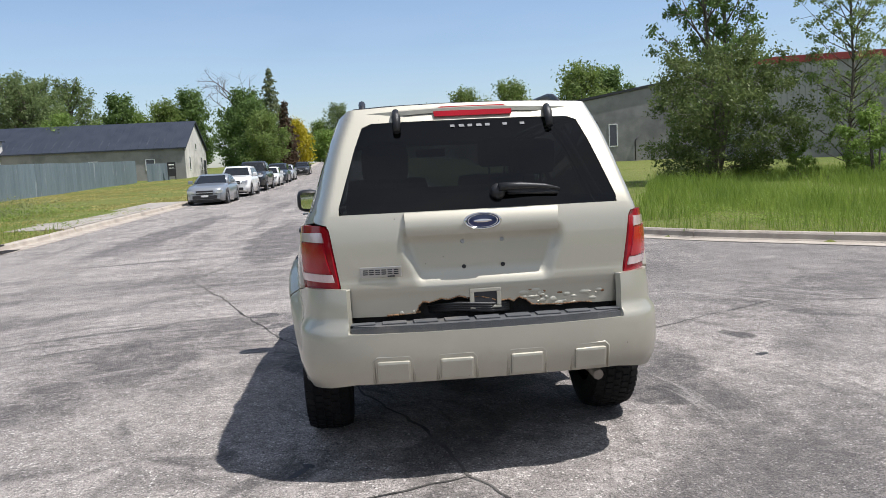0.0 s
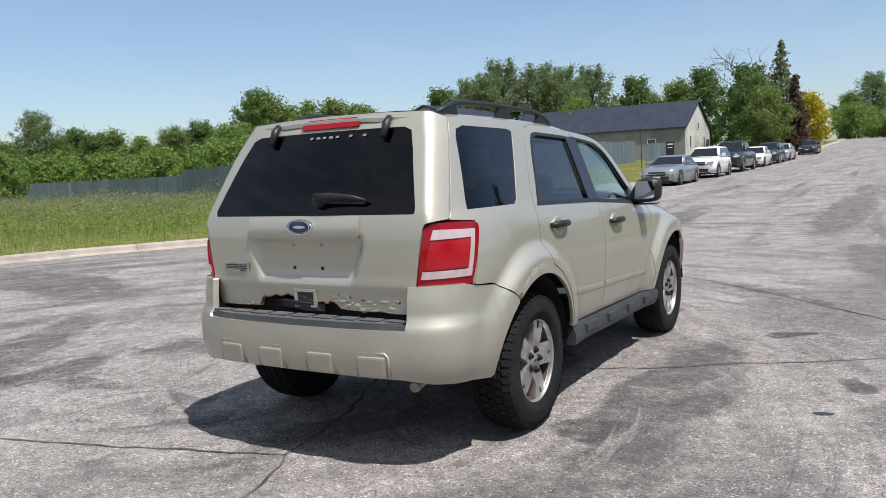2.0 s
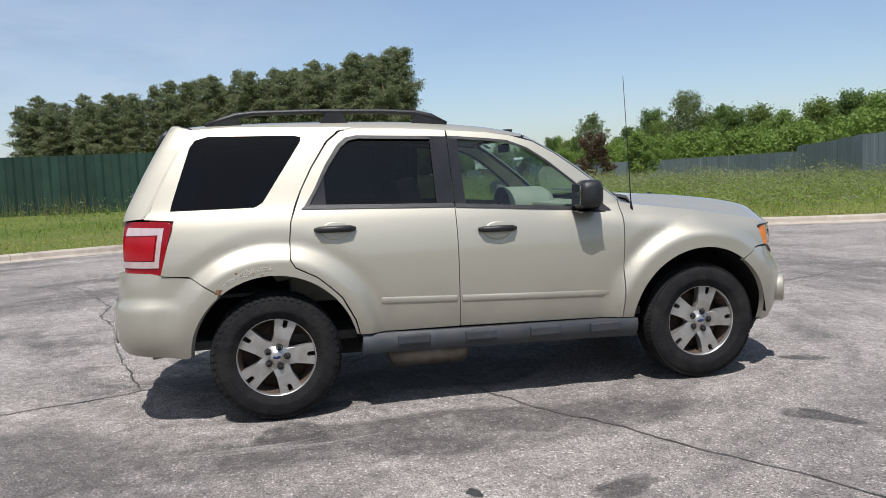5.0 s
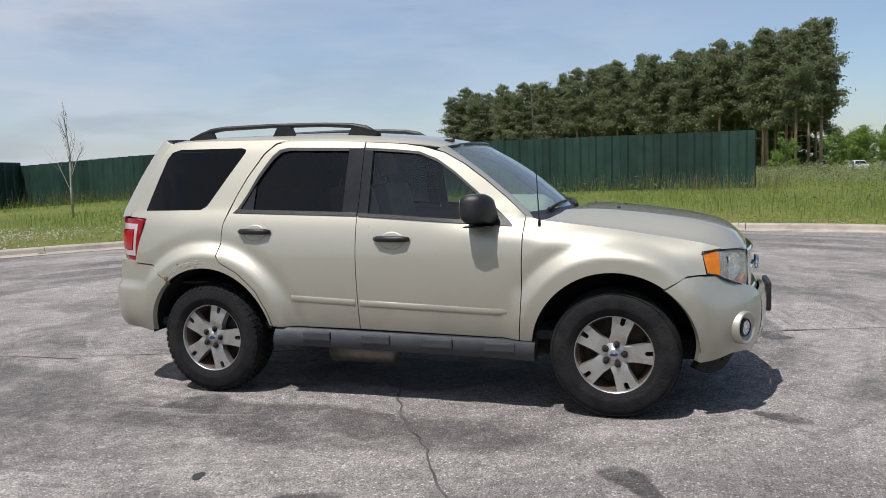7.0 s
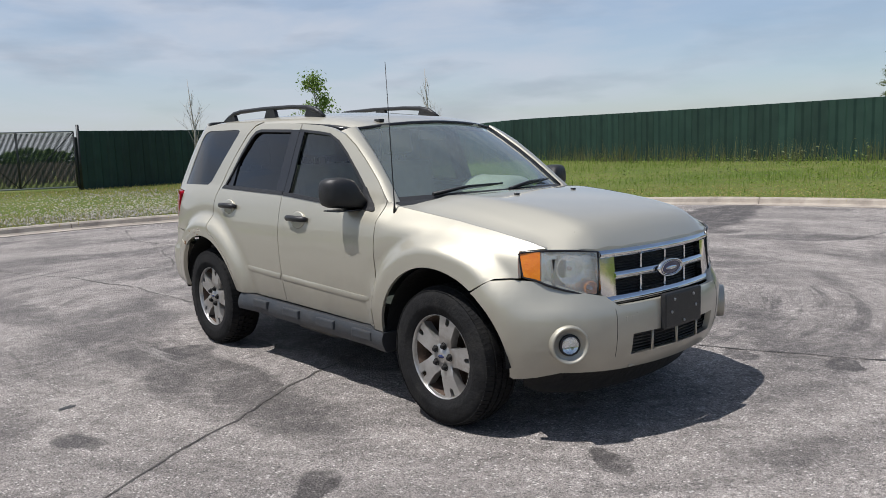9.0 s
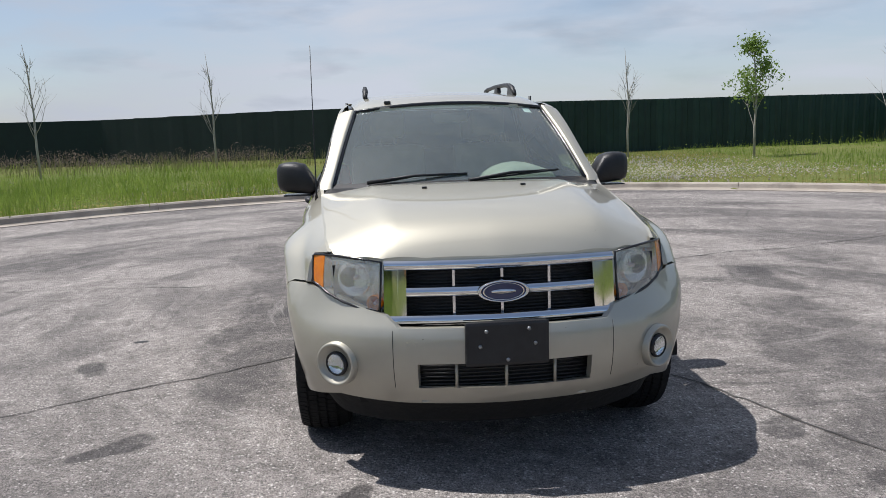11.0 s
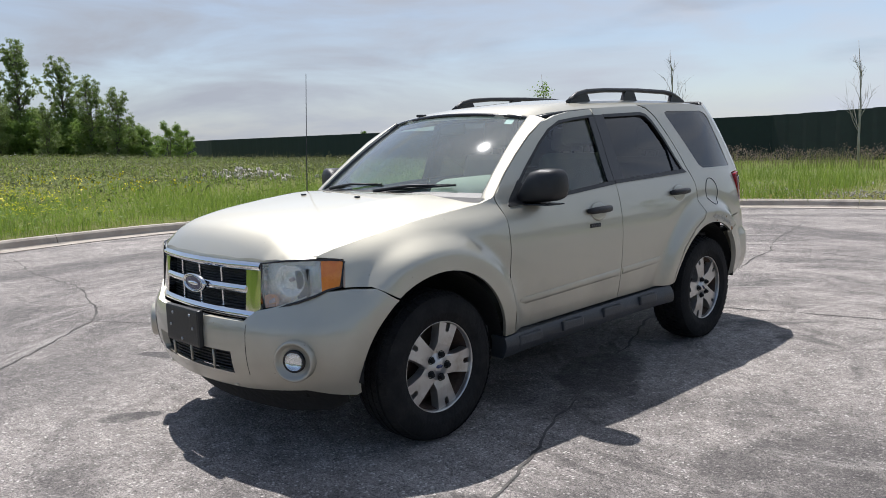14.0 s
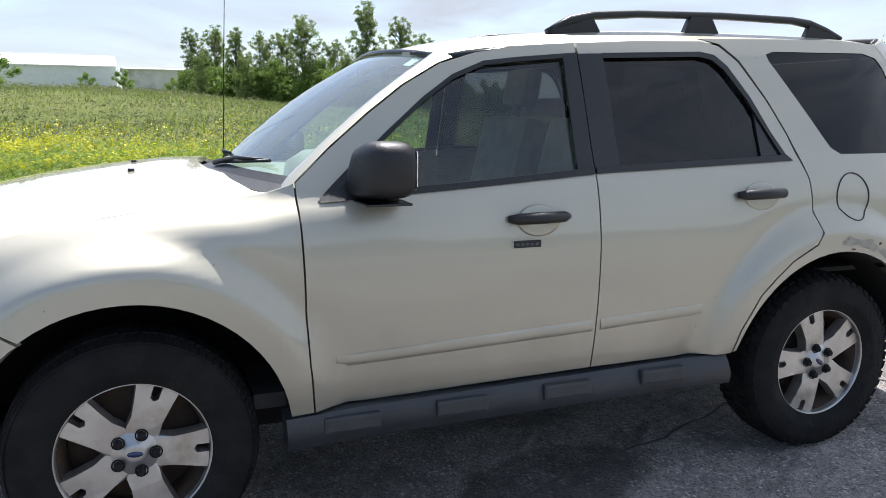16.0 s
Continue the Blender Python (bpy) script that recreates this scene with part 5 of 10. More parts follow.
# low growth in front of the far fence
brown_bush = broadleaf("shrub", "half-dead brown shrub in the weeds", 4.4, 4.2, m_needle_brown, 6500, 0.10, 71, trunk=0.03, clumps=30, multi=4)
put(brown_bush, -62.4, 27.3)
put_copy(brown_bush, *polar(73.6, 84, (5.0, -2.5)), 0.75)
put_copy(brown_bush, *polar(71.4, 88, (5.0, -2.5)), 0.5)
weed_tree = broadleaf("small_tree", "small bright leafy tree in the weeds", 4.4, 3.8, m_leaf_bright, 8000, 0.10, 72, trunk=0.12, clumps=28)
put(weed_tree, -60.0, 30.4)
young_fir = spruce("young green fir in the weeds", 2.4, 73, m_needle, 2600)
put(young_fir, -68.0, 24.6)
put_copy(young_fir, -64.4, 29.6, 0.75)

# ---- grass, weeds, stones ----
m_grass = leaf_mat("grass_blades", (0.124, 0.206, 0.028), (0.283, 0.366, 0.071), 0.5)
m_grass_dry = leaf_mat("dry_grass", (0.22, 0.215, 0.060), (0.40, 0.355, 0.130), 0.5)
m_weed = leaf_mat("weed_stalks", (0.10, 0.12, 0.04), (0.26, 0.24, 0.12), 0.6)
m_weed_dark = leaf_mat("field_weed_leaves", (0.085, 0.104, 0.036), (0.150, 0.162, 0.064), 0.25)
m_weed_pale = leaf_mat("grey_green_weed_leaves", (0.13, 0.17, 0.06), (0.30, 0.32, 0.16), 0.5)
m_weed_brown = leaf_mat("brown_weed_leaves", (0.115, 0.092, 0.074), (0.230, 0.185, 0.150), 0.25)
m_flower = mat("yellow_petals", (0.55, 0.48, 0.02), (0.70, 0.60, 0.04), 20, 0.7)
m_mustard = leaf_mat("mustard_flowers", (0.30, 0.36, 0.03), (0.62, 0.58, 0.03), 1.4)
m_stone = mat("pale_rubble", (0.30, 0.270, 0.225), (0.48, 0.440, 0.375), 6, 0.9, bump=0.5, fine=40, vary=0.2)
m_soil = mat("bare_soil", (0.20, 0.15, 0.10), (0.27, 0.21, 0.15), 3, 0.95, bump=0.5, fine=20)


def road_depth_np(x, y):
    """Distance to the kerb line for many points at once, positive on the road."""
    p = np.stack([x, y], 1)
    out = np.empty(len(p))
    c = CURVE_NP
    a, b = c, np.roll(c, -1, 0)
    for i in range(0, len(p), 4000):
        q = p[i:i + 4000]
        d = np.sqrt(((q[:, None, :] - c[None]) ** 2).sum(2).min(1))
        yy, xx = q[:, 1][:, None], q[:, 0][:, None]
        cross = ((a[None, :, 1] > yy) != (b[None, :, 1] > yy)) & (xx < (b[None, :, 0] - a[None, :, 0]) * (yy - a[None, :, 1]) / np.where(b[None, :, 1] == a[None, :, 1], 1e-9, b[None, :, 1] - a[None, :, 1]) + a[None, :, 0])
        out[i:i + 4000] = np.where(cross.sum(1) % 2 == 1, d, -d)
    return out


def blades(name, label, n, box_, h0, h1, width, material, seed, keep, curl=0.35, patch=0.0, category="grass"):
    """Grass blades: a bent two-piece blade each, in clumps, off the road."""
    g = np.random.default_rng(seed)
    x = g.uniform(box_[0], box_[1], n)
    y = g.uniform(box_[2], box_[3], n)
    d = road_depth_np(x, y)
    ok = (d < -0.12) & keep(x, y, -d, g)
    # the concrete apron beside the street stays bare
    edge = 0.25 * np.sin(y * 1.7) + 0.12 * np.sin(y * 5.3)
    ok &= ~((x < -8.6) & (x > -10.6 + edge) & (y > 17.7) & (y < 33.0)) & ~((x < -9) & (x > -13.0) & (y > 20.4 + edge * 0.5) & (y < 22.6 + edge * 0.5))
    if patch:
        pn = np.array([noise.noise((a * patch, b * patch, seed * 1.7)) for a, b in zip(x, y)])
        ok &= pn > g.uniform(-0.35, 0.25, n)
    x, y = x[ok], y[ok]
    n = len(x)
    z = np.array([ground_z(a, b) for a, b in zip(x, y)]) - 0.06
    hgt = g.uniform(h0, h1, n) * (0.75 + 0.5 * g.random(n))
    ang = g.uniform(0, 2 * np.pi, n)
    wx, wy = np.cos(ang) * width * 0.5, np.sin(ang) * width * 0.5
    la = g.uniform(0, 2 * np.pi, n)
    lx, ly = np.cos(la) * hgt * curl * g.random(n), np.sin(la) * hgt * curl * g.random(n)
    v = np.empty((n, 5, 3))
    v[:, 0] = np.stack([x - wx, y - wy, z], 1)
    v[:, 1] = np.stack([x + wx, y + wy, z], 1)
    v[:, 2] = np.stack([x + wx * 0.8 + lx * 0.35, y + wy * 0.8 + ly * 0.35, z + hgt * 0.6], 1)
    v[:, 3] = np.stack([x - wx * 0.8 + lx * 0.35, y - wy * 0.8 + ly * 0.35, z + hgt * 0.6], 1)
    v[:, 4] = np.stack([x + lx, y + ly, z + hgt * 0.97], 1)
    me = bpy.data.meshes.new(name)
    me.vertices.add(n * 5)
    me.vertices.foreach_set("co", v.ravel())
    base = (np.arange(n) * 5)[:, None]
    loops = np.concatenate([base + np.array([0, 1, 2, 3]), base + np.array([3, 2, 4])], 1).ravel()
    me.loops.add(n * 7)
    me.loops.foreach_set("vertex_index", loops)
    me.polygons.add(n * 2)
    me.polygons.foreach_set("loop_start", np.stack([np.arange(n) * 7, np.arange(n) * 7 + 4], 1).ravel())
    me.polygons.foreach_set("loop_total", np.tile([4, 3], n))
    me.update()
    me.materials.append(material)
    return tagged(new(name, me), label, category, kind="stuff")


near = lambda w: (lambda x, y, d, g: g.random(len(x)) < np.clip(1.25 - d / w, 0, 1))
# tall fresh grass on the east side and by the willow
blades("tall_grass", "tall fresh green grass behind the kerb", 150000, (2.5, 22, -24, 20), 0.18, 0.55, 0.009, m_grass, 1,
       lambda x, y, d, g: (g.random(len(x)) < np.clip(1.35 - d / 10, 0.05, 1)) & ~((y > 12) & (x < 7)), patch=0.5, curl=0.75)
blades("tall_grass", "tall fresh green grass under the bushy trees", 60000, (3.6, 24, 10, 27), 0.30, 0.75, 0.014, m_grass, 2,
       lambda x, y, d, g: x > 4.5 + (y - 9) * 0.42, patch=0.3, curl=0.7)
blades("lawn_grass", "mown green lawn beside the street", 60000, (3.6, 22, 8, 60), 0.05, 0.10, 0.02, m_grass, 3, lambda x, y, d, g: g.random(len(x)) < np.clip(1.2 - y / 60, 0, 1))
# shorter, drier verge on the west and south
blades("verge_grass", "short drying grass on the verge", 70000, (-30, 12, -32, 27), 0.07, 0.20, 0.012, m_grass_dry, 4,
       lambda x, y, d, g: (d < 3.6) & ((x < 1) | (y < -9)) & (g.random(len(x)) < 0.8), patch=0.5)
blades("verge_grass", "green grass on the verge before the fences", 100000, (-30, 14, -36, 27), 0.14, 0.38, 0.013, m_grass, 5,
       lambda x, y, d, g: (d > 0.1) & ((x < 2) | (y < -9)) & (g.random(len(x)) < np.clip(0.25 + d * 0.16, 0, 1)) & ~((abs(x + 5) < 8) & (y < -11)), patch=0.3)
blades("field_weeds", "dull brown weeds in the field beyond the gate", 70000, (-70, 30, -150, -37), 0.4, 1.0, 0.07, m_weed_brown, 21, lambda x, y, d, g: g.random(len(x)) < np.clip(1.2 + (y + 37) / 90, 0.25, 1), category="weeds")
m_straw = leaf_mat("straw_grass", (0.30, 0.265, 0.085), (0.50, 0.43, 0.17), 0.8)
blades("verge_grass", "straw-dry grass edge along the kerb", 75000, (-15, 12, -16, 27), 0.04, 0.13, 0.010, m_straw, 16,
       lambda x, y, d, g: (d < 1.5 * g.random(len(x)) + 0.15) & ((x < 1) | (y < -9)), patch=0.6)
blades("verge_grass", "thin straw-dry tufts among the gravel", 38000, (-14, 5, -30, -12.5), 0.04, 0.13, 0.014, m_straw, 18, lambda x, y, d, g: d > 0.05)
blades("verge_grass", "sparse green tufts among the gravel", 16000, (-14, 5, -30, -12.5), 0.05, 0.16, 0.013, m_grass, 19, lambda x, y, d, g: d > 0.3, patch=0.7)
blades("weeds", "pale seeding stalks among the verge grass", 9000, (-32, -12, 2, 30), 0.35, 0.85, 0.008, m_weed, 17, lambda x, y, d, g: (d > 2.5) & (g.random(len(x)) < 0.7), patch=0.35, category="weeds")
blades("verge_grass", "dry mown grass bank beside the street", 60000, (-24, -8.5, 10, 80), 0.06, 0.15, 0.02, m_grass_dry, 6, lambda x, y, d, g: g.random(len(x)) < np.clip(1.1 - y / 80, 0, 1), patch=0.2)
blades("weeds", "tall dry weeds along the foot of the fences", 9000, (-27.4, -23.8, -32, 5), 0.3, 1.0, 0.012, m_weed, 7, lambda x, y, d, g: x < -25.0 + g.random(len(x)), patch=0.5, category="weeds")
blades("weeds", "tall dry weeds before the screened fence", 14000, (2, 60, -38, -24), 0.3, 0.8, 0.016, m_weed, 8, lambda x, y, d, g: g.random(len(x)) < 0.6, patch=0.25, category="weeds")
blades("field_grass", "rough grass of the open field", 60000, (16, 110, -40, 30), 0.15, 0.45, 0.035, m_grass, 9, lambda x, y, d, g: g.random(len(x)) < np.clip(1.3 - x / 90, 0.12, 1), patch=0.12)


def leaf_carpet(name, label, n, box_, h, size, material, seed, keep, scale=0.7, category="weeds", low=0.0):
    """Low leafy growth in tufts: small leaves from the ground up to a lumpy top."""
    g = np.random.default_rng(seed)
    x, y = g.uniform(box_[0], box_[1], n), g.uniform(box_[2], box_[3], n)
    d = -road_depth_np(x, y)
    ok = (d > 0.35) & keep(x, y, d, g)
    x, y = x[ok], y[ok]
    n = len(x)
    lump = np.array([noise.noise((a * scale, b * scale, seed * 1.3)) + 0.5 * noise.noise((a * scale * 3.1, b * scale * 3.1, seed * 0.7)) for a, b in zip(x, y)])
    top = h * np.clip(0.55 + 0.75 * lump, 0.12, 1.5)
    z = np.array([ground_z(a, b) for a, b in zip(x, y)]) - 0.04 + top * (low + (1 - low) * g.random(n) ** 0.6)
    p = np.stack([x, y, z], 1)
    nrm = g.normal(size=(n, 3)) * 0.55 + np.array([0, 0, 1.0])
    a = np.cross(nrm, g.normal(size=(n, 3)))
    a /= np.linalg.norm(a, axis=1)[:, None]
    b = np.cross(nrm, a)
    b /= np.linalg.norm(b, axis=1)[:, None]
    sz = size * g.uniform(0.5, 1.4, n)[:, None]
    v = np.stack([p - a * sz, p + b * sz * 0.5 + a * sz * 0.1, p + a * sz - np.array([0, 0, 0.3]) * sz], 1).reshape(-1, 3)
    me = bpy.data.meshes.new(name)
    me.vertices.add(n * 3)
    me.vertices.foreach_set("co", v.ravel())
    me.loops.add(n * 3)
    me.loops.foreach_set("vertex_index", np.arange(n * 3))
    me.polygons.add(n)
    me.polygons.foreach_set("loop_start", np.arange(0, n * 3, 3))
    me.polygons.foreach_set("loop_total", np.full(n, 3))
    me.update()
    me.materials.append(material)
    return tagged(new(name, me), label, category, kind="stuff")


leaf_carpet("field_weeds", "olive-brown leafy weeds on the rough bank of the field", 150000, (15, 72, -36, 26), 0.55, 0.085, m_weed_dark, 10,
            lambda x, y, d, g: g.random(len(x)) < np.clip((x - 14) / 10, 0.0, 1) * np.clip(1.35 - x / 70, 0.25, 1), 0.45)
leaf_carpet("meadow_herbs", "fresh leafy herbs among the tall grass", 110000, (6, 24, -20, 13), 0.40, 0.032, m_grass, 31,
            lambda x, y, d, g: (d > 0.5) & (g.random(len(x)) < np.clip(1.3 - d / 9, 0.1, 1)), 0.9)
leaf_carpet("meadow_herbs", "rough greyish weeds behind the mown verge", 80000, (-27, -12, -10, 30), 0.85, 0.058, m_weed_pale, 32,
            lambda x, y, d, g: g.random(len(x)) < np.clip((d - 2.6) / 3, 0, 1) * np.clip((y - 5) / 8, 0.05, 1), 0.5)
leaf_carpet("meadow_herbs", "green weeds behind the mown verge", 100000, (-27, -12, -28, 30), 0.62, 0.055, m_grass, 33,
            lambda x, y, d, g: g.random(len(x)) < np.clip((d - 1.6) / 3, 0, 1) * np.clip((y - 3) / 8, 0.06, 1), 0.7)
leaf_carpet("verge_grass", "mown yellowing grass along the kerb", 110000, (-18, 9, -18, 28), 0.10, 0.036, m_straw, 36,
            lambda x, y, d, g: ((d < 3.2) & ((x < 1) | (y < -9)) & ~((abs(x + 4) < 7) & (y < -11))) & ((g.random(len(x)) < 0.25) | (abs(x + 4) > 7) | (y > -12.8)), 0.9, "grass")
leaf_carpet("verge_grass", "short green grass between the straw tufts", 150000, (-27, 9, -22, 28), 0.15, 0.036, m_grass, 37,
            lambda x, y, d, g: ((d > 0.4) & (d < 14) & (g.random(len(x)) < np.clip(1.6 - d / 9, 0.3, 1)) & ((x < 1) | (y < -9)) & ~((abs(x + 4) < 7) & (y < -11))) & ((g.random(len(x)) < 0.25) | (abs(x + 4) > 7) | (y > -12.8)), 1.1, "grass")
leaf_carpet("brown_weeds", "dead brown tangled weeds before the screened fence", 36000, (3, 34, -38.5, -28), 0.95, 0.05, m_weed_brown, 34,
            lambda x, y, d, g: y < -29.5 - 0.22 * x, 0.6)


def flower_heads(name, label, n, box_, h0, h1, seed, keep):
    g = np.random.default_rng(seed)
    x, y = g.uniform(box_[0], box_[1], n), g.uniform(box_[2], box_[3], n)
    pn = np.array([noise.noise((a * 0.16, b * 0.16, 5.1)) for a, b in zip(x, y)])
    ok = (road_depth_np(x, y) < -1.5) & (pn > g.uniform(-0.2, 0.35, n)) & keep(x, y)
    x, y = x[ok], y[ok]
    verts, faces = [], []
    for a, b in zip(x, y):
        z = ground_z(a, b) + g.uniform(h0, h1)
        for k in range(5):
            p = np.array([a, b, z]) + g.normal(size=3) * 0.05
            s = g.uniform(0.018, 0.035)
            u = g.normal(size=3)
            w = np.cross(u, g.normal(size=3))
            u, w = u / np.linalg.norm(u) * s, w / np.linalg.norm(w) * s
            i = len(verts)
            verts += [p - u, p - w, p + u, p + w]
            faces.append((i, i + 1, i + 2, i + 3))
    ob = mesh_part(name, verts, faces, m_flower)
    return tagged(ob, label, "flowers", kind="stuff")


flower_heads("yellow_flowers", "yellow flowering weeds in the tall grass", 900, (10.8, 24, -5, 11), 0.40, 0.75, 3, lambda x, y: x > 11)


leaf_carpet("meadow_herbs", "yellow-green mustard foliage in the meadow", 50000, (10.8, 20, -2, 9.5), 0.72, 0.045, m_leaf_bright, 38,
            lambda x, y, d, g: g.random(len(x)) < np.exp(-((x - 14.0) / 3.2) ** 2 - ((y - 4.0) / 4.0) ** 2), 0.9)
leaf_carpet("yellow_flowers", "patch of yellow-flowering mustard in the meadow", 60000, (10.8, 20, -2, 9.5), 0.92, 0.036, m_mustard, 35,
            lambda x, y, d, g: g.random(len(x)) < np.exp(-((x - 14.0) / 3.2) ** 2 - ((y - 4.0) / 4.0) ** 2), 0.9, "flowers", 0.72)
leaf_carpet("verge_grass", "dry yellow mown grass on the bank beside the street", 90000, (-23, -8.9, 20, 84), 0.13, 0.060, m_straw, 39,
            lambda x, y, d, g: (d > 0.3) & (g.random(len(x)) < np.clip(1.2 - y / 90, 0.2, 1)) & ~((x > -10.8) & (y < 33)), 0.35, "grass")
leaf_carpet("meadow_herbs", "tall pale seeding weeds past the end of the green fence", 50000, (-66, -28, 4, 30), 1.15, 0.075, m_weed_pale, 40,
            lambda x, y, d, g: g.random(len(x)) < 0.9, 0.4)


def rubble(name, label, cx, cy, sx, sy, n, r0, r1, seed, heap=0.0):
    g = random.Random(seed)
    stone = bmesh.new()
    bmesh.ops.create_icosphere(stone, subdivisions=1, radius=1.0)
    stone.verts.index_update()
    base = np.array([v.co[:] for v in stone.verts])
    tris = np.array([[v.index for v in f.verts] for f in stone.faces])
    stone.free()
    cos, faces = [], []
    for k in range(n):
        x, y = cx + g.gauss(0, sx), cy + g.gauss(0, sy)
        if road_depth(x, y) > -0.3:
            continue
        r = g.uniform(r0, r1)
        z = ground_z(x, y) + heap * max(0, 1 - math.hypot((x - cx) / (2 * sx), (y - cy) / (2 * sy))) * g.random()
        turn = np.array(Euler((g.uniform(0, 3), g.uniform(0, 3), g.uniform(0, 3))).to_matrix()) @ np.diag((1, g.uniform(0.6, 1), g.uniform(0.4, 0.8)))
        faces.append(tris + len(cos) * len(base))
        cos.append(base @ turn.T * r + (x, y, z))
    me = bpy.data.meshes.new(name)
    me.from_pydata(np.concatenate(cos).tolist(), [], np.concatenate(faces).tolist())
    me.materials.append(m_stone)
    return tagged(new(name, me), label, "stones", kind="stuff")


rubble("gravel_patch", "scattered pale gravel before the gate", -5.5, -15.6, 4.2, 1.6, 3600, 0.010, 0.036, 1)
rubble("gravel_patch", "scattered pale gravel along the kerb", -1.5, -14.2, 4.2, 0.7, 2000, 0.010, 0.034, 2)
rubble("gravel_patch", "thin gravel drive up to the gate", -5.0, -20.0, 4.2, 3.2, 3600, 0.010, 0.045, 4)
rubble("rubble_heap", "low heap of pale broken stone in the field", 25.5, -13.0, 1.7, 0.7, 130, 0.06, 0.20, 3, heap=0.35)

# ---- the parked SUV ----
def paint_material():
    m = mat("gold_beige_metallic_paint", (0.490, 0.465, 0.385), (0.473, 0.449, 0.372), 1.5, 0.54, metal=0.68, coat=1.0, rough_var=0.04, spec=0.5)
    n, l = m.node_tree.nodes, m.node_tree.links
    b = n["Principled BSDF"]
    b.inputs["Coat Roughness"].default_value = 0.035
    src = b.inputs["Base Color"].links[0].from_socket
    ge = n.new("ShaderNodeNewGeometry")
    sep = n.new("ShaderNodeSeparateXYZ")
    l.new(ge.outputs["Position"], sep.inputs["Vector"])
    # browner and darker towards the bottom, with ragged upper edge
    t = n.new("ShaderNodeTexNoise")
    t.inputs["Scale"].default_value = 5.0
    t.inputs["Detail"].default_value = 7
    l.new(ge.outputs["Position"], t.inputs["Vector"])
    a = n.new("ShaderNodeMath")
    a.operation = "MULTIPLY_ADD"
    a.inputs[1].default_value = 0.5
    l.new(t.outputs["Fac"], a.inputs[0])
    l.new(sep.outputs["Z"], a.inputs[2])
    r = n.new("ShaderNodeMapRange")
    r.inputs["From Min"].default_value, r.inputs["From Max"].default_value = 0.92, 0.60
    r.inputs["To Max"].default_value = 0.5
    l.new(a.outputs["Value"], r.inputs["Value"])
    x = n.new("ShaderNodeMix")
    x.data_type = "RGBA"
    x.inputs["B"].default_value = (0.30, 0.275, 0.23, 1)
    l.new(r.outputs["Result"], x.inputs["Factor"])
    l.new(src, x.inputs["A"])
    # small chips and specks
    v = n.new("ShaderNodeTexVoronoi")
    v.inputs["Scale"].default_value = 9.0
    l.new(ge.outputs["Position"], v.inputs["Vector"])
    rc = n.new("ShaderNodeMapRange")
    rc.inputs["From Min"].default_value, rc.inputs["From Max"].default_value = 0.030, 0.018
    rc.inputs["To Max"].default_value = 0.7
    l.new(v.outputs["Distance"], rc.inputs["Value"])
    y = n.new("ShaderNodeMix")
    y.data_type = "RGBA"
    y.inputs["B"].default_value = (0.10, 0.085, 0.07, 1)
    l.new(rc.outputs["Result"], y.inputs["Factor"])
    l.new(x.outputs["Result"], y.inputs["A"])
    l.new(y.outputs["Result"], b.inputs["Base Color"])
    return m


m_paint = paint_material()
m_black = mat("black_plastic", (0.010, 0.010, 0.011), (0.017, 0.017, 0.018), 20, 0.45, bump=0.15, fine=220)
m_gloss_black = mat("gloss_black_trim", (0.012, 0.012, 0.014), (0.018, 0.018, 0.02), 5, 0.22)
m_clad = mat("grey_plastic_cladding", (0.065, 0.070, 0.075), (0.090, 0.093, 0.097), 9, 0.6, bump=0.2, fine=180, stain=(0.14, 0.13, 0.12), stain_scale=4)
m_sill = mat("dark_sill_plastic", (0.028, 0.032, 0.038), (0.042, 0.046, 0.052), 9, 0.46, bump=0.15, fine=180, stain=(0.042, 0.041, 0.040), stain_scale=4)
m_rubber = mat("tyre_rubber", (0.009, 0.009, 0.0095), (0.016, 0.016, 0.0165), 14, 0.82, bump=0.25, fine=60, stain=(0.026, 0.025, 0.023), stain_scale=5, spec=0.18)
m_alloy = mat("worn_alloy", (0.44, 0.43, 0.415), (0.56, 0.55, 0.53), 8, 0.38, metal=0.82, rough_var=0.12, stain=(0.34, 0.30, 0.255), stain_scale=7)
m_rust_alloy = mat("rusty_rim", (0.05, 0.034, 0.026), (0.10, 0.065, 0.045), 12, 0.8, metal=0.2, bump=0.3, fine=50)
m_chrome = mat("chrome", (0.80, 0.80, 0.80), (0.72, 0.73, 0.74), 6, 0.07, metal=1.0, rough_var=0.04)
m_red = mat("red_lens", (0.23, 0.002, 0.008), (0.29, 0.003, 0.011), 5, 0.08, coat=0.0, spec=0.4)
m_red_dark = mat("deep_red_lens", (0.30, 0.003, 0.010), (0.38, 0.005, 0.014), 7, 0.12, coat=0.2, bump=0.05, fine=120)
m_silver_lens = mat("clear_lamp_reflector", (0.62, 0.47, 0.47), (0.72, 0.58, 0.58), 9, 0.18, metal=0.35, coat=0.9, bump=0.06, fine=60, stretch=(4, 4, 1.5))
m_amber = mat("amber_lens", (0.65, 0.16, 0.012), (0.75, 0.24, 0.02), 20, 0.2, coat=0.5, bump=0.2, fine=90)
m_reflector = mat("headlamp_reflector", (0.95, 0.96, 0.93), (0.86, 0.88, 0.85), 25, 0.24, metal=0.8, bump=0.35, fine=45, stretch=(4, 4, 0.4))
m_blue = mat("dark_blue_enamel", (0.012, 0.022, 0.085), (0.016, 0.028, 0.10), 5, 0.15, coat=0.6)
m_dark = mat("dark_underbody", (0.006, 0.006, 0.006), (0.012, 0.011, 0.010), 6, 0.9, bump=0.3, fine=30)
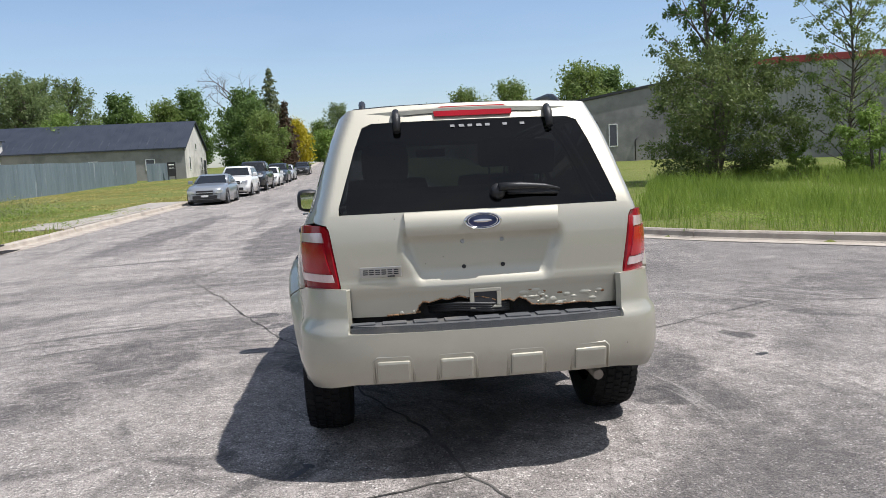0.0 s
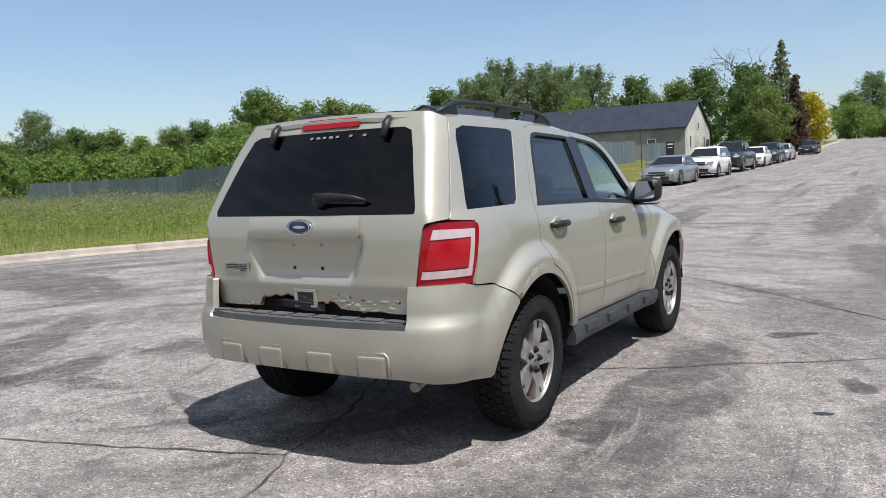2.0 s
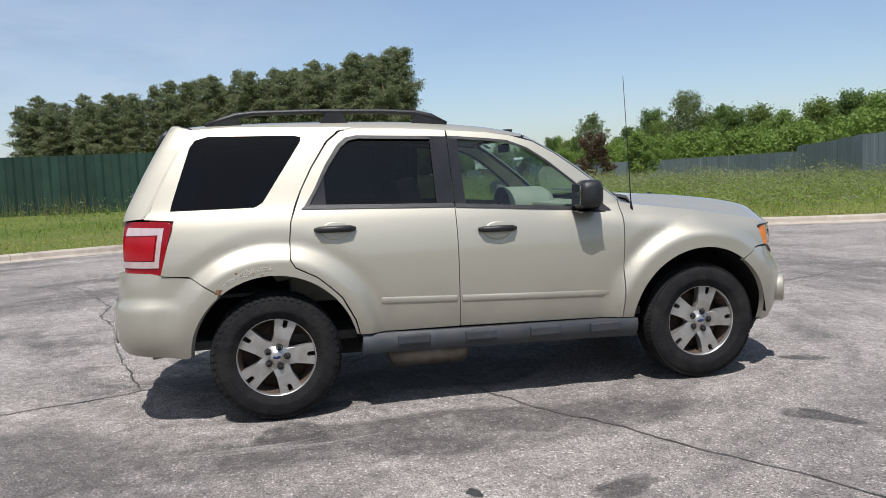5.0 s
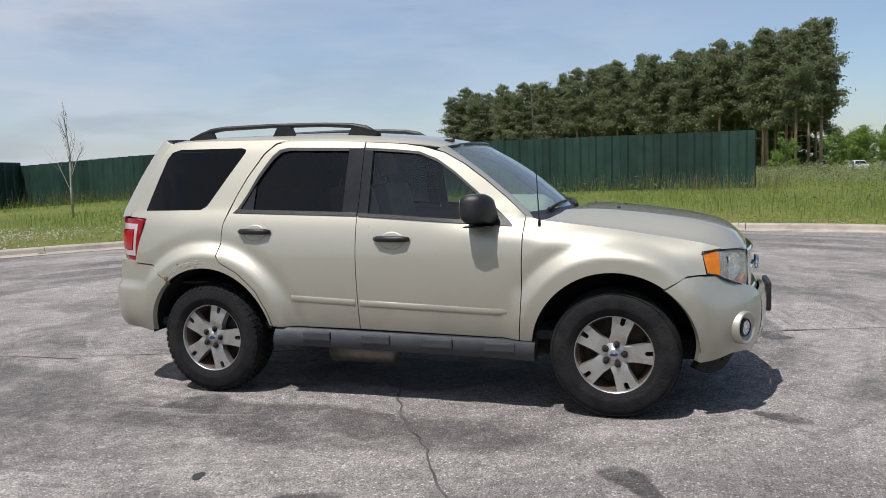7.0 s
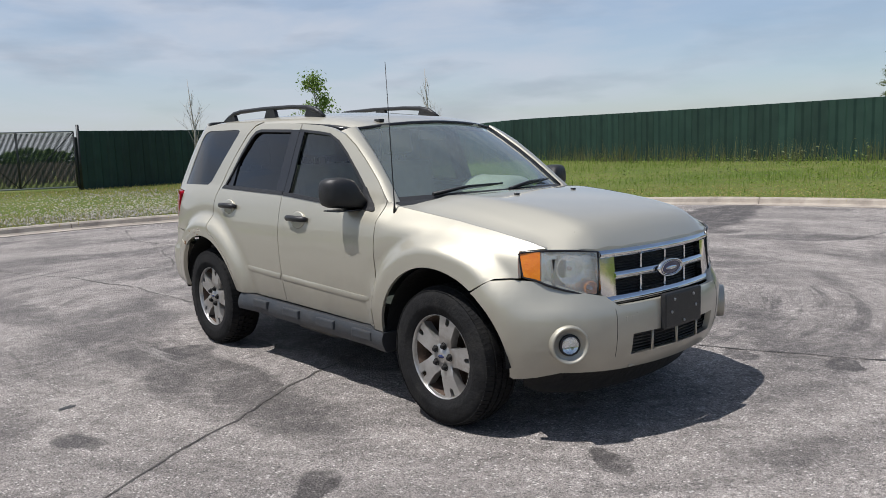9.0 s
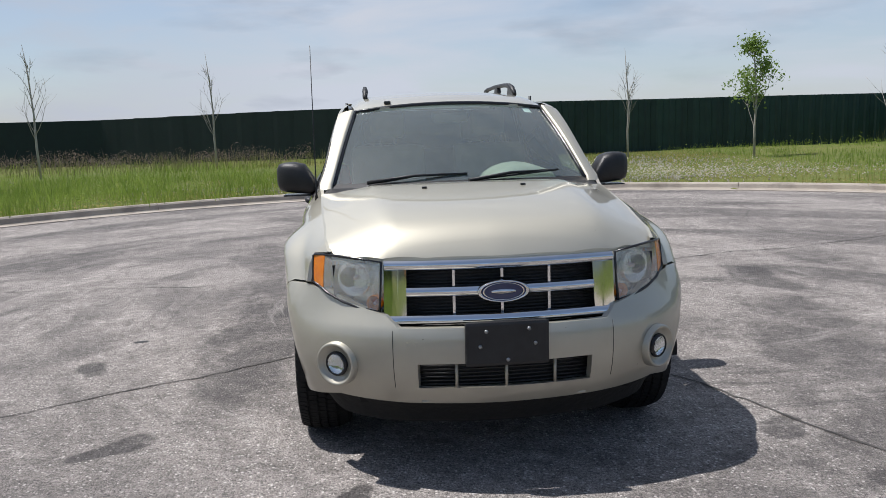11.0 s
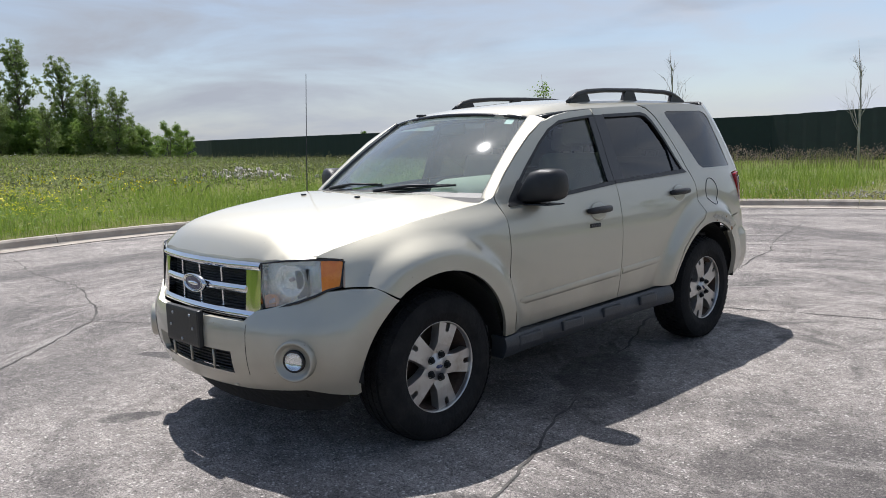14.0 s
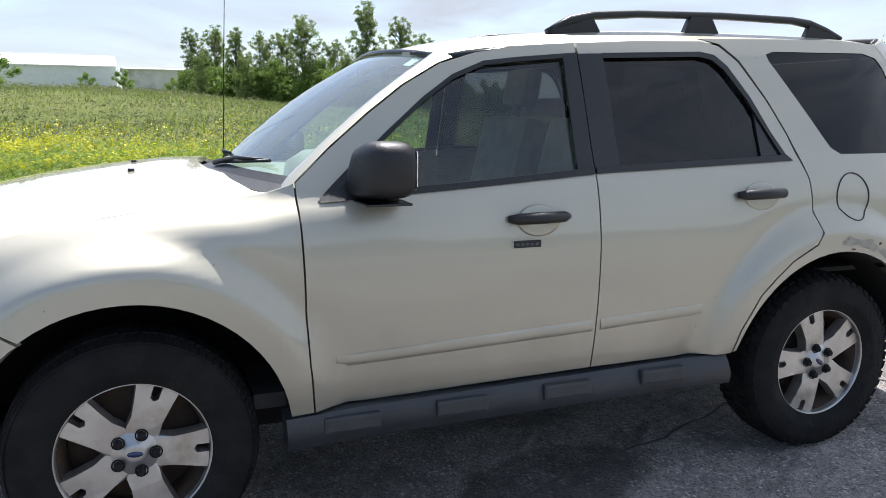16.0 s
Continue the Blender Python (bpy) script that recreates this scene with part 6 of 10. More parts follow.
m_rust = mat("flaking_rust", (0.15, 0.07, 0.03), (0.30, 0.18, 0.09), 30, 0.9, bump=0.6, fine=120, stain=(0.09, 0.045, 0.025), stain_scale=18)
m_exhaust = mat("dull_exhaust_steel", (0.20, 0.17, 0.14), (0.30, 0.27, 0.24), 9, 0.5, metal=0.7)
m_cloth = mat("beige_seat_cloth", (0.20, 0.185, 0.155), (0.25, 0.23, 0.19), 14, 0.95, bump=0.2, fine=160)
m_cloth_dark = mat("dark_cabin_trim", (0.05, 0.047, 0.043), (0.07, 0.066, 0.06), 9, 0.9)
m_dash = mat("tan_dashboard", (0.36, 0.335, 0.28), (0.42, 0.39, 0.33), 9, 0.7, bump=0.1, fine=150)
m_headliner = mat("pale_headliner", (0.36, 0.35, 0.31), (0.40, 0.385, 0.345), 9, 0.95)
g_front = glass("windscreen_glass", (0.72, 0.86, 0.80), rough=0.035, haze=0.11, ior=1.6)
g_side = glass("side_glass", (0.58, 0.69, 0.64), haze=0.0)
g_tint = glass("privacy_glass", (0.034, 0.035, 0.042), ior=1.30)
g_rear_door = glass("rear_door_glass", (0.12, 0.125, 0.135), ior=1.35)
g_fog = glass("fog_lens", (0.96, 0.97, 0.97), rough=0.02, haze=0.08)
g_lens = glass("clear_lens", (0.95, 0.97, 0.96), rough=0.02, haze=0.30, film=(0.82, 0.82, 0.76))
m_trace = mat("faded_sticker", (0.14, 0.145, 0.15), (0.22, 0.225, 0.23), 60, 0.6)
g_mirror = mat("mirror_glass", (0.85, 0.87, 0.88), None, 5, 0.02, metal=1.0, rough_var=0.01)

# the side of the body: half width by height, and what tapers or swells it
SIDE = [(0.28, 0.80), (0.42, 0.832), (0.50, 0.852), (0.60, 0.868), (0.75, 0.882), (0.90, 0.885), (1.0, 0.874), (1.06, 0.862), (1.12, 0.846),
        (1.17, 0.826), (1.22, 0.802), (1.40, 0.738), (1.58, 0.668), (1.64, 0.638), (1.72, 0.595)]
HOOD_Z = [(0.78, 1.150), (0.89, 1.122), (1.34, 1.062), (1.79, 0.982), (1.92, 0.945)]
HOOD_X = [(0.78, 0.780), (0.90, 0.768), (1.34, 0.742), (1.79, 0.712), (1.92, 0.690)]
AX, AZ, AR = 1.3095, 0.372, 0.465


def side_x(y, z):
    x = smooth_table(z, SIDE)
    if y > 1.3:
        x -= (0.045 + 0.055 * sstep(0.68, 0.90, z)) * ((y - 1.3) / 0.5) ** 2
    if y < -1.5:
        x -= 0.030 * ((-1.5 - y) / 0.34) ** 2
    for c in (AX, -AX):
        r = math.hypot(y - c, z - AZ)
        x += 0.046 * max(0.0, min(1.0, (0.632 - r) / 0.078)) - 0.010 * max(0.0, 1 - abs(r - 0.634) / 0.08)
    x -= 0.048 * sstep(0.15, 0.82, y) * sstep(1.04, 1.16, z)
    if y > 0.45:
        zt, xe = lerp_table(y, HOOD_Z), lerp_table(y, HOOD_X)
        t = max(0.0, min(1.0, (z - (zt - 0.15)) / 0.15))
        x -= max(0.0, x - xe) * t ** 2.2 * sstep(0.45, 0.86, y)
    return x


def panel(polys, fmap, du, dv, inward, flange=0.018):
    """Flat outlines, cut into a grid, bent into shape by fmap and turned in at the rim."""
    bm = bmesh.new()
    for poly in polys:
        if sum(a[0] * b[1] - a[1] * b[0] for a, b in zip(poly, poly[1:] + poly[:1])) < 0:
            poly = poly[::-1]
        bm.faces.new([bm.verts.new((u, v, 0)) for u, v in poly])
    lo = [min(p[i] for q in polys for p in q) for i in (0, 1)]
    hi = [max(p[i] for q in polys for p in q) for i in (0, 1)]
    for i, step in ((0, du), (1, dv)):
        k = math.floor(lo[i] / step) + 1
        while k * step < hi[i] - 1e-5:
            co, no = [0, 0, 0], [0, 0, 0]
            co[i], no[i] = k * step + 0.00037, 1
            bmesh.ops.bisect_plane(bm, geom=bm.verts[:] + bm.edges[:] + bm.faces[:], dist=1e-6, plane_co=co, plane_no=no)
            k += 1
    bmesh.ops.remove_doubles(bm, verts=bm.verts[:], dist=2e-4)
    rim = [e for e in bm.edges if len(e.link_faces) == 1]
    for v in bm.verts:
        v.co = fmap(v.co.x, v.co.y)
    bm.normal_update()
    flip = sum(f.normal.dot(Vector(inward(f.calc_center_median()))) * f.calc_area() for f in bm.faces) > 0
    for e in rim:
        e.smooth = False
    if flange:
        made = bmesh.ops.extrude_edge_only(bm, edges=rim)["geom"]
        for v in made:
            if isinstance(v, bmesh.types.BMVert):
                v.co += Vector(inward(v.co)) * flange
    for f in bm.faces:
        f.smooth = True
    if flip:
        bmesh.ops.reverse_faces(bm, faces=bm.faces[:])
    return bm


def side_map(s, off=0.0):
    return lambda y, z: Vector((s * (side_x(y, z) + off), y, z))


def side_in(s):
    return lambda p: (-s, 0, 0)


def arc(cy, a0, a1, n=16, r=AR):
    return [(cy + r * math.cos(radians(a0 + (a1 - a0) * k / n)), AZ + r * math.sin(radians(a0 + (a1 - a0) * k / n))) for k in range(n + 1)]


class Plan:
    """A bumper's line seen from above: distance along it against x and y."""

    def __init__(self, pts):
        fine = []
        for i in range(len(pts) - 1):
            p0, p1, p2, p3 = [Vector(pts[max(0, min(len(pts) - 1, j))]) for j in (i - 1, i, i + 1, i + 2)]
            if i == 0:
                p0 = Vector((-p2.x, p2.y))
            for k in range(8):
                t = k / 8
                fine.append(0.5 * ((2 * p1) + (p2 - p0) * t + (2 * p0 - 5 * p1 + 4 * p2 - p3) * t * t + (3 * p1 - p0 - 3 * p2 + p3) * t ** 3))
        fine.append(Vector(pts[-1]))
        self.p, self.s = fine, [0.0]
        for a, b in zip(fine, fine[1:]):
            self.s.append(self.s[-1] + (b - a).length)

    def at(self, s):
        a = min(abs(s), self.s[-1] - 1e-6)
        for i in range(len(self.s) - 1):
            if a <= self.s[i + 1]:
                t = (a - self.s[i]) / (self.s[i + 1] - self.s[i])
                q = self.p[i].lerp(self.p[i + 1], t)
                d = (self.p[i + 1] - self.p[i]).normalized()
                return q, Vector((d.y, -d.x))
        return self.p[-1], Vector((1, 0))

    def sx(self, x):
        for i in range(len(self.p) - 1):
            if self.p[i].x <= x <= self.p[i + 1].x:
                return self.s[i] + (self.s[i + 1] - self.s[i]) * (x - self.p[i].x) / (self.p[i + 1].x - self.p[i].x)
        return self.s[-1]

    def sy(self, y):
        for i in range(len(self.p) - 1):
            a, b = self.p[i].y, self.p[i + 1].y
            if min(a, b) <= y <= max(a, b):
                return self.s[i] + (self.s[i + 1] - self.s[i]) * (y - a) / (b - a)
        return self.s[-1]


suv = thing("suv", "gold beige metallic SUV with rust holes, parked on the asphalt", "car")


def mirror_poly(half):
    """A half outline that starts and ends on x 0, made whole."""
    return half + [(-x, z) for x, z in half[::-1] if abs(x) > 1e-6]


def body_sides():
    for s in (1, -1):
        fm, inn = side_map(s), side_in(s)
        # front door
        lower = [(-0.238, 0.457), (0.2, 0.447), (0.772, 0.432), (0.786, 0.60), (0.792, 0.83), (0.80, 1.09), (0.80, 1.15), (0.72, 1.098), (-0.238, 1.162)]
        frame_p = [(0.80, 1.15), (0.68, 1.257), (0.55, 1.362), (0.42, 1.457), (0.29, 1.530), (0.15, 1.572), (0.0, 1.596), (-0.235, 1.615),
                   (-0.235, 1.578), (0.0, 1.556), (0.13, 1.540), (0.25, 1.492), (0.36, 1.417), (0.50, 1.300), (0.62, 1.193), (0.72, 1.098)]
        door = part("front_door", panel([lower, frame_p], fm, 0.06, 0.045, inn), m_paint, suv)
        part("window_glass", panel([[(-0.175, 1.168), (0.705, 1.108), (0.62, 1.185), (0.50, 1.292), (0.36, 1.409), (0.25, 1.484), (0.13, 1.532), (0.0, 1.548), (-0.175, 1.566)]],
                                   side_map(s, -0.016), 0.1, 0.1, inn, 0.004), g_side, door)
        part("pillar_trim", panel([[(-0.238, 1.160), (-0.172, 1.156), (-0.180, 1.566), (-0.238, 1.578)]], side_map(s, 0.002), 0.1, 0.08, inn, 0.012), m_gloss_black, door)
        part("belt_strip", panel([[(-0.236, 1.158), (0.735, 1.090), (0.725, 1.110), (-0.236, 1.180)]], side_map(s, 0.006), 0.08, 0.05, inn, 0.012), m_black, door)
        part("window_seal", panel([[(0.72, 1.103), (0.62, 1.197), (0.50, 1.304), (0.36, 1.421), (0.25, 1.496), (0.13, 1.544), (0.0, 1.560), (-0.235, 1.582),
                                    (-0.235, 1.566), (0.0, 1.544), (0.13, 1.528), (0.25, 1.479), (0.36, 1.403), (0.50, 1.284), (0.60, 1.195), (0.69, 1.105)]],
                                  side_map(s, 0.002), 0.1, 0.1, inn, 0.014), m_black, door)
        part("mirror_sail", panel([[(0.74, 1.094), (0.50, 1.112), (0.535, 1.165), (0.60, 1.222)]], side_map(s, 0.004), 0.06, 0.05, inn, 0.015), m_black, door)
        mould = [(-0.225, 0.600), (0.70, 0.566), (0.70, 0.605), (-0.225, 0.644)]
        part("side_moulding", panel([mould], lambda y, z: Vector((s * (side_x(y, z) + 0.0055 * math.sin(math.pi * max(0, min(1, (z - (0.592 - 0.037 * y)) / 0.042))) ** 0.5), y, z)),
                                    0.08, 0.008, inn, 0.008), m_paint, door)
        # rear door
        lower = [(-0.243, 0.457), (-0.243, 1.163), (-1.10, 1.196), (-1.155, 1.20), (-1.185, 1.12), (-1.195, 1.03), (-1.20, 0.92), (-1.175, 0.875), (-1.06, 0.815),
                 (-0.985, 0.750), (-0.925, 0.690), (-0.855, 0.555), (-0.832, 0.462)]
        frame_p = [(-0.245, 1.578), (-0.78, 1.598), (-0.84, 1.588), (-0.89, 1.548), (-0.97, 1.432), (-1.04, 1.30), (-1.10, 1.196), (-1.155, 1.20),
                   (-1.12, 1.29), (-1.05, 1.42), (-0.95, 1.567), (-0.875, 1.626), (-0.80, 1.642), (-0.5, 1.633), (-0.245, 1.616)]
        door = part("rear_door", panel([lower, frame_p], fm, 0.032, 0.03, inn), m_paint, suv)
        part("window_glass", panel([[(-0.325, 1.172), (-0.325, 1.570), (-0.77, 1.588), (-0.835, 1.578), (-0.885, 1.538), (-0.965, 1.424), (-1.035, 1.30), (-1.09, 1.20)]],
                                   side_map(s, -0.016), 0.1, 0.1, inn, 0.004), g_rear_door, door, "dark privacy glass")
        part("pillar_trim", panel([[(-0.242, 1.162), (-0.242, 1.578), (-0.345, 1.582), (-0.345, 1.166)]], side_map(s, 0.002), 0.1, 0.08, inn, 0.012), m_gloss_black, door)
        part("belt_strip", panel([[(-0.244, 1.160), (-1.125, 1.190), (-1.10, 1.212), (-0.244, 1.182)]], side_map(s, 0.006), 0.08, 0.05, inn, 0.012), m_black, door)
        part("window_seal", panel([[(-0.345, 1.584), (-0.78, 1.602), (-0.845, 1.591), (-0.895, 1.550), (-0.975, 1.434), (-1.045, 1.30), (-1.110, 1.198), (-1.085, 1.198),
                                    (-1.026, 1.30), (-0.955, 1.424), (-0.876, 1.534), (-0.828, 1.571), (-0.77, 1.582), (-0.345, 1.565)]],
                                  side_map(s, 0.002), 0.1, 0.1, inn, 0.014), m_black, door)
        part("window_divider", panel([[(-0.985, 1.195), (-1.10, 1.197), (-1.03, 1.318), (-0.985, 1.400)]], side_map(s, -0.006), 0.1, 0.05, inn, 0.012), m_gloss_black, door)
        mould = [(-0.258, 0.602), (-0.258, 0.645), (-0.70, 0.664), (-0.70, 0.625)]
        part("side_moulding", panel([mould], lambda y, z: Vector((s * (side_x(y, z) + 0.0055 * math.sin(math.pi * max(0, min(1, (z - (0.5915 - 0.045 * y)) / 0.042))) ** 0.5), y, z)),
                                    0.08, 0.008, inn, 0.008), m_paint, door)
        # quarter panel round the rear wheel and rear side window
        low = [(-1.163, 1.21), (-1.191, 1.12), (-1.201, 1.03), (-1.206, 0.916), (-1.178, 0.868), (-1.063, 0.809), (-0.989, 0.744), (-0.931, 0.685), (-0.862, 0.552), (-0.840, 0.466),
               *arc(-AX, 12, 126, 20), (-1.60, 0.757), (-1.75, 0.852), (-1.90, 0.864), (-1.815, 1.158), (-1.978, 1.172), (-1.945, 1.21), (-1.835, 1.21), (-1.38, 1.21)]
        up = [(-1.163, 1.21), (-1.128, 1.29), (-1.060, 1.42), (-0.960, 1.572), (-0.885, 1.634), (-0.80, 1.652), (-1.2, 1.664), (-1.5, 1.670), (-1.709, 1.66), (-1.725, 1.63),
              (-1.772, 1.55), (-1.843, 1.42), (-1.904, 1.30), (-1.945, 1.21), (-1.835, 1.21), (-1.825, 1.25), (-1.72, 1.56), (-1.69, 1.60), (-1.62, 1.619), (-1.14, 1.612),
              (-1.10, 1.600), (-1.105, 1.575), (-1.335, 1.235), (-1.38, 1.21)]
        quarter = part("quarter_panel", panel([low, up], fm, 0.021, 0.020, inn), m_paint, suv)
        part("window_glass", panel([[(-1.845, 1.205), (-1.833, 1.25), (-1.728, 1.565), (-1.693, 1.608), (-1.62, 1.627), (-1.13, 1.620), (-1.092, 1.604), (-1.097, 1.575), (-1.33, 1.228), (-1.38, 1.203)]],
                                   side_map(s, -0.003), 0.1, 0.1, inn, 0.004), g_tint, quarter, "dark privacy glass")
        # front wing
        wing = [(0.778, 0.432), (0.792, 0.60), (0.798, 0.83), (0.806, 1.09), (0.806, 1.147), (0.89, 1.120), (1.1, 1.092), (1.34, 1.060), (1.6, 1.016), (1.79, 0.980), (1.885, 0.952),
                (1.775, 0.937), (1.80, 0.816), (1.70, 0.812), (1.585, 0.748), *arc(AX, 54, 172, 20), (0.846, 0.428)]
        part("front_wing", panel([wing], fm, 0.021, 0.020, inn), m_paint, suv)
        # sill cladding with raised pads
        sill = part("sill_cladding", panel([[(-0.83, 0.345), (0.862, 0.310), (0.868, 0.424), (-0.818, 0.456)]],
                                           lambda y, z: Vector((s * (0.838 + 0.045 * math.sin(math.pi * max(0, min(1, (z - 0.29) / 0.19))) + 0.02 * sstep(0.6, 0.85, abs(y - 0.02))), y, z)),
                                           0.08, 0.015, inn, 0.10), m_sill, suv)
        for y0 in (-0.62, -0.22, 0.18, 0.56):
            zc = 0.402 - 0.02 * (y0 + 0.2)
            bm = bmesh.new()
            box(bm, 0.862, 0.898, y0, y0 + 0.19, zc - 0.030, zc + 0.026, 0.010)
            if s < 0:
                bmesh.ops.scale(bm, verts=bm.verts[:], vec=(-1, 1, 1))
                bmesh.ops.reverse_faces(bm, faces=bm.faces[:])
            part("sill_pad", bm, m_sill, sill)
        # door handles
        for y0, z0 in ((0.0, 1.017), (-0.945, 1.066)):
            xs = side_x(y0, z0)
            bm = bmesh.new()
            lathe(bm, [(0.0, -0.006), (0.062, -0.004), (0.070, 0.004), (0.060, 0.006), (0.0, 0.003)], 24, Matrix.Translation((s * xs, y0, z0 - 0.006)) @ Euler((0, s * radians(82), 0)).to_matrix().to_4x4() @ Matrix.Diagonal((0.78, 1.15, 1, 1)))
            hnd = part("door_handle", bm, m_paint, suv, "black door handle over a beige cup")
            bm = bmesh.new()
            tube(bm, [(s * (xs + 0.004), y0 - 0.112, z0 + 0.004), (s * (xs + 0.026), y0 - 0.085, z0 + 0.006), (s * (xs + 0.034), y0, z0 + 0.006),
                      (s * (xs + 0.026), y0 + 0.085, z0 + 0.004), (s * (xs + 0.004), y0 + 0.112, z0 + 0.002)], [0.012, 0.019, 0.020, 0.019, 0.012], 10)
            part("grip", bm, m_black, hnd)
            bm = bmesh.new()
            lathe(bm, [(0.0, 0.0075), (0.034, 0.0075), (0.036, 0.003)], 16, Matrix.Translation((s * xs, y0 + 0.005, z0 - 0.038)) @ Euler((0, s * radians(84), 0)).to_matrix().to_4x4() @ Matrix.Diagonal((0.45, 1.0, 1, 1)))
            part("handle_recess", bm, m_paint, hnd)


body_sides()

FRONT = Plan([(0, 2.165), (0.2, 2.155), (0.4, 2.12), (0.55, 2.068), (0.68, 1.99), (0.78, 1.895), (0.842, 1.80), (0.875, 1.70), (0.89, 1.58)])
REAR = Plan([(0, -2.243), (0.3, -2.236), (0.5, -2.220), (0.64, -2.190), (0.755, -2.138), (0.832, -2.045), (0.872, -1.90), (0.89, -1.76), (0.90, -1.58)])
FRONT_DEEP = [(0.30, 0.085), (0.36, 0.045), (0.45, 0.012), (0.55, 0.0), (0.64, 0.006), (0.70, 0.035), (0.76, 0.060), (0.83, 0.085)]
REAR_DEEP = [(0.40, 0.05), (0.47, 0.014), (0.56, 0.0), (0.66, 0.002), (0.695, 0.006), (0.715, 0.026), (0.80, 0.034), (0.89, 0.046)]


def front_map(s, z, off=0.0):
    p, nn = FRONT.at(s)
    d = smooth_table(z, FRONT_DEEP) - off
    out = Vector((-nn.x, -nn.y)) if nn.y < 0 else nn
    q = p - out * d
    w = sstep(1.93, 1.72, q.y)
    x = q.x * (1 - w) + (side_x(q.y, z) + off) * w
    return Vector((x if s >= 0 else -x, q.y, z))


def rear_map(s, z, off=0.0):
    p, nn = REAR.at(s)
    d = smooth_table(z, REAR_DEEP) - off
    out = nn if nn.y < 0 or nn.x > 0 else -nn
    q = p - out * d
    w = sstep(-2.0, -1.74, q.y)
    x = q.x * (1 - w) + (side_x(q.y, z) + off) * w
    return Vector((x if s >= 0 else -x, q.y, z))


def to_centre(y0):
    return lambda p: tuple((Vector((0, y0, p.z)) - Vector(p)).normalized())


def bumpers():
    F = FRONT
    top = [(0, 0.665), (F.sx(0.43), 0.665), (F.sx(0.487), 0.712), (F.sx(0.56), 0.728), (F.sx(0.64), 0.750), (F.sx(0.735), 0.795), (F.sy(1.80), 0.806), (F.sy(1.70), 0.802), (F.sy(1.592), 0.738)]
    edge = [(F.sy(y), z) for y, z in arc(AX, 50, -4, 12)]
    bottom = [(F.sy(1.80), 0.330), (F.sy(1.90), 0.342), (F.sx(0.70), 0.362), (F.sx(0.40), 0.345), (0, 0.338)]
    cut_i = next(i for i, p in enumerate(edge) if p[1] < 0.47)
    a, b = edge[cut_i - 1], edge[cut_i]
    t = (0.47 - a[1]) / (b[1] - a[1])
    mid = (a[0] + (b[0] - a[0]) * t, 0.47)
    h = F.sx(0.355)
    upper = mirror_poly([*top, *edge[:cut_i], mid, (h, 0.47), (h, 0.522), (0, 0.522)])
    lower = mirror_poly([(0, 0.418), (h, 0.418), (h, 0.47), mid, *edge[cut_i:], *bottom])
    fb = part("front_bumper", panel([upper, lower], front_map, 0.05, 0.032, to_centre(1.2), 0.03), m_paint, suv)
    # lower intake: dark slats and upright bars
    bm = bmesh.new()
    for k in range(7):
        z = 0.425 + 0.0155 * k
        tube(bm, [(x, 2.115 - 0.25 * x * x, z) for x in (-0.36, -0.18, 0, 0.18, 0.36)], 0.0045, 4)
    box(bm, -0.37, 0.37, 2.02, 2.03, 0.40, 0.54)
    part("lower_grille", bm, m_black, fb, "black lower grille")
    for x in (-0.2, 0.0, 0.2):
        part("grille_bar", tubem([(x, 2.138 - 0.25 * x * x, 0.418), (x, 2.142 - 0.25 * x * x, 0.522)], 0.007, 6), m_paint, fb)
    # black chin below the bumper
    chin = mirror_poly([(0, 0.20), (F.sx(0.5), 0.205), (F.sx(0.74), 0.235), (F.sy(1.84), 0.27), (F.sy(1.84), 0.345), (F.sx(0.74), 0.37), (0, 0.35)])
    part("air_dam", panel([chin], lambda s, z: front_map(s, z, -0.045 - (0.36 - z) * 0.55), 0.06, 0.04, to_centre(1.2), 0.05), m_dark, fb, "black plastic air dam")
    for x in (-0.30, -0.10, 0.10, 0.30):
        part("bumper_pad", boxm(x - 0.04, x + 0.04, 2.085 - 0.25 * x * x, 2.114 - 0.25 * x * x, 0.347, 0.360, 0.006), m_paint, fb)
    # fog lamps in round bezels
    for s in (1, -1):
        m = Matrix.Translation(front_map(s * F.sx(0.672), 0.508, 0.012)) @ Euler((radians(-90), 0, 0)).to_matrix().to_4x4() @ Euler((0, s * radians(33), 0)).to_matrix().to_4x4()
        bm = bmesh.new()
        lathe(bm, [(0.046, -0.004), (0.060, -0.001), (0.072, 0.006), (0.079, 0.016), (0.085, 0.019), (0.091, 0.014), (0.094, -0.04)], 36, m)
        fog = part("fog_lamp", bm, m_paint, suv, "round fog lamp in a beige bezel")
        bm = bmesh.new()
        lathe(bm, [(0.0, -0.004), (0.025, -0.002), (0.040, 0.004), (0.043, 0.008), (0.046, -0.006)], 28, m)
        part("lamp_bowl", bm, m_chrome, fog)
        bm = bmesh.new()
        lathe(bm, [(0.041, 0.010), (0.0435, 0.013), (0.050, 0.008), (0.053, -0.006)], 28, m)
        part("bezel_ring", bm, m_gloss_black, fog, "dark ring round the lamp")
        bm = bmesh.new()
        lathe(bm, [(0.0, 0.018), (0.024, 0.015), (0.042, 0.009)], 24, m)
        part("lens", bm, g_fog, fog)
    # seams between the bumper's middle and its ends
    for s in (1, -1):
        bm = bmesh.new()
        tube(bm, [front_map(s * F.sx(xx), z, 0.0005) for xx, z in ((0.452, 0.655), (0.451, 0.62), (0.450, 0.56), (0.450, 0.52), (0.450, 0.47), (0.450, 0.42))], 0.0014, 5)
        part("bumper_seam", bm, m_black, fb)
    # plate bracket with bolts, no plate
    pb = part("plate_bracket", boxm(-0.168, 0.168, 2.150, 2.182, 0.512, 0.692, 0.014), m_black, suv, "empty black plate bracket")
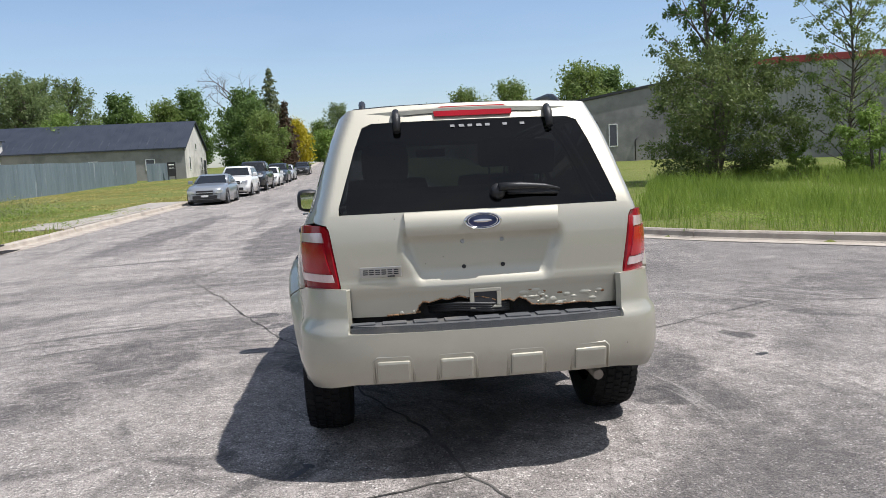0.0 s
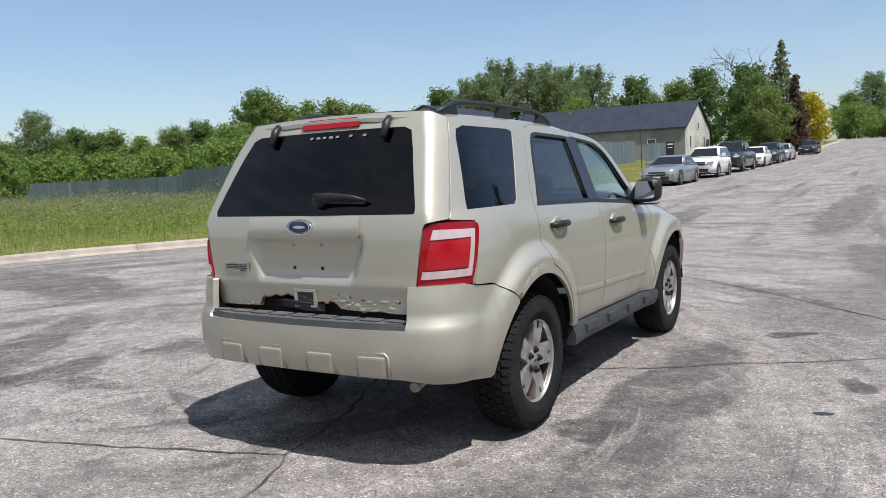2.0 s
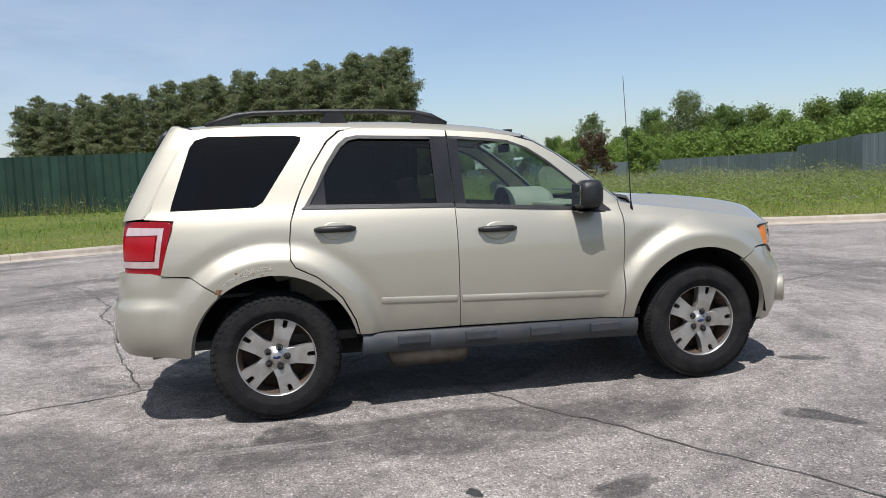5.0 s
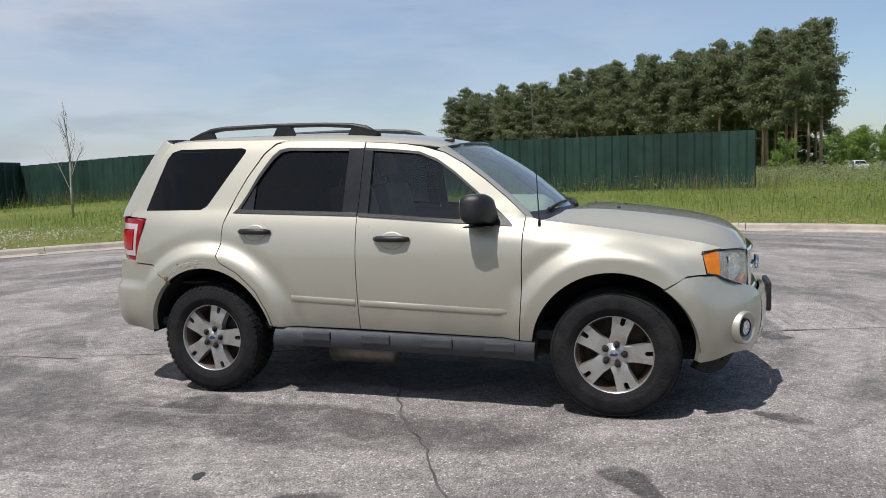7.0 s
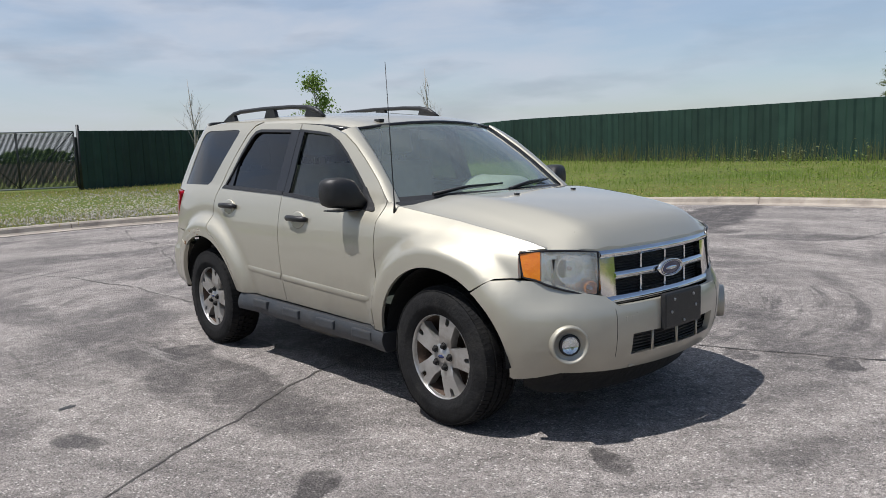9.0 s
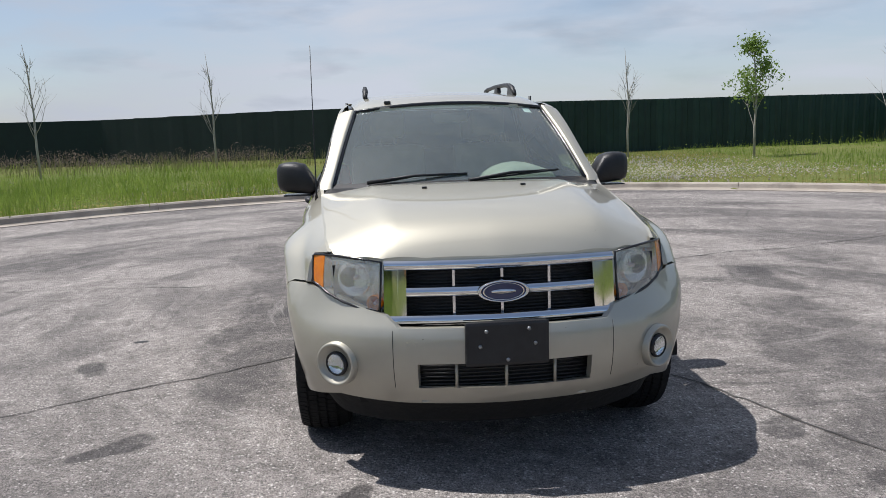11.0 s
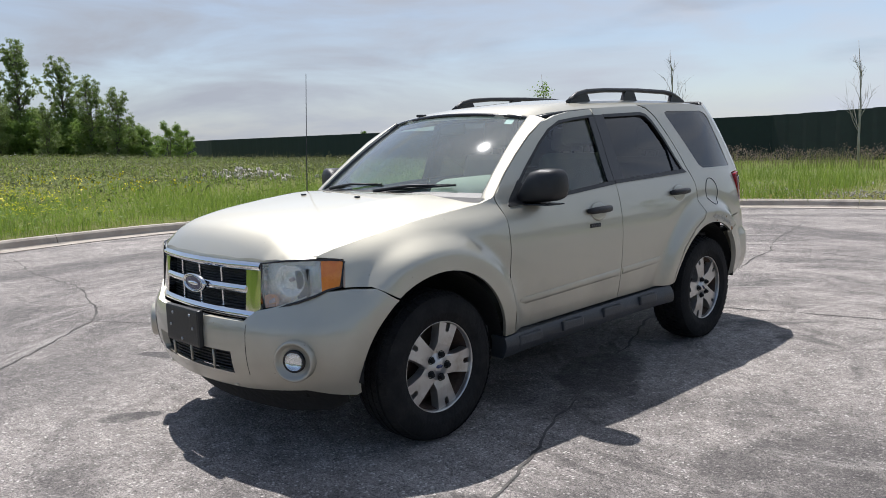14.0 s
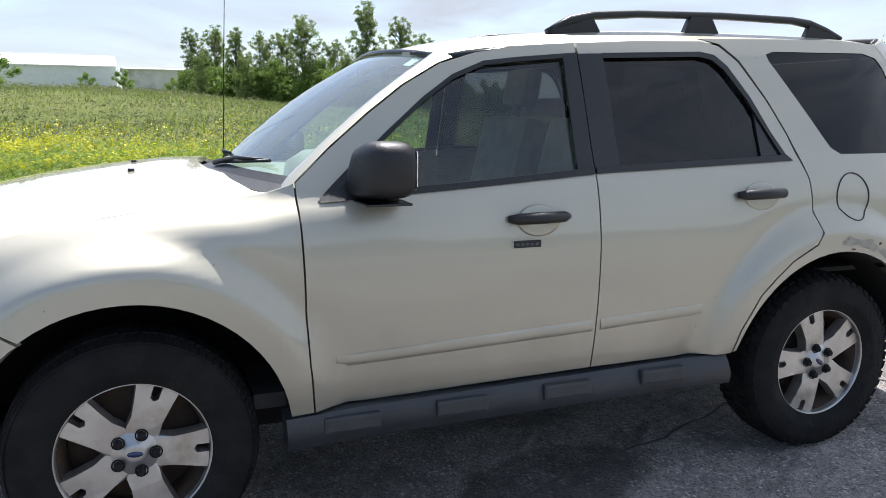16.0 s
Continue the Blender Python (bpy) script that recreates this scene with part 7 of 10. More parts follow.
    for x, z in ((0.11, 0.595), (-0.11, 0.600), (0.0, 0.538), (0.085, 0.655), (-0.085, 0.66)):
        bm = bmesh.new()
        lathe(bm, [(0.008, 0), (0.008, 0.004), (0, 0.006)], 8, Matrix.Translation((x, 2.182, z)) @ Euler((radians(-90), 0, 0)).to_matrix().to_4x4())
        part("bolt", bm, m_galv, pb)
    # unreadable raised lettering on the bumper as a plain bar
    bm = bmesh.new()
    for k in range(6):
        x = 0.385 - 0.036 * k
        y = 2.165 - 0.28 * x * x
        box(bm, x - 0.014, x + 0.014, y - 0.012, y - 0.002, 0.590, 0.597)
        box(bm, x - 0.014, x + 0.014, y - 0.012, y - 0.002, 0.606, 0.612)
    part("raised_mark", bm, m_paint, fb)

    R = REAR
    top = [(0, 0.682), (R.sx(0.628), 0.682), (R.sx(0.632), 0.72), (R.sx(0.640), 0.876), (R.sx(0.74), 0.880), (R.sy(-1.97), 0.876), (R.sy(-1.89), 0.856), (R.sy(-1.75), 0.842), (R.sy(-1.602), 0.748)]
    edge = [(R.sy(y), z) for y, z in arc(-AX, 130, 176, 10)]
    bottom = [(R.sy(-1.80), 0.395), (R.sy(-1.95), 0.412), (R.sx(0.74), 0.430), (R.sx(0.60), 0.452), (R.sx(0.3), 0.456), (0, 0.456)]
    rb = part("rear_bumper", panel([mirror_poly([*top, *edge, *bottom])], rear_map, 0.05, 0.028, to_centre(-1.2), 0.03), m_paint, suv)
    for x in (-0.435, -0.155, 0.160, 0.455):
        p, _ = REAR.at(REAR.sx(abs(x)))
        bm = bmesh.new()
        box(bm, -0.075, 0.075, -0.010, 0.03, -0.052, 0.045, 0.012)
        ob = part("bumper_pad", bm, m_paint, rb)
        ob.matrix_basis = pose(x, p.y + 0.004, 0.515, 7, 0, 10 * x)
        bm = bmesh.new()
        tube(bm, [(-0.088, 0.0, -0.055), (-0.088, 0.0, 0.045), (-0.07, 0.0, 0.062), (0.07, 0.0, 0.062), (0.088, 0, 0.045), (0.088, 0, -0.055)], 0.007, 6)
        o2 = part("pad_surround", bm, m_paint, rb)
        o2.matrix_basis = pose(x, p.y + 0.010, 0.515, 4, 0, 10 * x)
    # ribbed step pad on top
    bm = bmesh.new()
    pad = [(0, -2.236), (0.3, -2.226), (0.5, -2.204), (0.615, -2.178), (0.612, -2.09), (0, -2.11)]
    prism(bm, mirror_poly(pad), 0.680, 0.714, bevel=0.008)
    bmesh.ops.recalc_face_normals(bm, faces=bm.faces[:])
    sp = part("step_pad", bm, m_clad, rb, "scuffed grey plastic step pad")
    for k in range(9):
        x = -0.56 + 0.14 * k
        part("pad_rib", boxm(x - 0.055, x + 0.055, -2.195 + 0.08 * x * x, -2.125, 0.714, 0.722, 0.004), m_clad, sp)


bumpers()

HATCH = [(0.70, -2.118), (0.80, -2.124), (0.90, -2.130), (1.09, -2.128), (1.20, -2.108), (1.30, -2.062), (1.45, -1.985), (1.62, -1.888), (1.70, -1.838)]
HATCH_W = [(0.70, 0.78), (1.17, 0.766), (1.21, 0.754), (1.30, 0.730), (1.42, 0.699), (1.55, 0.661), (1.63, 0.629), (1.66, 0.616), (1.70, 0.598)]


def hatch_map(x, z, off=0.0, dish=True):
    y = smooth_table(z, HATCH)
    u = abs(x) / lerp_table(z, HATCH_W)
    y += 0.028 * u * u + 0.115 * max(0.0, (u - 0.92) / 0.08) ** 2
    if dish:
        w = 0.27 + 0.06 * sstep(0.88, 1.08, z)
        inside = (1 - sstep(w, w + 0.045, abs(x))) * sstep(0.865, 0.925, z) * (1 - sstep(1.085, 1.10, z))
        y += 0.034 * inside
        y -= 0.010 * sstep(0.845, 0.862, z) * (1 - sstep(0.862, 0.90, z))
    return Vector((x, y - off, z))


def tailgate():
    inn = lambda p: (0, 1, 0)
    half_r = [(0.64, 1.205), (0.754, 1.205), (0.761, 1.176), (0.70, 1.162), (0.688, 1.14), (0.648, 0.875), (0.632, 0.800), (0.617, 0.742)]
    low_edge = [(0.50, 0.742), (0.45, 0.748), (0.36, 0.744), (0.26, 0.748), (0.215, 0.752), (0.19, 0.775), (0.155, 0.790), (0.13, 0.772), (0.11, 0.783), (0.06, 0.778),
                (0.03, 0.790), (-0.03, 0.806), (-0.08, 0.800), (-0.12, 0.812), (-0.17, 0.798), (-0.20, 0.806), (-0.255, 0.790), (-0.285, 0.796), (-0.305, 0.775), (-0.318, 0.745), (-0.45, 0.740)]
    half_l = [(-x, z) for x, z in half_r[::-1]]
    low = [*half_r, *low_edge, *half_l]
    up_out = [(0.754, 1.205), (0.730, 1.30), (0.699, 1.42), (0.661, 1.55), (0.629, 1.63), (0.616, 1.66), (0.575, 1.688), (0.3, 1.700), (0, 1.704)]
    up_in = [(0, 1.622), (0.3, 1.621), (0.47, 1.618), (0.515, 1.600), (0.555, 1.50), (0.60, 1.36), (0.640, 1.235), (0.64, 1.205)]
    upper = [*up_out, *[(-x, z) for x, z in up_out[::-1][1:]], *[(-x, z) for x, z in up_in[::-1]], *up_in[1:]]
    upper_r = [*up_out, *up_in]
    upper_l = [(-x, z) for x, z in upper_r[::-1]]
    gate = part("tailgate", panel([low, upper_r, upper_l], hatch_map, 0.014, 0.030, inn, 0.02), m_paint, suv, "beige tailgate rusted through along its lower edge")
    for sd in (1, -1):
        seam = [Vector((sd * (x - 0.015), hatch_map(x, z, 0, False).y + 0.004, z)) for x, z in up_out[:6]]
        seam += [hatch_map(sd * x, z, -0.024, False) for x, z in ((0.545, 1.682), (0.40, 1.690), (0.2, 1.694), (0.0, 1.696))]
        part("gate_seal", tubem(seam, 0.013, 8), m_black, gate, "black rubber seal round the tailgate")
    gl = [(0.0, 1.612), (0.3, 1.611), (0.462, 1.608), (0.508, 1.592), (0.548, 1.50), (0.594, 1.36), (0.636, 1.235), (0.622, 1.212), (0.0, 1.208)]
    gp = [*gl, *[(-x, z) for x, z in gl[::-1] if x > 0]]
    part("rear_window", panel([[(x * 1.012, z + (0.006 if z > 1.4 else -0.006)) for x, z in gp]], lambda x, z: hatch_map(x, z, -0.004, False), 0.1, 0.08, inn, 0.004), g_tint, gate, "dark rear window")
    # handle bar across the top of the plate recess
    bar = [(-0.345, 1.098), (0.345, 1.098), (0.352, 1.202), (-0.352, 1.202)]
    part("handle_bar", panel([bar], lambda x, z: hatch_map(x, z, 0.010 + 0.014 * (1 - sstep(1.10, 1.13, z)) * 0 + 0.012 * math.sin(math.pi * max(0, min(1, (z - 1.09) / 0.12))), False), 0.05, 0.015, inn, 0.03), m_paint, gate)
    badge(gate, (0.0, hatch_map(0, 1.155, 0.026, False).y, 1.153), 0.086, 0.038, -1)
    # model badge, lettering as plain bars
    bm = bmesh.new()
    box(bm, -0.093, 0.093, -0.006, 0.0, -0.024, 0.024, 0.003)
    mb = part("model_badge", bm, m_alloy, gate, "silver badge with dark bars")
    mb.matrix_basis = pose(-0.468, hatch_map(-0.468, 0.94).y - 0.001, 0.945, 2, 0, -5)
    bm = bmesh.new()
    for k in range(6):
        x = -0.068 + 0.0275 * k
        for z in (-0.008, 0.001, 0.010):
            box(bm, x - 0.011, x + 0.010, -0.0095, -0.0062, z - 0.0022, z + 0.0022)
    box(bm, 0.03, 0.062, -0.0095, -0.0062, -0.022, -0.016)
    part("badge_bars", bm, m_trim_dark, mb)
    # holes of the missing number plate
    for x, z in ((-0.09, 1.060), (0.092, 1.060), (-0.088, 0.945), (0.092, 0.945)):
        bm = bmesh.new()
        lathe(bm, [(0.010, -0.002), (0.010, 0.003), (0.004, 0.004), (0, 0.001)], 8, Matrix.Translation((x, hatch_map(x, z).y, z)) @ Euler((radians(90), 0, 0)).to_matrix().to_4x4())
        part("plate_hole", bm, m_black if z < 1 else m_galv, gate)
    # latch pocket
    bm = bmesh.new()
    y0 = hatch_map(0, 0.80).y - 0.004
    for a in ((-0.072, 0.072, 0.828, 0.845), (-0.072, 0.072, 0.752, 0.764), (-0.072, -0.052, 0.764, 0.828), (0.052, 0.072, 0.764, 0.828)):
        box(bm, a[0], a[1], y0 - 0.006, y0 + 0.006, a[2], a[3], 0.003)
    lp = part("latch_pocket", bm, m_paint, gate)
    part("pocket_back", boxm(-0.054, 0.054, y0 - 0.001, y0 + 0.001, 0.762, 0.830), m_trim_dark, lp)
    # rust round the hole and loose wiring inside it
    bm = bmesh.new()
    g = random.Random(12)
    for k in range(len(low_edge) - 1):
        (x0, z0), (x1, z1) = low_edge[k], low_edge[k + 1]
        for q in range(5):
            t = q / 5
            x, z = x0 + (x1 - x0) * t, z0 + (z1 - z0) * t
            p = hatch_map(x, z + 0.003, 0.003)
            tube(bm, [p, hatch_map(x + (x1 - x0) / 5, z + (z1 - z0) / 5 + 0.003, 0.003)], g.uniform(0.0015, 0.0045), 5)
    part("rust_edge", bm, m_rust, gate, "orange flaking rust along the torn edge")
    for cx, cz, n, rusty in ((0.27, 0.790, 12, 2), (0.37, 0.775, 8, 1), (0.20, 0.80, 5, 1), (0.49, 0.785, 7, 1), (-0.34, 0.752, 3, 1)):
        for k in range(n):
            x, z = cx + g.gauss(0, 0.035), max(0.752, cz + g.gauss(0, 0.018))
            r = g.uniform(0.006, 0.017) if k >= rusty else g.uniform(0.004, 0.008)
            bm = bmesh.new()
            m = Matrix.Translation(hatch_map(x, z, 0.001)) @ Euler((radians(90), 0, g.uniform(-0.3, 0.3))).to_matrix().to_4x4() @ Matrix.Diagonal((g.uniform(0.8, 2.2), g.uniform(0.5, 1.0), 1, 1))
            lathe(bm, [(r, -0.001), (r * 0.8, 0.0004), (r * 0.45, 0.0016), (0, 0.0020)], 12, m)
            part("blister", bm, m_paint if k >= rusty else m_rust, gate)
    bm = bmesh.new()
    for k in range(4):
        z = 0.742 + 0.010 * k
        tube(bm, [(-0.28, -2.06, z), (-0.12, -2.12 - 0.004 * k, z + 0.01), (0.02, -2.13, z - 0.002), (0.11, -2.11, z - 0.004)], 0.008, 6)
    part("loose_wiring", bm, m_black, gate, "black loose wiring in the rust hole")
    part("inner_skin", boxm(-0.60, 0.60, -2.075, -2.06, 0.70, 1.16), m_dark, gate)
    # high brake lamp
    lamp_outline = [(-0.185, 1.640), (0.185, 1.640), (0.190, 1.672), (0.150, 1.688), (-0.150, 1.688), (-0.190, 1.672)]
    part("high_brake_lamp", panel([[(x + 0.015, z) for x, z in lamp_outline]], lambda x, z: hatch_map(x, z, 0.012, False), 0.06, 0.02, inn, 0.02), m_red, gate, "red high brake lamp")
    # glass hinges
    for x in (-0.352, 0.376):
        bm = bmesh.new()
        tube(bm, [hatch_map(x, 1.672, 0.014, False), hatch_map(x, 1.64, 0.024, False), hatch_map(x, 1.572, 0.018, False)], [0.016, 0.022, 0.017], 8)
        part("glass_hinge", bm, m_black, gate, "black glass hinge")
    # rear wiper
    bm = bmesh.new()
    p0 = hatch_map(0.085, 1.285, 0.03, False)
    lathe(bm, [(0.035, -0.03), (0.034, 0.0), (0.022, 0.014), (0, 0.016)], 14, Matrix.Translation(p0) @ Euler((radians(62), 0, 0)).to_matrix().to_4x4())
    wp = part("rear_wiper", bm, m_black, gate, "black rear wiper")
    part("wiper_arm", tubem([p0 + Vector((0, -0.014, 0.012)), hatch_map(0.18, 1.300, 0.052, False), hatch_map(0.30, 1.292, 0.040, False), hatch_map(0.372, 1.276, 0.022, False)], [0.02, 0.017, 0.011, 0.006], 8), m_black, wp)
    part("wiper_blade", tubem([hatch_map(0.13, 1.268, 0.012, False), hatch_map(0.365, 1.262, 0.012, False)], 0.007, 6), m_black, wp)
    # faded sticker along the glass top as a pale broken bar
    for k in range(9):
        x = -0.10 + 0.042 * k
        a, b = hatch_map(x, 1.586, 0.001, False), hatch_map(x + 0.022 + 0.006 * (k % 2), 1.586, 0.001, False)
        c, d = hatch_map(x + 0.022, 1.598, 0.001, False), hatch_map(x, 1.598, 0.001, False)
        if k not in (5, 7):
            bm = bmesh.new()
            bm.faces.new([bm.verts.new(v) for v in (a, b, c, d)])
            part("sticker_trace", bm, m_trace, gate, "faded trace of window lettering")


def badge(parent, at, rx, rz, face, tilt=0):
    """A chrome-rimmed blue oval."""
    m = Matrix.Translation(at) @ Euler((radians(-90 * face) + radians(tilt), 0, 0)).to_matrix().to_4x4() @ Matrix.Diagonal((rx, rz, 1, 1))
    bm = bmesh.new()
    lathe(bm, [(1.0, -0.012), (1.0, 0.004), (0.93, 0.008), (0.86, 0.004), (0.86, -0.002)], 40, m)
    b = part("badge", bm, m_chrome, parent, "chrome-rimmed blue oval badge")
    bm = bmesh.new()
    lathe(bm, [(0.87, 0.0), (0.5, 0.003), (0, 0.004)], 40, m)
    part("enamel", bm, m_blue, b)
    bm = bmesh.new()
    lathe(bm, [(0.80, 0.0035), (0.80, 0.005), (0.75, 0.005), (0.75, 0.0035)], 40, m)
    part("inner_ring", bm, m_chrome, b)
    bm = bmesh.new()
    lathe(bm, [(0.16, 0.0045), (0.15, 0.0065), (0, 0.007)], 20, m @ Matrix.Diagonal((3.0, 1.3, 1, 1)))
    part("badge_mark", bm, m_chrome, b)


tailgate()

TAIL = Plan([(0.0, -2.13), (0.50, -2.125), (0.655, -2.105), (0.72, -2.065), (0.785, -1.975), (0.822, -1.88), (0.832, -1.80)])


def tail_map(side):
    def f(s, z, off=0.0):
        p, nn = TAIL.at(s)
        out = nn if nn.x > 0 else -nn
        q = p + out * (0.006 + 0.012 * math.sin(math.pi * (z - 0.86) / 0.31) + off - 0.03 * (z - 0.87))
        return Vector((side * q.x, q.y, z))
    return f


def tail_lamps():
    T = TAIL
    for side in (1, -1):
        f = tail_map(side)
        inn = lambda p: tuple((Vector((0, -1.5, p.z)) - Vector(p)).normalized())
        outline = rounded([(T.sx(0.655), 0.872), (T.sy(-1.895), 0.868), (T.sy(-1.822), 1.148), (T.sy(-1.90), 1.160), (T.sx(0.715), 1.162), (T.sx(0.692), 1.135)], [0.015, 0.015, 0.03, 0.01, 0.03, 0.01])
        lamp = part("tail_lamp", panel([outline], f, 0.03, 0.03, inn, 0.03), m_red, suv, "red and clear tail lamp")
        # clear C-shaped band round a red middle
        s0, s1 = T.sx(0.70), T.sy(-1.875)
        for poly in ([(T.sx(0.710), 1.086), (T.sx(0.722), 1.132), (s1 + 0.010, 1.124), (s1 + 0.002, 1.088)],
                     [(T.sx(0.674), 0.908), (T.sx(0.680), 0.944), (s1 - 0.024, 0.942), (s1 - 0.030, 0.907)],
                     [(s1 - 0.050, 0.942), (s1 - 0.022, 1.092), (s1 + 0.004, 1.092), (s1 - 0.024, 0.942)]):
            part("clear_band", panel([poly], lambda a, z: f(a, z, 0.004), 0.03, 0.02, inn, 0.006), m_silver_lens, lamp, "clear ribbed lens band")
        part("brake_lens", panel([[(T.sx(0.684), 0.950), (T.sx(0.710), 1.078), (s1 - 0.034, 1.082), (s1 - 0.058, 0.950)]], lambda a, z: f(a, z, 0.005), 0.03, 0.02, inn, 0.006), m_red_dark, lamp)


tail_lamps()

ROOF = [(-1.88, 1.678), (-1.80, 1.700), (-1.6, 1.716), (-1.0, 1.718), (-0.4, 1.702), (0.0, 1.666), (0.15, 1.642), (0.30, 1.606), (0.36, 1.588)]
HOOD = [(0.84, 1.150), (0.95, 1.164), (1.05, 1.170), (1.2, 1.168), (1.64, 1.118), (1.85, 1.077), (1.95, 1.040), (2.01, 0.985), (2.05, 0.918)]


HOOD_FRONT = [(0.0, 2.042), (0.30, 2.030), (0.48, 2.005), (0.60, 1.955), (0.685, 1.885), (0.76, 1.80)]


def roof_map(x, y):
    z = smooth_table(y, ROOF) - 0.10 * x * x - 0.05 * max(0.0, (abs(x) - 0.50) / 0.12) ** 2
    return Vector((x, y, z))


def hood_map(x, y):
    xe = lerp_table(y, HOOD_X)
    u = min(1.0, abs(x) / xe)
    lag = 2.042 - smooth_table(abs(x), HOOD_FRONT)
    zc, ze = smooth_table(y + lag * sstep(1.3, 1.9, y), HOOD), lerp_table(y, HOOD_Z) - 0.003
    k = 0.14 * u * u + 0.24 * sstep(0.64, 0.76, u) + 0.62 * sstep(0.72, 1.02, u)
    return Vector((x, y, zc - max(0.0, zc - ze) * k))


def tops():
    down = lambda p: (0, 0, -1)
    half = [(0, 0.352), (0.2, 0.345), (0.4, 0.318), (0.55, 0.272), (0.575, 0.24), (0.592, 0.0), (0.606, -0.4), (0.608, -1.0), (0.604, -1.5), (0.575, -1.83), (0.3, -1.868), (0, -1.872)]
    part("roof", panel([mirror_poly(half)], roof_map, 0.06, 0.08, down, 0.02), m_paint, suv)
    for s in (1, -1):
        edge = [(0.578, 0.25), (0.594, 0.0), (0.609, -0.4), (0.611, -1.0), (0.607, -1.5), (0.585, -1.80)]
        bm = bmesh.new()
        tube(bm, [roof_map(s * x, y) + Vector((s * 0.010, 0, -0.012)) for x, y in edge], 0.014, 6)
        part("roof_seam", bm, m_gloss_black, suv)
    half = [(0, 1.045), (0.3, 1.03), (0.55, 0.98), (0.70, 0.925), (0.762, 0.885), (0.755, 1.0), (0.735, 1.34), (0.712, 1.72), (0.685, 1.885), (0.60, 1.955), (0.48, 2.005), (0.30, 2.030), (0, 2.042)]
    part("bonnet", panel([mirror_poly(half)], hood_map, 0.045, 0.05, down, 0.02), m_paint, suv)
    for x in (-0.25, 0.242):
        bm = bmesh.new()
        p = hood_map(x, 1.287)
        box(bm, x - 0.012, x + 0.012, 1.275, 1.297, p.z - 0.002, p.z + 0.009, 0.003)
        part("washer_jet", bm, m_black, suv, "black washer jet")
    # black cowl under the windscreen
    bm = bmesh.new()
    rows = []
    for k in range(17):
        u = -1 + k / 8
        rows.append([bm.verts.new(v) for v in ((0.755 * u, 1.055 - 0.165 * u * u, 1.140 - 0.02 * u * u), (0.735 * u, 0.99 - 0.17 * u * u, 1.152 - 0.012 * u * u), (0.71 * u, 0.955 - 0.17 * u * u, 1.172 - 0.01 * u * u))])
    for a, b in zip(rows, rows[1:]):
        for i in (0, 1):
            bm.faces.new((a[i], b[i], b[i + 1], a[i + 1]))
    part("cowl", bm, m_black, suv, "black plastic cowl")
    # windscreen
    bm = bmesh.new()

    def ws(u, t):
        b = Vector((0.705 * u, 0.965 - 0.165 * u * u, 1.158 - 0.008 * u * u))
        c = Vector((0.572 * u, 0.345 - 0.085 * u * u, 1.596 - 0.036 * u * u))
        return b.lerp(c, t) + Vector((0, 0.016, 0.028)) * math.sin(math.pi * t) * (1 - 0.5 * u * u)
    grid = [[bm.verts.new(ws(-1 + i / 10, j / 8)) for i in range(21)] for j in range(9)]
    for j in range(8):
        for i in range(20):
            f = bm.faces.new((grid[j][i], grid[j + 1][i], grid[j + 1][i + 1], grid[j][i + 1]))
            f.smooth = True
    wsc = part("windscreen", bm, g_front, suv, "clear windscreen")
    bm = bmesh.new()
    tube(bm, [ws(-1, t / 8) + Vector((0, 0.002, 0.002)) for t in range(9)] + [ws(-1 + i / 10, 1) + Vector((0, 0.002, 0.003)) for i in range(1, 21)] + [ws(1, 1 - t / 8) + Vector((0, 0.002, 0.002)) for t in range(1, 9)], 0.012, 6)
    part("windscreen_seal", bm, m_gloss_black, wsc)
    a, b, c, d = [ws(u, t) + Vector((0, -0.004, -0.004)) for u, t in ((-0.86, 0.90), (-0.78, 0.90), (-0.78, 0.98), (-0.86, 0.98))]
    bm = bmesh.new()
    bm.faces.new([bm.verts.new(v) for v in (a, b, c, d)])
    part("sticker", bm, m_white, wsc, "small white corner sticker")
    # A-pillars between windscreen and door frames
    door_line = [(0.835, 1.128), (0.805, 1.152), (0.685, 1.260), (0.555, 1.366), (0.425, 1.461), (0.295, 1.534), (0.24, 1.553)]
    for s in (1, -1):
        bm = bmesh.new()
        rows = []
        for k, (y, z) in enumerate(door_line):
            t = max(0.0, (k - 1) / (len(door_line) - 2))
            w = ws(s * 1.0, min(1.0, t)) + (Vector((0, 0.02, -0.03)) if k == 0 else Vector())
            dpt = Vector((s * side_x(y, z), y, z))
            arc = [w.lerp(dpt, u) + Vector((0, 0.58, 0.81)) * 0.022 * (1 - u ** 2.4) for u in (0.06, 0.22, 0.42, 0.62, 0.80, 1.0)]
            rows.append([bm.verts.new(v) for v in [w + Vector((s * 0.004, 0.002, 0.0))] + arc])
        for a, b in zip(rows, rows[1:]):
            for i in range(len(a) - 1):
                f = bm.faces.new((a[i], a[i + 1], b[i + 1], b[i]) if s > 0 else (a[i + 1], a[i], b[i], b[i + 1]))
                f.smooth = True
        part("windscreen_pillar", bm, m_paint, suv)
    # wipers at rest
    for x0, x1, u0 in ((0.52, 0.02, 0), (-0.02, -0.50, 0)):
        base = Vector((x0, 0.985 - 0.33 * x0 * x0, 1.170))
        tip = Vector((x1, 0.925 - 0.33 * x1 * x1, 1.205))
        w = part("wiper", tubem([base, base.lerp(tip, 0.5) + Vector((0, 0.015, 0.014)), tip], [0.012, 0.008, 0.005], 6), m_black, suv, "black windscreen wiper")
        part("wiper_blade", tubem([base + Vector((-0.05, -0.015, 0.004)), tip + Vector((-0.04, 0, 0.0))], 0.006, 5), m_black, w)
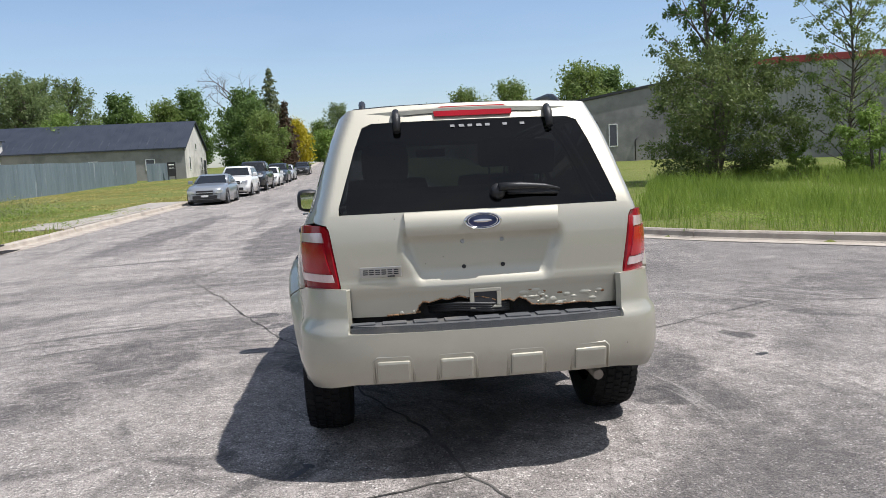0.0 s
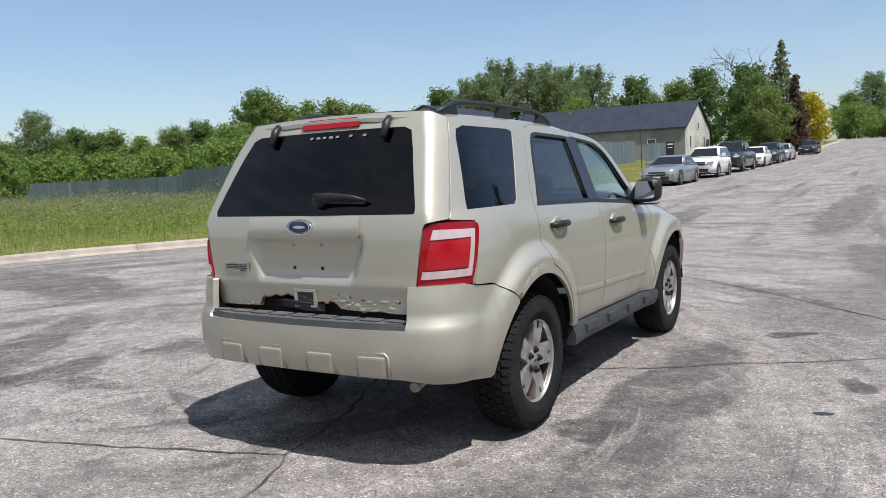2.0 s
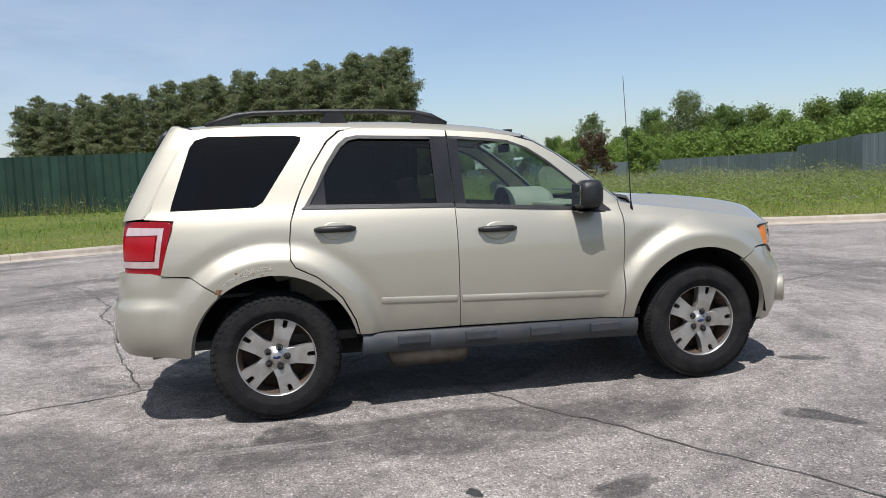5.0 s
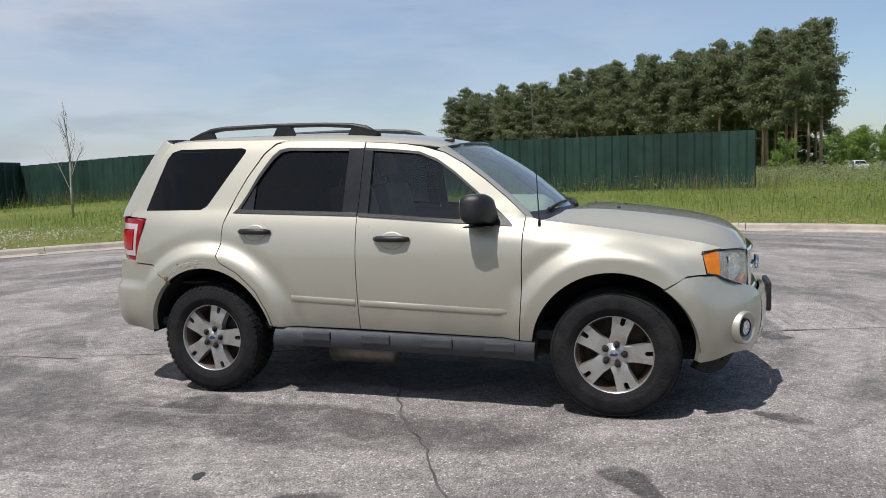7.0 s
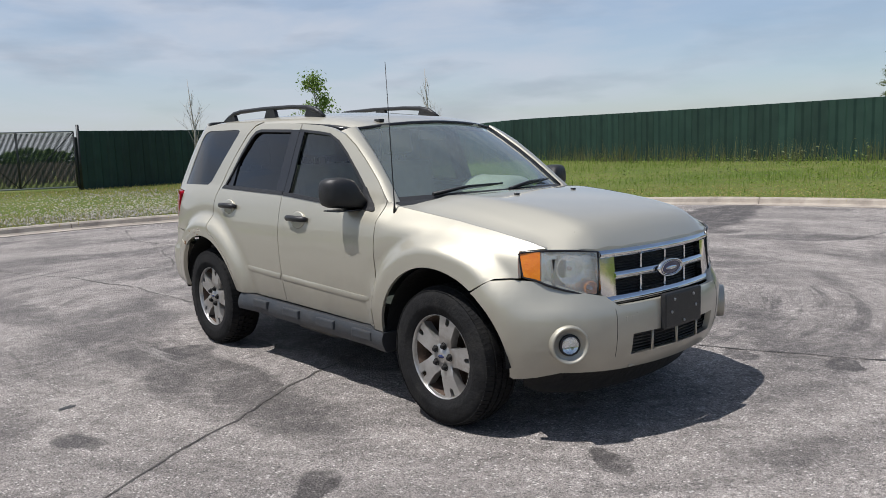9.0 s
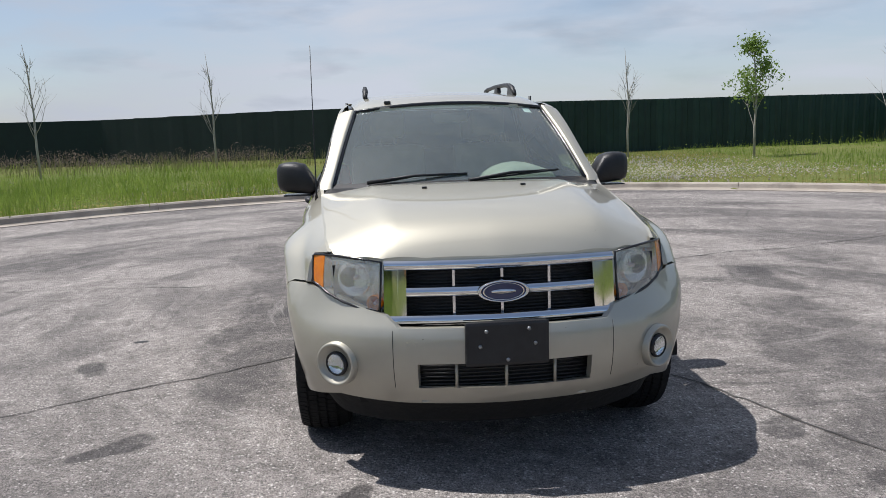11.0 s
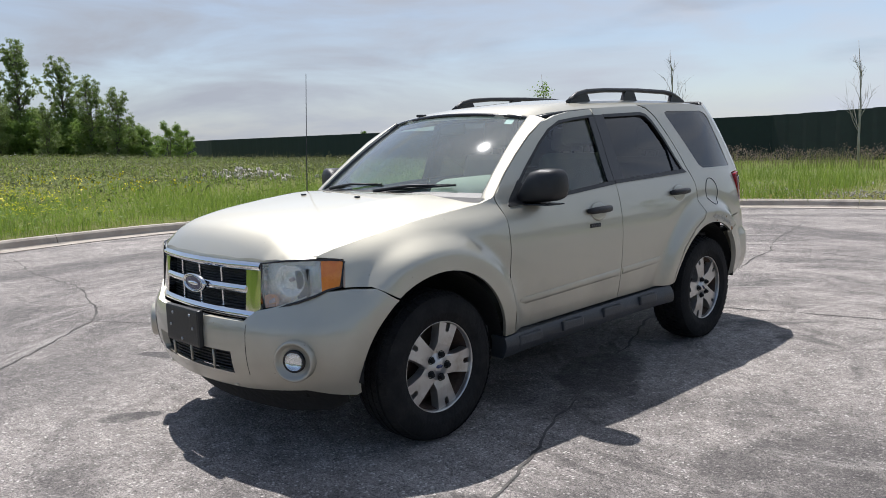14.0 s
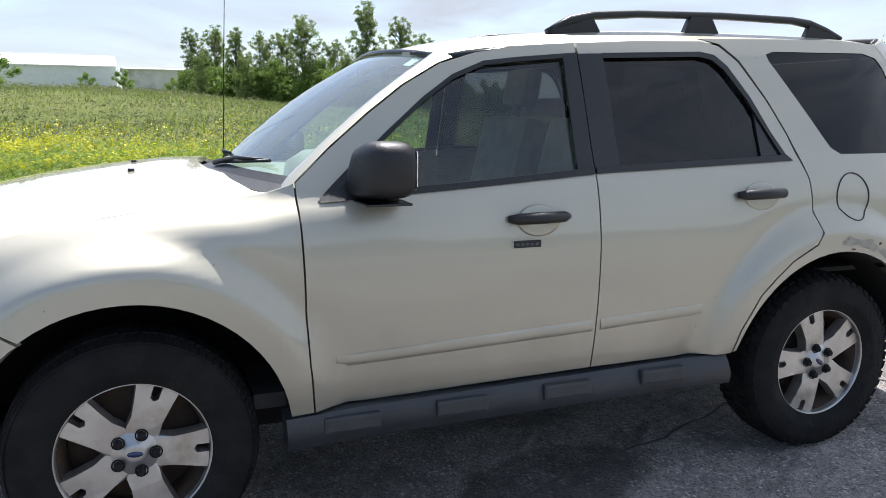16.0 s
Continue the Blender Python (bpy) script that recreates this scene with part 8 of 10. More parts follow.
    # roof rails
    for s in (1, -1):
        x = s * 0.505
        zr = lambda y: roof_map(x, y).z
        bm = bmesh.new()
        pts = [(-1.64, 0.002), (-1.55, 0.028), (-1.46, 0.052), (-1.36, 0.062), (-1.0, 0.066), (-0.6, 0.064), (-0.40, 0.058), (-0.30, 0.042), (-0.20, 0.004)]
        tube(bm, [(x, y, zr(y) + h) for y, h in pts], [0.010, 0.017, 0.018, 0.016, 0.015, 0.015, 0.017, 0.020, 0.012], 8)
        rail = part("roof_rail", bm, m_black, suv, "black raised roof rail")
        for y0, y1, w in ((-1.60, -1.44, 0.10), (-0.97, -0.82, 0.10), (-0.42, -0.22, 0.10)):
            bm = bmesh.new()
            prism(bm, [(y0 - 0.01, 0.0), (y1 + 0.01, 0.0), (y1 - 0.02, 0.066 if y0 < -0.5 else 0.035), (y0 + 0.03, 0.035 if y0 < -1.2 else 0.066)], -0.014, 0.014,
                  Matrix(((0, 0, 1, x), (1, 0, 0, 0), (0, 1, 0, zr((y0 + y1) / 2) - 0.008), (0, 0, 0, 1))))
            bmesh.ops.recalc_face_normals(bm, faces=bm.faces[:])
            part("rail_foot", bm, m_black, rail)
    # aerials
    part("aerial", tubem([(0.795, 0.888, 1.082), (0.793, 0.885, 1.14), (0.792, 0.872, 1.45), (0.790, 0.850, 1.90)], [0.011, 0.004, 0.0028, 0.002], 6), m_black, suv, "thin black whip aerial")
    bm = bmesh.new()
    p = roof_map(0.378, 0.225)
    box(bm, 0.355, 0.395, 0.20, 0.26, p.z - 0.004, p.z + 0.014, 0.006)
    part("roof_aerial", bm, m_black, suv, "small black roof aerial")


tops()


def nose():
    # headlamps
    H = Plan([(0.0, 2.06), (0.36, 2.055), (0.48, 2.022), (0.57, 1.985), (0.65, 1.932), (0.715, 1.868), (0.757, 1.800), (0.770, 1.765)])
    for side in (1, -1):
        def f(s, z, off=0.0):
            p, nn = H.at(s)
            out = nn if nn.x > 0 else -nn
            q = p + out * (0.004 + off + 0.010 * math.sin(math.pi * max(0, min(1, (z - 0.70) / 0.25))) - 0.16 * max(0, z - 0.74) * 0.4)
            return Vector((side * q.x, q.y, z))
        inn = lambda p: tuple((Vector((0, 1.3, p.z)) - Vector(p)).normalized())
        outline = [(H.sx(0.492), 0.718), (H.sx(0.57), 0.732), (H.sx(0.64), 0.755), (H.sx(0.70), 0.783), (H.sx(0.73), 0.805), (H.sy(1.797), 0.817), (H.sy(1.776), 0.925), (H.sy(1.80), 0.934),
                   (H.sx(0.69), 0.940), (H.sx(0.60), 0.936), (H.sx(0.482), 0.922)]
        lamp = part("headlamp", panel([outline], lambda a, z: f(a, z, -0.055), 0.03, 0.03, inn, 0.02), m_reflector, suv, "slightly hazed headlamp with an amber corner")
        cut = H.sy(1.868)
        lens = [(H.sx(0.492), 0.718), (H.sx(0.57), 0.732), (H.sx(0.64), 0.755), (H.sx(0.70), 0.783), (cut, 0.797), (cut, 0.940), (H.sx(0.60), 0.936), (H.sx(0.482), 0.922)]
        part("lens", panel([lens], f, 0.03, 0.03, inn, 0.05), g_lens, lamp, "clear headlamp lens")
        amb = [(cut + 0.002, 0.802), (H.sx(0.73), 0.808), (H.sy(1.797), 0.817), (H.sy(1.776), 0.925), (H.sy(1.80), 0.934), (cut + 0.002, 0.938)]
        part("amber_corner", panel([amb], lambda a, z: f(a, z, 0.001), 0.03, 0.02, inn, 0.04), m_amber, lamp, "amber turn lens")
        rim = [f(a, z, 0.002) for a, z in outline]
        bm = bmesh.new()
        tube(bm, rim + [rim[0]], 0.006, 5)
        part("lamp_seal", bm, m_gloss_black, lamp)
        for (xx, zz, rr, mm) in ((0.605, 0.848, 0.072, m_reflector), (0.515, 0.752, 0.032, m_amber)):
            p = f(H.sx(xx), zz, -0.038 if xx > 0.55 else -0.022)
            bm = bmesh.new()
            q = Matrix.Translation(p) @ Euler((radians(-90), 0, 0)).to_matrix().to_4x4() @ Euler((0, side * radians(28), 0)).to_matrix().to_4x4()
            lathe(bm, [(0.0, -0.03), (rr * 0.35, -0.028), (rr * 0.8, -0.006), (rr, 0.016), (rr * 1.04, 0.014), (rr * 1.04, -0.01)], 28, q)
            bowl = part("lamp_bowl", bm, mm, lamp)
            bm = bmesh.new()
            lathe(bm, [(0.0, 0.008), (0.008, 0.006), (0.011, -0.03)], 12, q)
            part("bulb", bm, m_silver_lens, bowl)
    # chrome grille frame
    gy = lambda x, z: 2.082 - 0.24 * x * x - 0.10 * (z - 0.67)
    outer = rounded([(-0.432, 0.662), (0.432, 0.662), (0.478, 0.700), (0.472, 0.922), (-0.472, 0.922), (-0.478, 0.700)], [0.02, 0.02, 0.03, 0.02, 0.02, 0.03], 3)
    inn = lambda p: (0, -1, 0)

    def bent(x0, x1, z0, z1, proud=0.012):
        return panel([[(x0, z0), (x1, z0), (x1, z1), (x0, z1)]], lambda x, z: Vector((x, gy(x, z) + proud + 0.010 * math.sin(math.pi * max(0, min(1, (z - z0) / (z1 - z0)))), z)), 0.05, max(0.006, (z1 - z0) / 5), inn, 0.045)
    top = [(-0.470, 0.888), (0.470, 0.888), (0.472, 0.924), (-0.472, 0.924)]
    grille = part("grille_surround", panel([top], lambda x, z: Vector((x, gy(x, z) + 0.012 + 0.012 * math.sin(math.pi * (z - 0.888) / 0.036), z)), 0.05, 0.008, inn, 0.05), m_chrome, suv, "chrome grille with black slats and a blue oval badge")
    part("chrome_bar", panel([[(-0.430, 0.664), (0.430, 0.664), (0.455, 0.704), (-0.455, 0.704)]], lambda x, z: Vector((x, gy(x, z) + 0.014 + 0.012 * math.sin(math.pi * (z - 0.664) / 0.040), z)), 0.05, 0.010, inn, 0.05), m_chrome, grille)
    for s in (1, -1):
        part("chrome_side", panel([[(s * 0.388, 0.704), (s * 0.455, 0.704), (s * 0.478, 0.720), (s * 0.472, 0.888), (s * 0.382, 0.888)]], lambda x, z: Vector((x, gy(x, z) + 0.012 + 0.003 * math.sin(math.pi * max(0, min(1, (abs(x) - 0.38) / 0.098))), z)), 0.02, 0.05, inn, 0.05), m_chrome, grille)
    part("chrome_bar", bent(-0.386, 0.386, 0.782, 0.816), m_chrome, grille)
    for x in (-0.195, 0.0, 0.195):
        for z0, z1 in ((0.706, 0.780), (0.818, 0.886)):
            part("chrome_upright", boxm(x - 0.006, x + 0.006, gy(x, 0.8) - 0.01, gy(x, 0.8) + 0.004, z0, z1, 0.002), m_chrome, grille)
    bm = bmesh.new()
    for k in range(14):
        z = 0.710 + 0.0132 * k
        tube(bm, [(x, gy(x, z) - 0.028, z) for x in (-0.385, -0.2, 0, 0.2, 0.385)], 0.004, 4)
    box(bm, -0.40, 0.40, 1.975, 1.985, 0.66, 0.92)
    part("black_slats", bm, m_black, grille)
    badge(grille, (0.0, gy(0, 0.79) + 0.036, 0.798), 0.105, 0.045, 1, -4)
    # dark filler behind nose and under the bonnet edge
    part("radiator_panel", boxm(-0.68, 0.68, 1.90, 1.915, 0.36, 0.90), m_dark, suv)
    # door mirrors: swept housings on a short foot
    for s in (1, -1):
        bm = bmesh.new()
        rings = []
        for x, y0, y1, z0, z1, e in ((0.0, -0.050, 0.085, -0.088, -0.040, 3.0), (0.035, -0.070, 0.090, -0.092, 0.020, 3.0), (0.075, -0.084, 0.088, -0.090, 0.078, 3.4), (0.13, -0.088, 0.078, -0.086, 0.092, 3.6),
                                     (0.19, -0.088, 0.062, -0.078, 0.090, 3.6), (0.222, -0.080, 0.042, -0.066, 0.080, 3.0), (0.236, -0.060, 0.010, -0.040, 0.055, 2.4)):
            ring = []
            for k in range(24):
                a = 2 * math.pi * k / 24
                ca, sa = math.cos(a), math.sin(a)
                u = abs(ca) ** (2 / e) * (1 if ca >= 0 else -1)
                v = abs(sa) ** (2 / e) * (1 if sa >= 0 else -1)
                ring.append(bm.verts.new((s * x, (y0 + y1) / 2 + u * (y1 - y0) / 2, (z0 + z1) / 2 + v * (z1 - z0) / 2)))
            rings.append(ring)
        for p, q in zip(rings, rings[1:]):
            for k in range(24):
                bm.faces.new((p[k], p[(k + 1) % 24], q[(k + 1) % 24], q[k]))
        bm.faces.new(rings[0])
        bm.faces.new(rings[-1])
        bmesh.ops.recalc_face_normals(bm, faces=bm.faces[:])
        for f in bm.faces:
            f.smooth = True
        mir = part("door_mirror", bm, m_black, suv, "black door mirror")
        mir.matrix_basis = pose(s * 0.795, 0.560, 1.192)
        bm = bmesh.new()
        prism(bm, rounded([(0.060, -0.062), (0.205, -0.052), (0.208, 0.066), (0.072, 0.068)], 0.02, 3), 0, 0.003, Matrix(((s, 0, 0, 0), (0, 0, -1, -0.0850), (0, 1, 0, 0), (0, 0, 0, 1))))
        bmesh.ops.recalc_face_normals(bm, faces=bm.faces[:])
        part("mirror_glass", bm, g_mirror, mir)
        bm = bmesh.new()
        box(bm, -0.03, 0.20, -0.074, 0.07, -0.100, -0.0925, 0.003)
        if s < 0:
            bmesh.ops.scale(bm, verts=bm.verts[:], vec=(-1, 1, 1))
            bmesh.ops.reverse_faces(bm, faces=bm.faces[:])
        part("mirror_base", bm, m_gloss_black, mir)
    # left side: keypad and fuel flap
    xs = side_x(0.045, 0.935)
    kp = part("keypad", boxm(-xs - 0.006, -xs + 0.004, -0.005, 0.095, 0.922, 0.946, 0.003), m_black, suv, "black door keypad")
    for k in range(5):
        part("key", boxm(-xs - 0.0085, -xs - 0.0063, 0.006 + 0.018 * k, 0.018 + 0.018 * k, 0.930, 0.938), m_clad, kp)
    bm = bmesh.new()
    ring = []
    for k in range(41):
        a = 2 * math.pi * k / 40
        y, z = -1.405 + 0.082 * math.cos(a), 1.045 + 0.092 * math.sin(a)
        ring.append((-side_x(y, z) - 0.0005, y, z))
    tube(bm, ring, 0.0032, 4)
    part("fuel_flap", bm, m_trim_dark, suv, "round fuel flap outline")
    # peeled paint and a little rust on the rear arches
    def skin(s, cy, cz, ry, rz, turn, seed, material, name, label):
        bm = bmesh.new()
        ring, c, d = [], math.cos(turn), math.sin(turn)
        for k in range(36):
            a = 2 * math.pi * k / 36
            r = 1 + 0.4 * noise.noise((math.cos(a) * 1.8 + seed, math.sin(a) * 1.8, 0.3)) + 0.3 * noise.noise((math.cos(a) * 5 + seed, math.sin(a) * 5, 1.3))
            u, v = ry * r * math.cos(a), rz * r * math.sin(a)
            y, z = cy + c * u - d * v, cz + d * u + c * v
            ring.append((y, z))
        mid = bm.verts.new((s * (side_x(cy, cz) + 0.0016), cy, cz))
        inner = [bm.verts.new((s * (side_x((y + cy) / 2, (z + cz) / 2) + 0.0016), (y + cy) / 2, (z + cz) / 2)) for y, z in ring]
        outer = [bm.verts.new((s * (side_x(y, z) + 0.0008), y, z)) for y, z in ring]
        for k in range(36):
            j = (k + 1) % 36
            bm.faces.new((mid, inner[k], inner[j]))
            bm.faces.new((inner[k], outer[k], outer[j], inner[j]))
        bmesh.ops.recalc_face_normals(bm, faces=bm.faces[:])
        part(name, bm, material, suv, label)

    m_peel = mat("peeled_primer", (0.33, 0.315, 0.265), (0.42, 0.40, 0.345), 40, 0.75, bump=0.5, fine=160, stain=(0.30, 0.24, 0.17), stain_scale=22)
    for s in (1, -1):
        for k, (a, r, ra, rb, m, nm, lab) in enumerate(((104, 0.502, 0.060, 0.020, m_peel, "peeled_paint", "peeled pale paint on the arch"), (93, 0.505, 0.045, 0.018, m_peel, "peeled_paint", "peeled pale paint on the arch"),
                                                        (117, 0.498, 0.045, 0.016, m_peel, "peeled_paint", "peeled pale paint on the arch"), (126, 0.487, 0.020, 0.013, m_rust, "rust_patch", "orange rust at the arch corner"),
                                                        (111, 0.523, 0.007, 0.006, m_rust, "rust_patch", "orange rust spot"), (96, 0.474, 0.012, 0.004, m_rust, "rust_patch", "orange rust spot"))):
            y, z = -AX + r * math.cos(radians(a)), AZ + r * math.sin(radians(a))
            skin(s, y, z, ra, rb, radians(a + 90), k * 2.3 + s, m, nm, lab)


nose()


def wheel_mesh(knobbly):
    """One wheel: tyre with tread blocks, five-spoke rim, hub; axis along +x, face towards +x."""
    w = new("wheel")
    AXM = Matrix(((0, 0, 1, 0), (0, 1, 0, 0), (-1, 0, 0, 0), (0, 0, 0, 1)))
    bm = bmesh.new()
    prof = [(0.210, -0.10), (0.224, -0.112), (0.275, -0.122), (0.315, -0.120), (0.340, -0.112), (0.352, -0.098), (0.357, -0.05), (0.358, 0.0), (0.357, 0.05), (0.352, 0.098),
            (0.340, 0.112), (0.315, 0.120), (0.275, 0.123), (0.262, 0.1235), (0.259, 0.1215), (0.232, 0.116), (0.217, 0.102)]
    lathe(bm, prof, 72, AXM)
    tyre = part("tyre", bm, m_rubber, w, "black all-terrain tyre" if knobbly else "black road tyre with smooth sidewalls")
    bm = bmesh.new()
    n = 52 if knobbly else 84
    for k in range(n):
        a = 2 * math.pi * k / n
        for row, (h0, h1, da, r0, r1) in enumerate(((-0.110, -0.068, 0.0, 0.350, 0.3625), (-0.058, -0.022, 0.5, 0.357, 0.3665), (-0.014, 0.016, 0.0, 0.358, 0.367), (0.024, 0.060, 0.5, 0.357, 0.3665), (0.070, 0.111, 0.0, 0.350, 0.3625))):
            a0 = a + da * 2 * math.pi / n
            wd = 2 * math.pi / n * (0.74 if knobbly else 0.90)
            q = []
            for aa, hh in ((a0, h0), (a0 + wd, h0 + 0.006), (a0 + wd, h1 + 0.004), (a0, h1)):
                for rr in (r0 - 0.006, r1 - (0.014 if (row in (0, 4) and abs(hh) > 0.1) else 0)):
                    q.append(bm.verts.new(AXM @ Vector((rr * math.cos(aa), rr * math.sin(aa), hh))))
            for f in ((1, 3, 5, 7), (0, 1, 7, 6), (2, 3, 1, 0), (4, 5, 3, 2), (6, 7, 5, 4)):
                bm.faces.new([q[i] for i in f])
        if knobbly:
            for hh, sgn in ((0.113, 1), (-0.113, -1)):
                wd = 2 * math.pi / n * 0.6
                q = []
                for rr, hx in ((0.332, 0.1150), (0.350, 0.107)):
                    for aa in (a, a + wd):
                        q.append(bm.verts.new(AXM @ Vector((rr * math.cos(aa), rr * math.sin(aa), sgn * (hx + 0.004)))))
                bm.faces.new((q[0], q[1], q[3], q[2]))
    bmesh.ops.recalc_face_normals(bm, faces=bm.faces[:])
    part("tread", bm, m_rubber, tyre)
    # rim barrel and lip
    bm = bmesh.new()
    lathe(bm, [(0.2255, 0.080), (0.229, 0.090), (0.2335, 0.099), (0.2355, 0.105), (0.232, 0.107), (0.228, 0.099), (0.2262, 0.080)], 64, AXM)
    rim = part("rim", bm, m_alloy, w, "worn five-spoke alloy wheel")
    rim.matrix_basis = Matrix.Diagonal((1.0, 0.945, 0.945, 1))
    bm = bmesh.new()
    lathe(bm, [(0.198, -0.09), (0.207, 0.02), (0.2255, 0.080)], 48, AXM)
    part("rim_barrel", bm, m_rust_alloy, rim, "brown brake-dusted inner rim")
    bm = bmesh.new()
    lathe(bm, [(0.0, -0.01), (0.12, -0.012), (0.19, -0.02), (0.205, -0.03)], 40, AXM)
    part("brake_drum", bm, m_rust_alloy, rim, "rusty brake behind the spokes")
    for k in range(5):
        a = 2 * math.pi * k / 5 + math.pi / 2
        R = AXM @ Matrix.Rotation(a, 4, "Z")
        # broad spoke with a slot open to the rim
        out = [(0.030, -0.042), (0.075, -0.054), (0.115, -0.051), (0.170, -0.060), (0.224, -0.071), (0.224, -0.015), (0.186, -0.014), (0.177, 0.0), (0.186, 0.014), (0.224, 0.015),
               (0.224, 0.071), (0.170, 0.060), (0.115, 0.051), (0.075, 0.054), (0.030, 0.042)]
        bm = bmesh.new()
        lo = [bm.verts.new(R @ Vector((x, y, 0.045))) for x, y in out]
        hi = [bm.verts.new(R @ Vector((x * 0.998, y * 0.94, 0.082 + 0.012 * sstep(0.05, 0.13, x) - 0.004 * sstep(0.15, 0.21, x)))) for x, y in out]
        nn = len(out)
        bm.faces.new(hi)
        for i in range(nn):
            bm.faces.new((lo[i], lo[(i + 1) % nn], hi[(i + 1) % nn], hi[i]))
        bmesh.ops.recalc_face_normals(bm, faces=bm.faces[:])
        part("spoke", bm, m_alloy, rim)
        aa = a
        p = (0.062 * math.cos(aa), 0.062 * math.sin(aa))
        bm = bmesh.new()
        lathe(bm, [(0.0165, 0.07), (0.0165, 0.090), (0.0205, 0.0915), (0.0205, 0.080)], 14, AXM @ Matrix.Translation((p[0], p[1], 0)))
        pocket = part("nut_pocket", bm, m_dark, rim)
        bm = bmesh.new()
        lathe(bm, [(0.0145, 0.07), (0.0145, 0.100), (0.011, 0.108), (0, 0.110)], 6, AXM @ Matrix.Translation((p[0], p[1], 0)), smooth=False)
        part("wheel_nut", bm, m_dark, rim)
    bm = bmesh.new()
    lathe(bm, [(0.080, 0.05), (0.079, 0.078), (0.070, 0.086), (0.040, 0.088), (0.036, 0.094), (0.020, 0.097), (0, 0.098)], 32, AXM)
    hub = part("hub_cap", bm, m_alloy, rim)
    bm = bmesh.new()
    lathe(bm, [(1.0, 0.0), (0.9, 0.002), (0, 0.0025)], 20, AXM @ Matrix.Translation((0, 0, 0.0975)) @ Matrix.Diagonal((0.010, 0.024, 1, 1)))
    part("hub_mark", bm, m_blue, hub)
    return w


def wheels():
    # the front tyres are road tyres, the rear ones knobbly
    for y, knobbly in ((AX, False), (-AX, True)):
        w = wheel_mesh(knobbly)
        w.parent = suv
        for s in (1, -1):
            spin = 3 if y > 0 else (1 if s > 0 else 38)
            m = pose(s * 0.765, y, 0.366, spin * (1 if s > 0 else -1), 0, 0 if s > 0 else 180)
            if s > 0:
                w.matrix_basis = m
            else:
                copy_thing(w, m)
    # wheel-arch liners, underbody, axle and exhaust
    for s in (1, -1):
        for y in (AX, -AX):
            bm = bmesh.new()
            m = Matrix(((0, 0, s, 0), (1, 0, 0, y), (0, 1, 0, AZ), (0, 0, 0, 1)))
            lathe(bm, [(0.462, 0.86), (0.475, 0.60), (0.47, 0.45), (0.05, 0.44)], 24, m, radians(2), radians(178))
            part("arch_liner", bm, m_dark, suv)
    part("underbody", boxm(-0.60, 0.60, -1.62, 1.90, 0.29, 0.42, 0.03), m_dark, suv)
    part("floor_pan", boxm(-0.80, 0.80, -0.80, 0.82, 0.33, 0.42), m_dark, suv)
    part("rear_axle", tubem([(-0.7, -AX, 0.33), (0.7, -AX, 0.33)], 0.05), m_dark, suv)
    part("front_axle", tubem([(-0.7, AX, 0.30), (0.7, AX, 0.30)], 0.05), m_dark, suv)
    bm = bmesh.new()
    tube(bm, [(0.46, -0.62, 0.235), (0.48, -0.60, 0.235), (0.50, -0.15, 0.235), (0.50, -0.12, 0.235)], [0.03, 0.08, 0.08, 0.03], 12)
    mf = part("silencer", bm, m_exhaust, suv, "dull steel exhaust silencer")
    part("exhaust_pipe", tubem([(0.44, 0.9, 0.27), (0.44, -0.12, 0.262), (0.42, -0.62, 0.27), (0.50, -1.3, 0.46), (0.53, -1.8, 0.40), (0.55, -2.02, 0.37)], 0.026), m_exhaust, mf)


wheels()


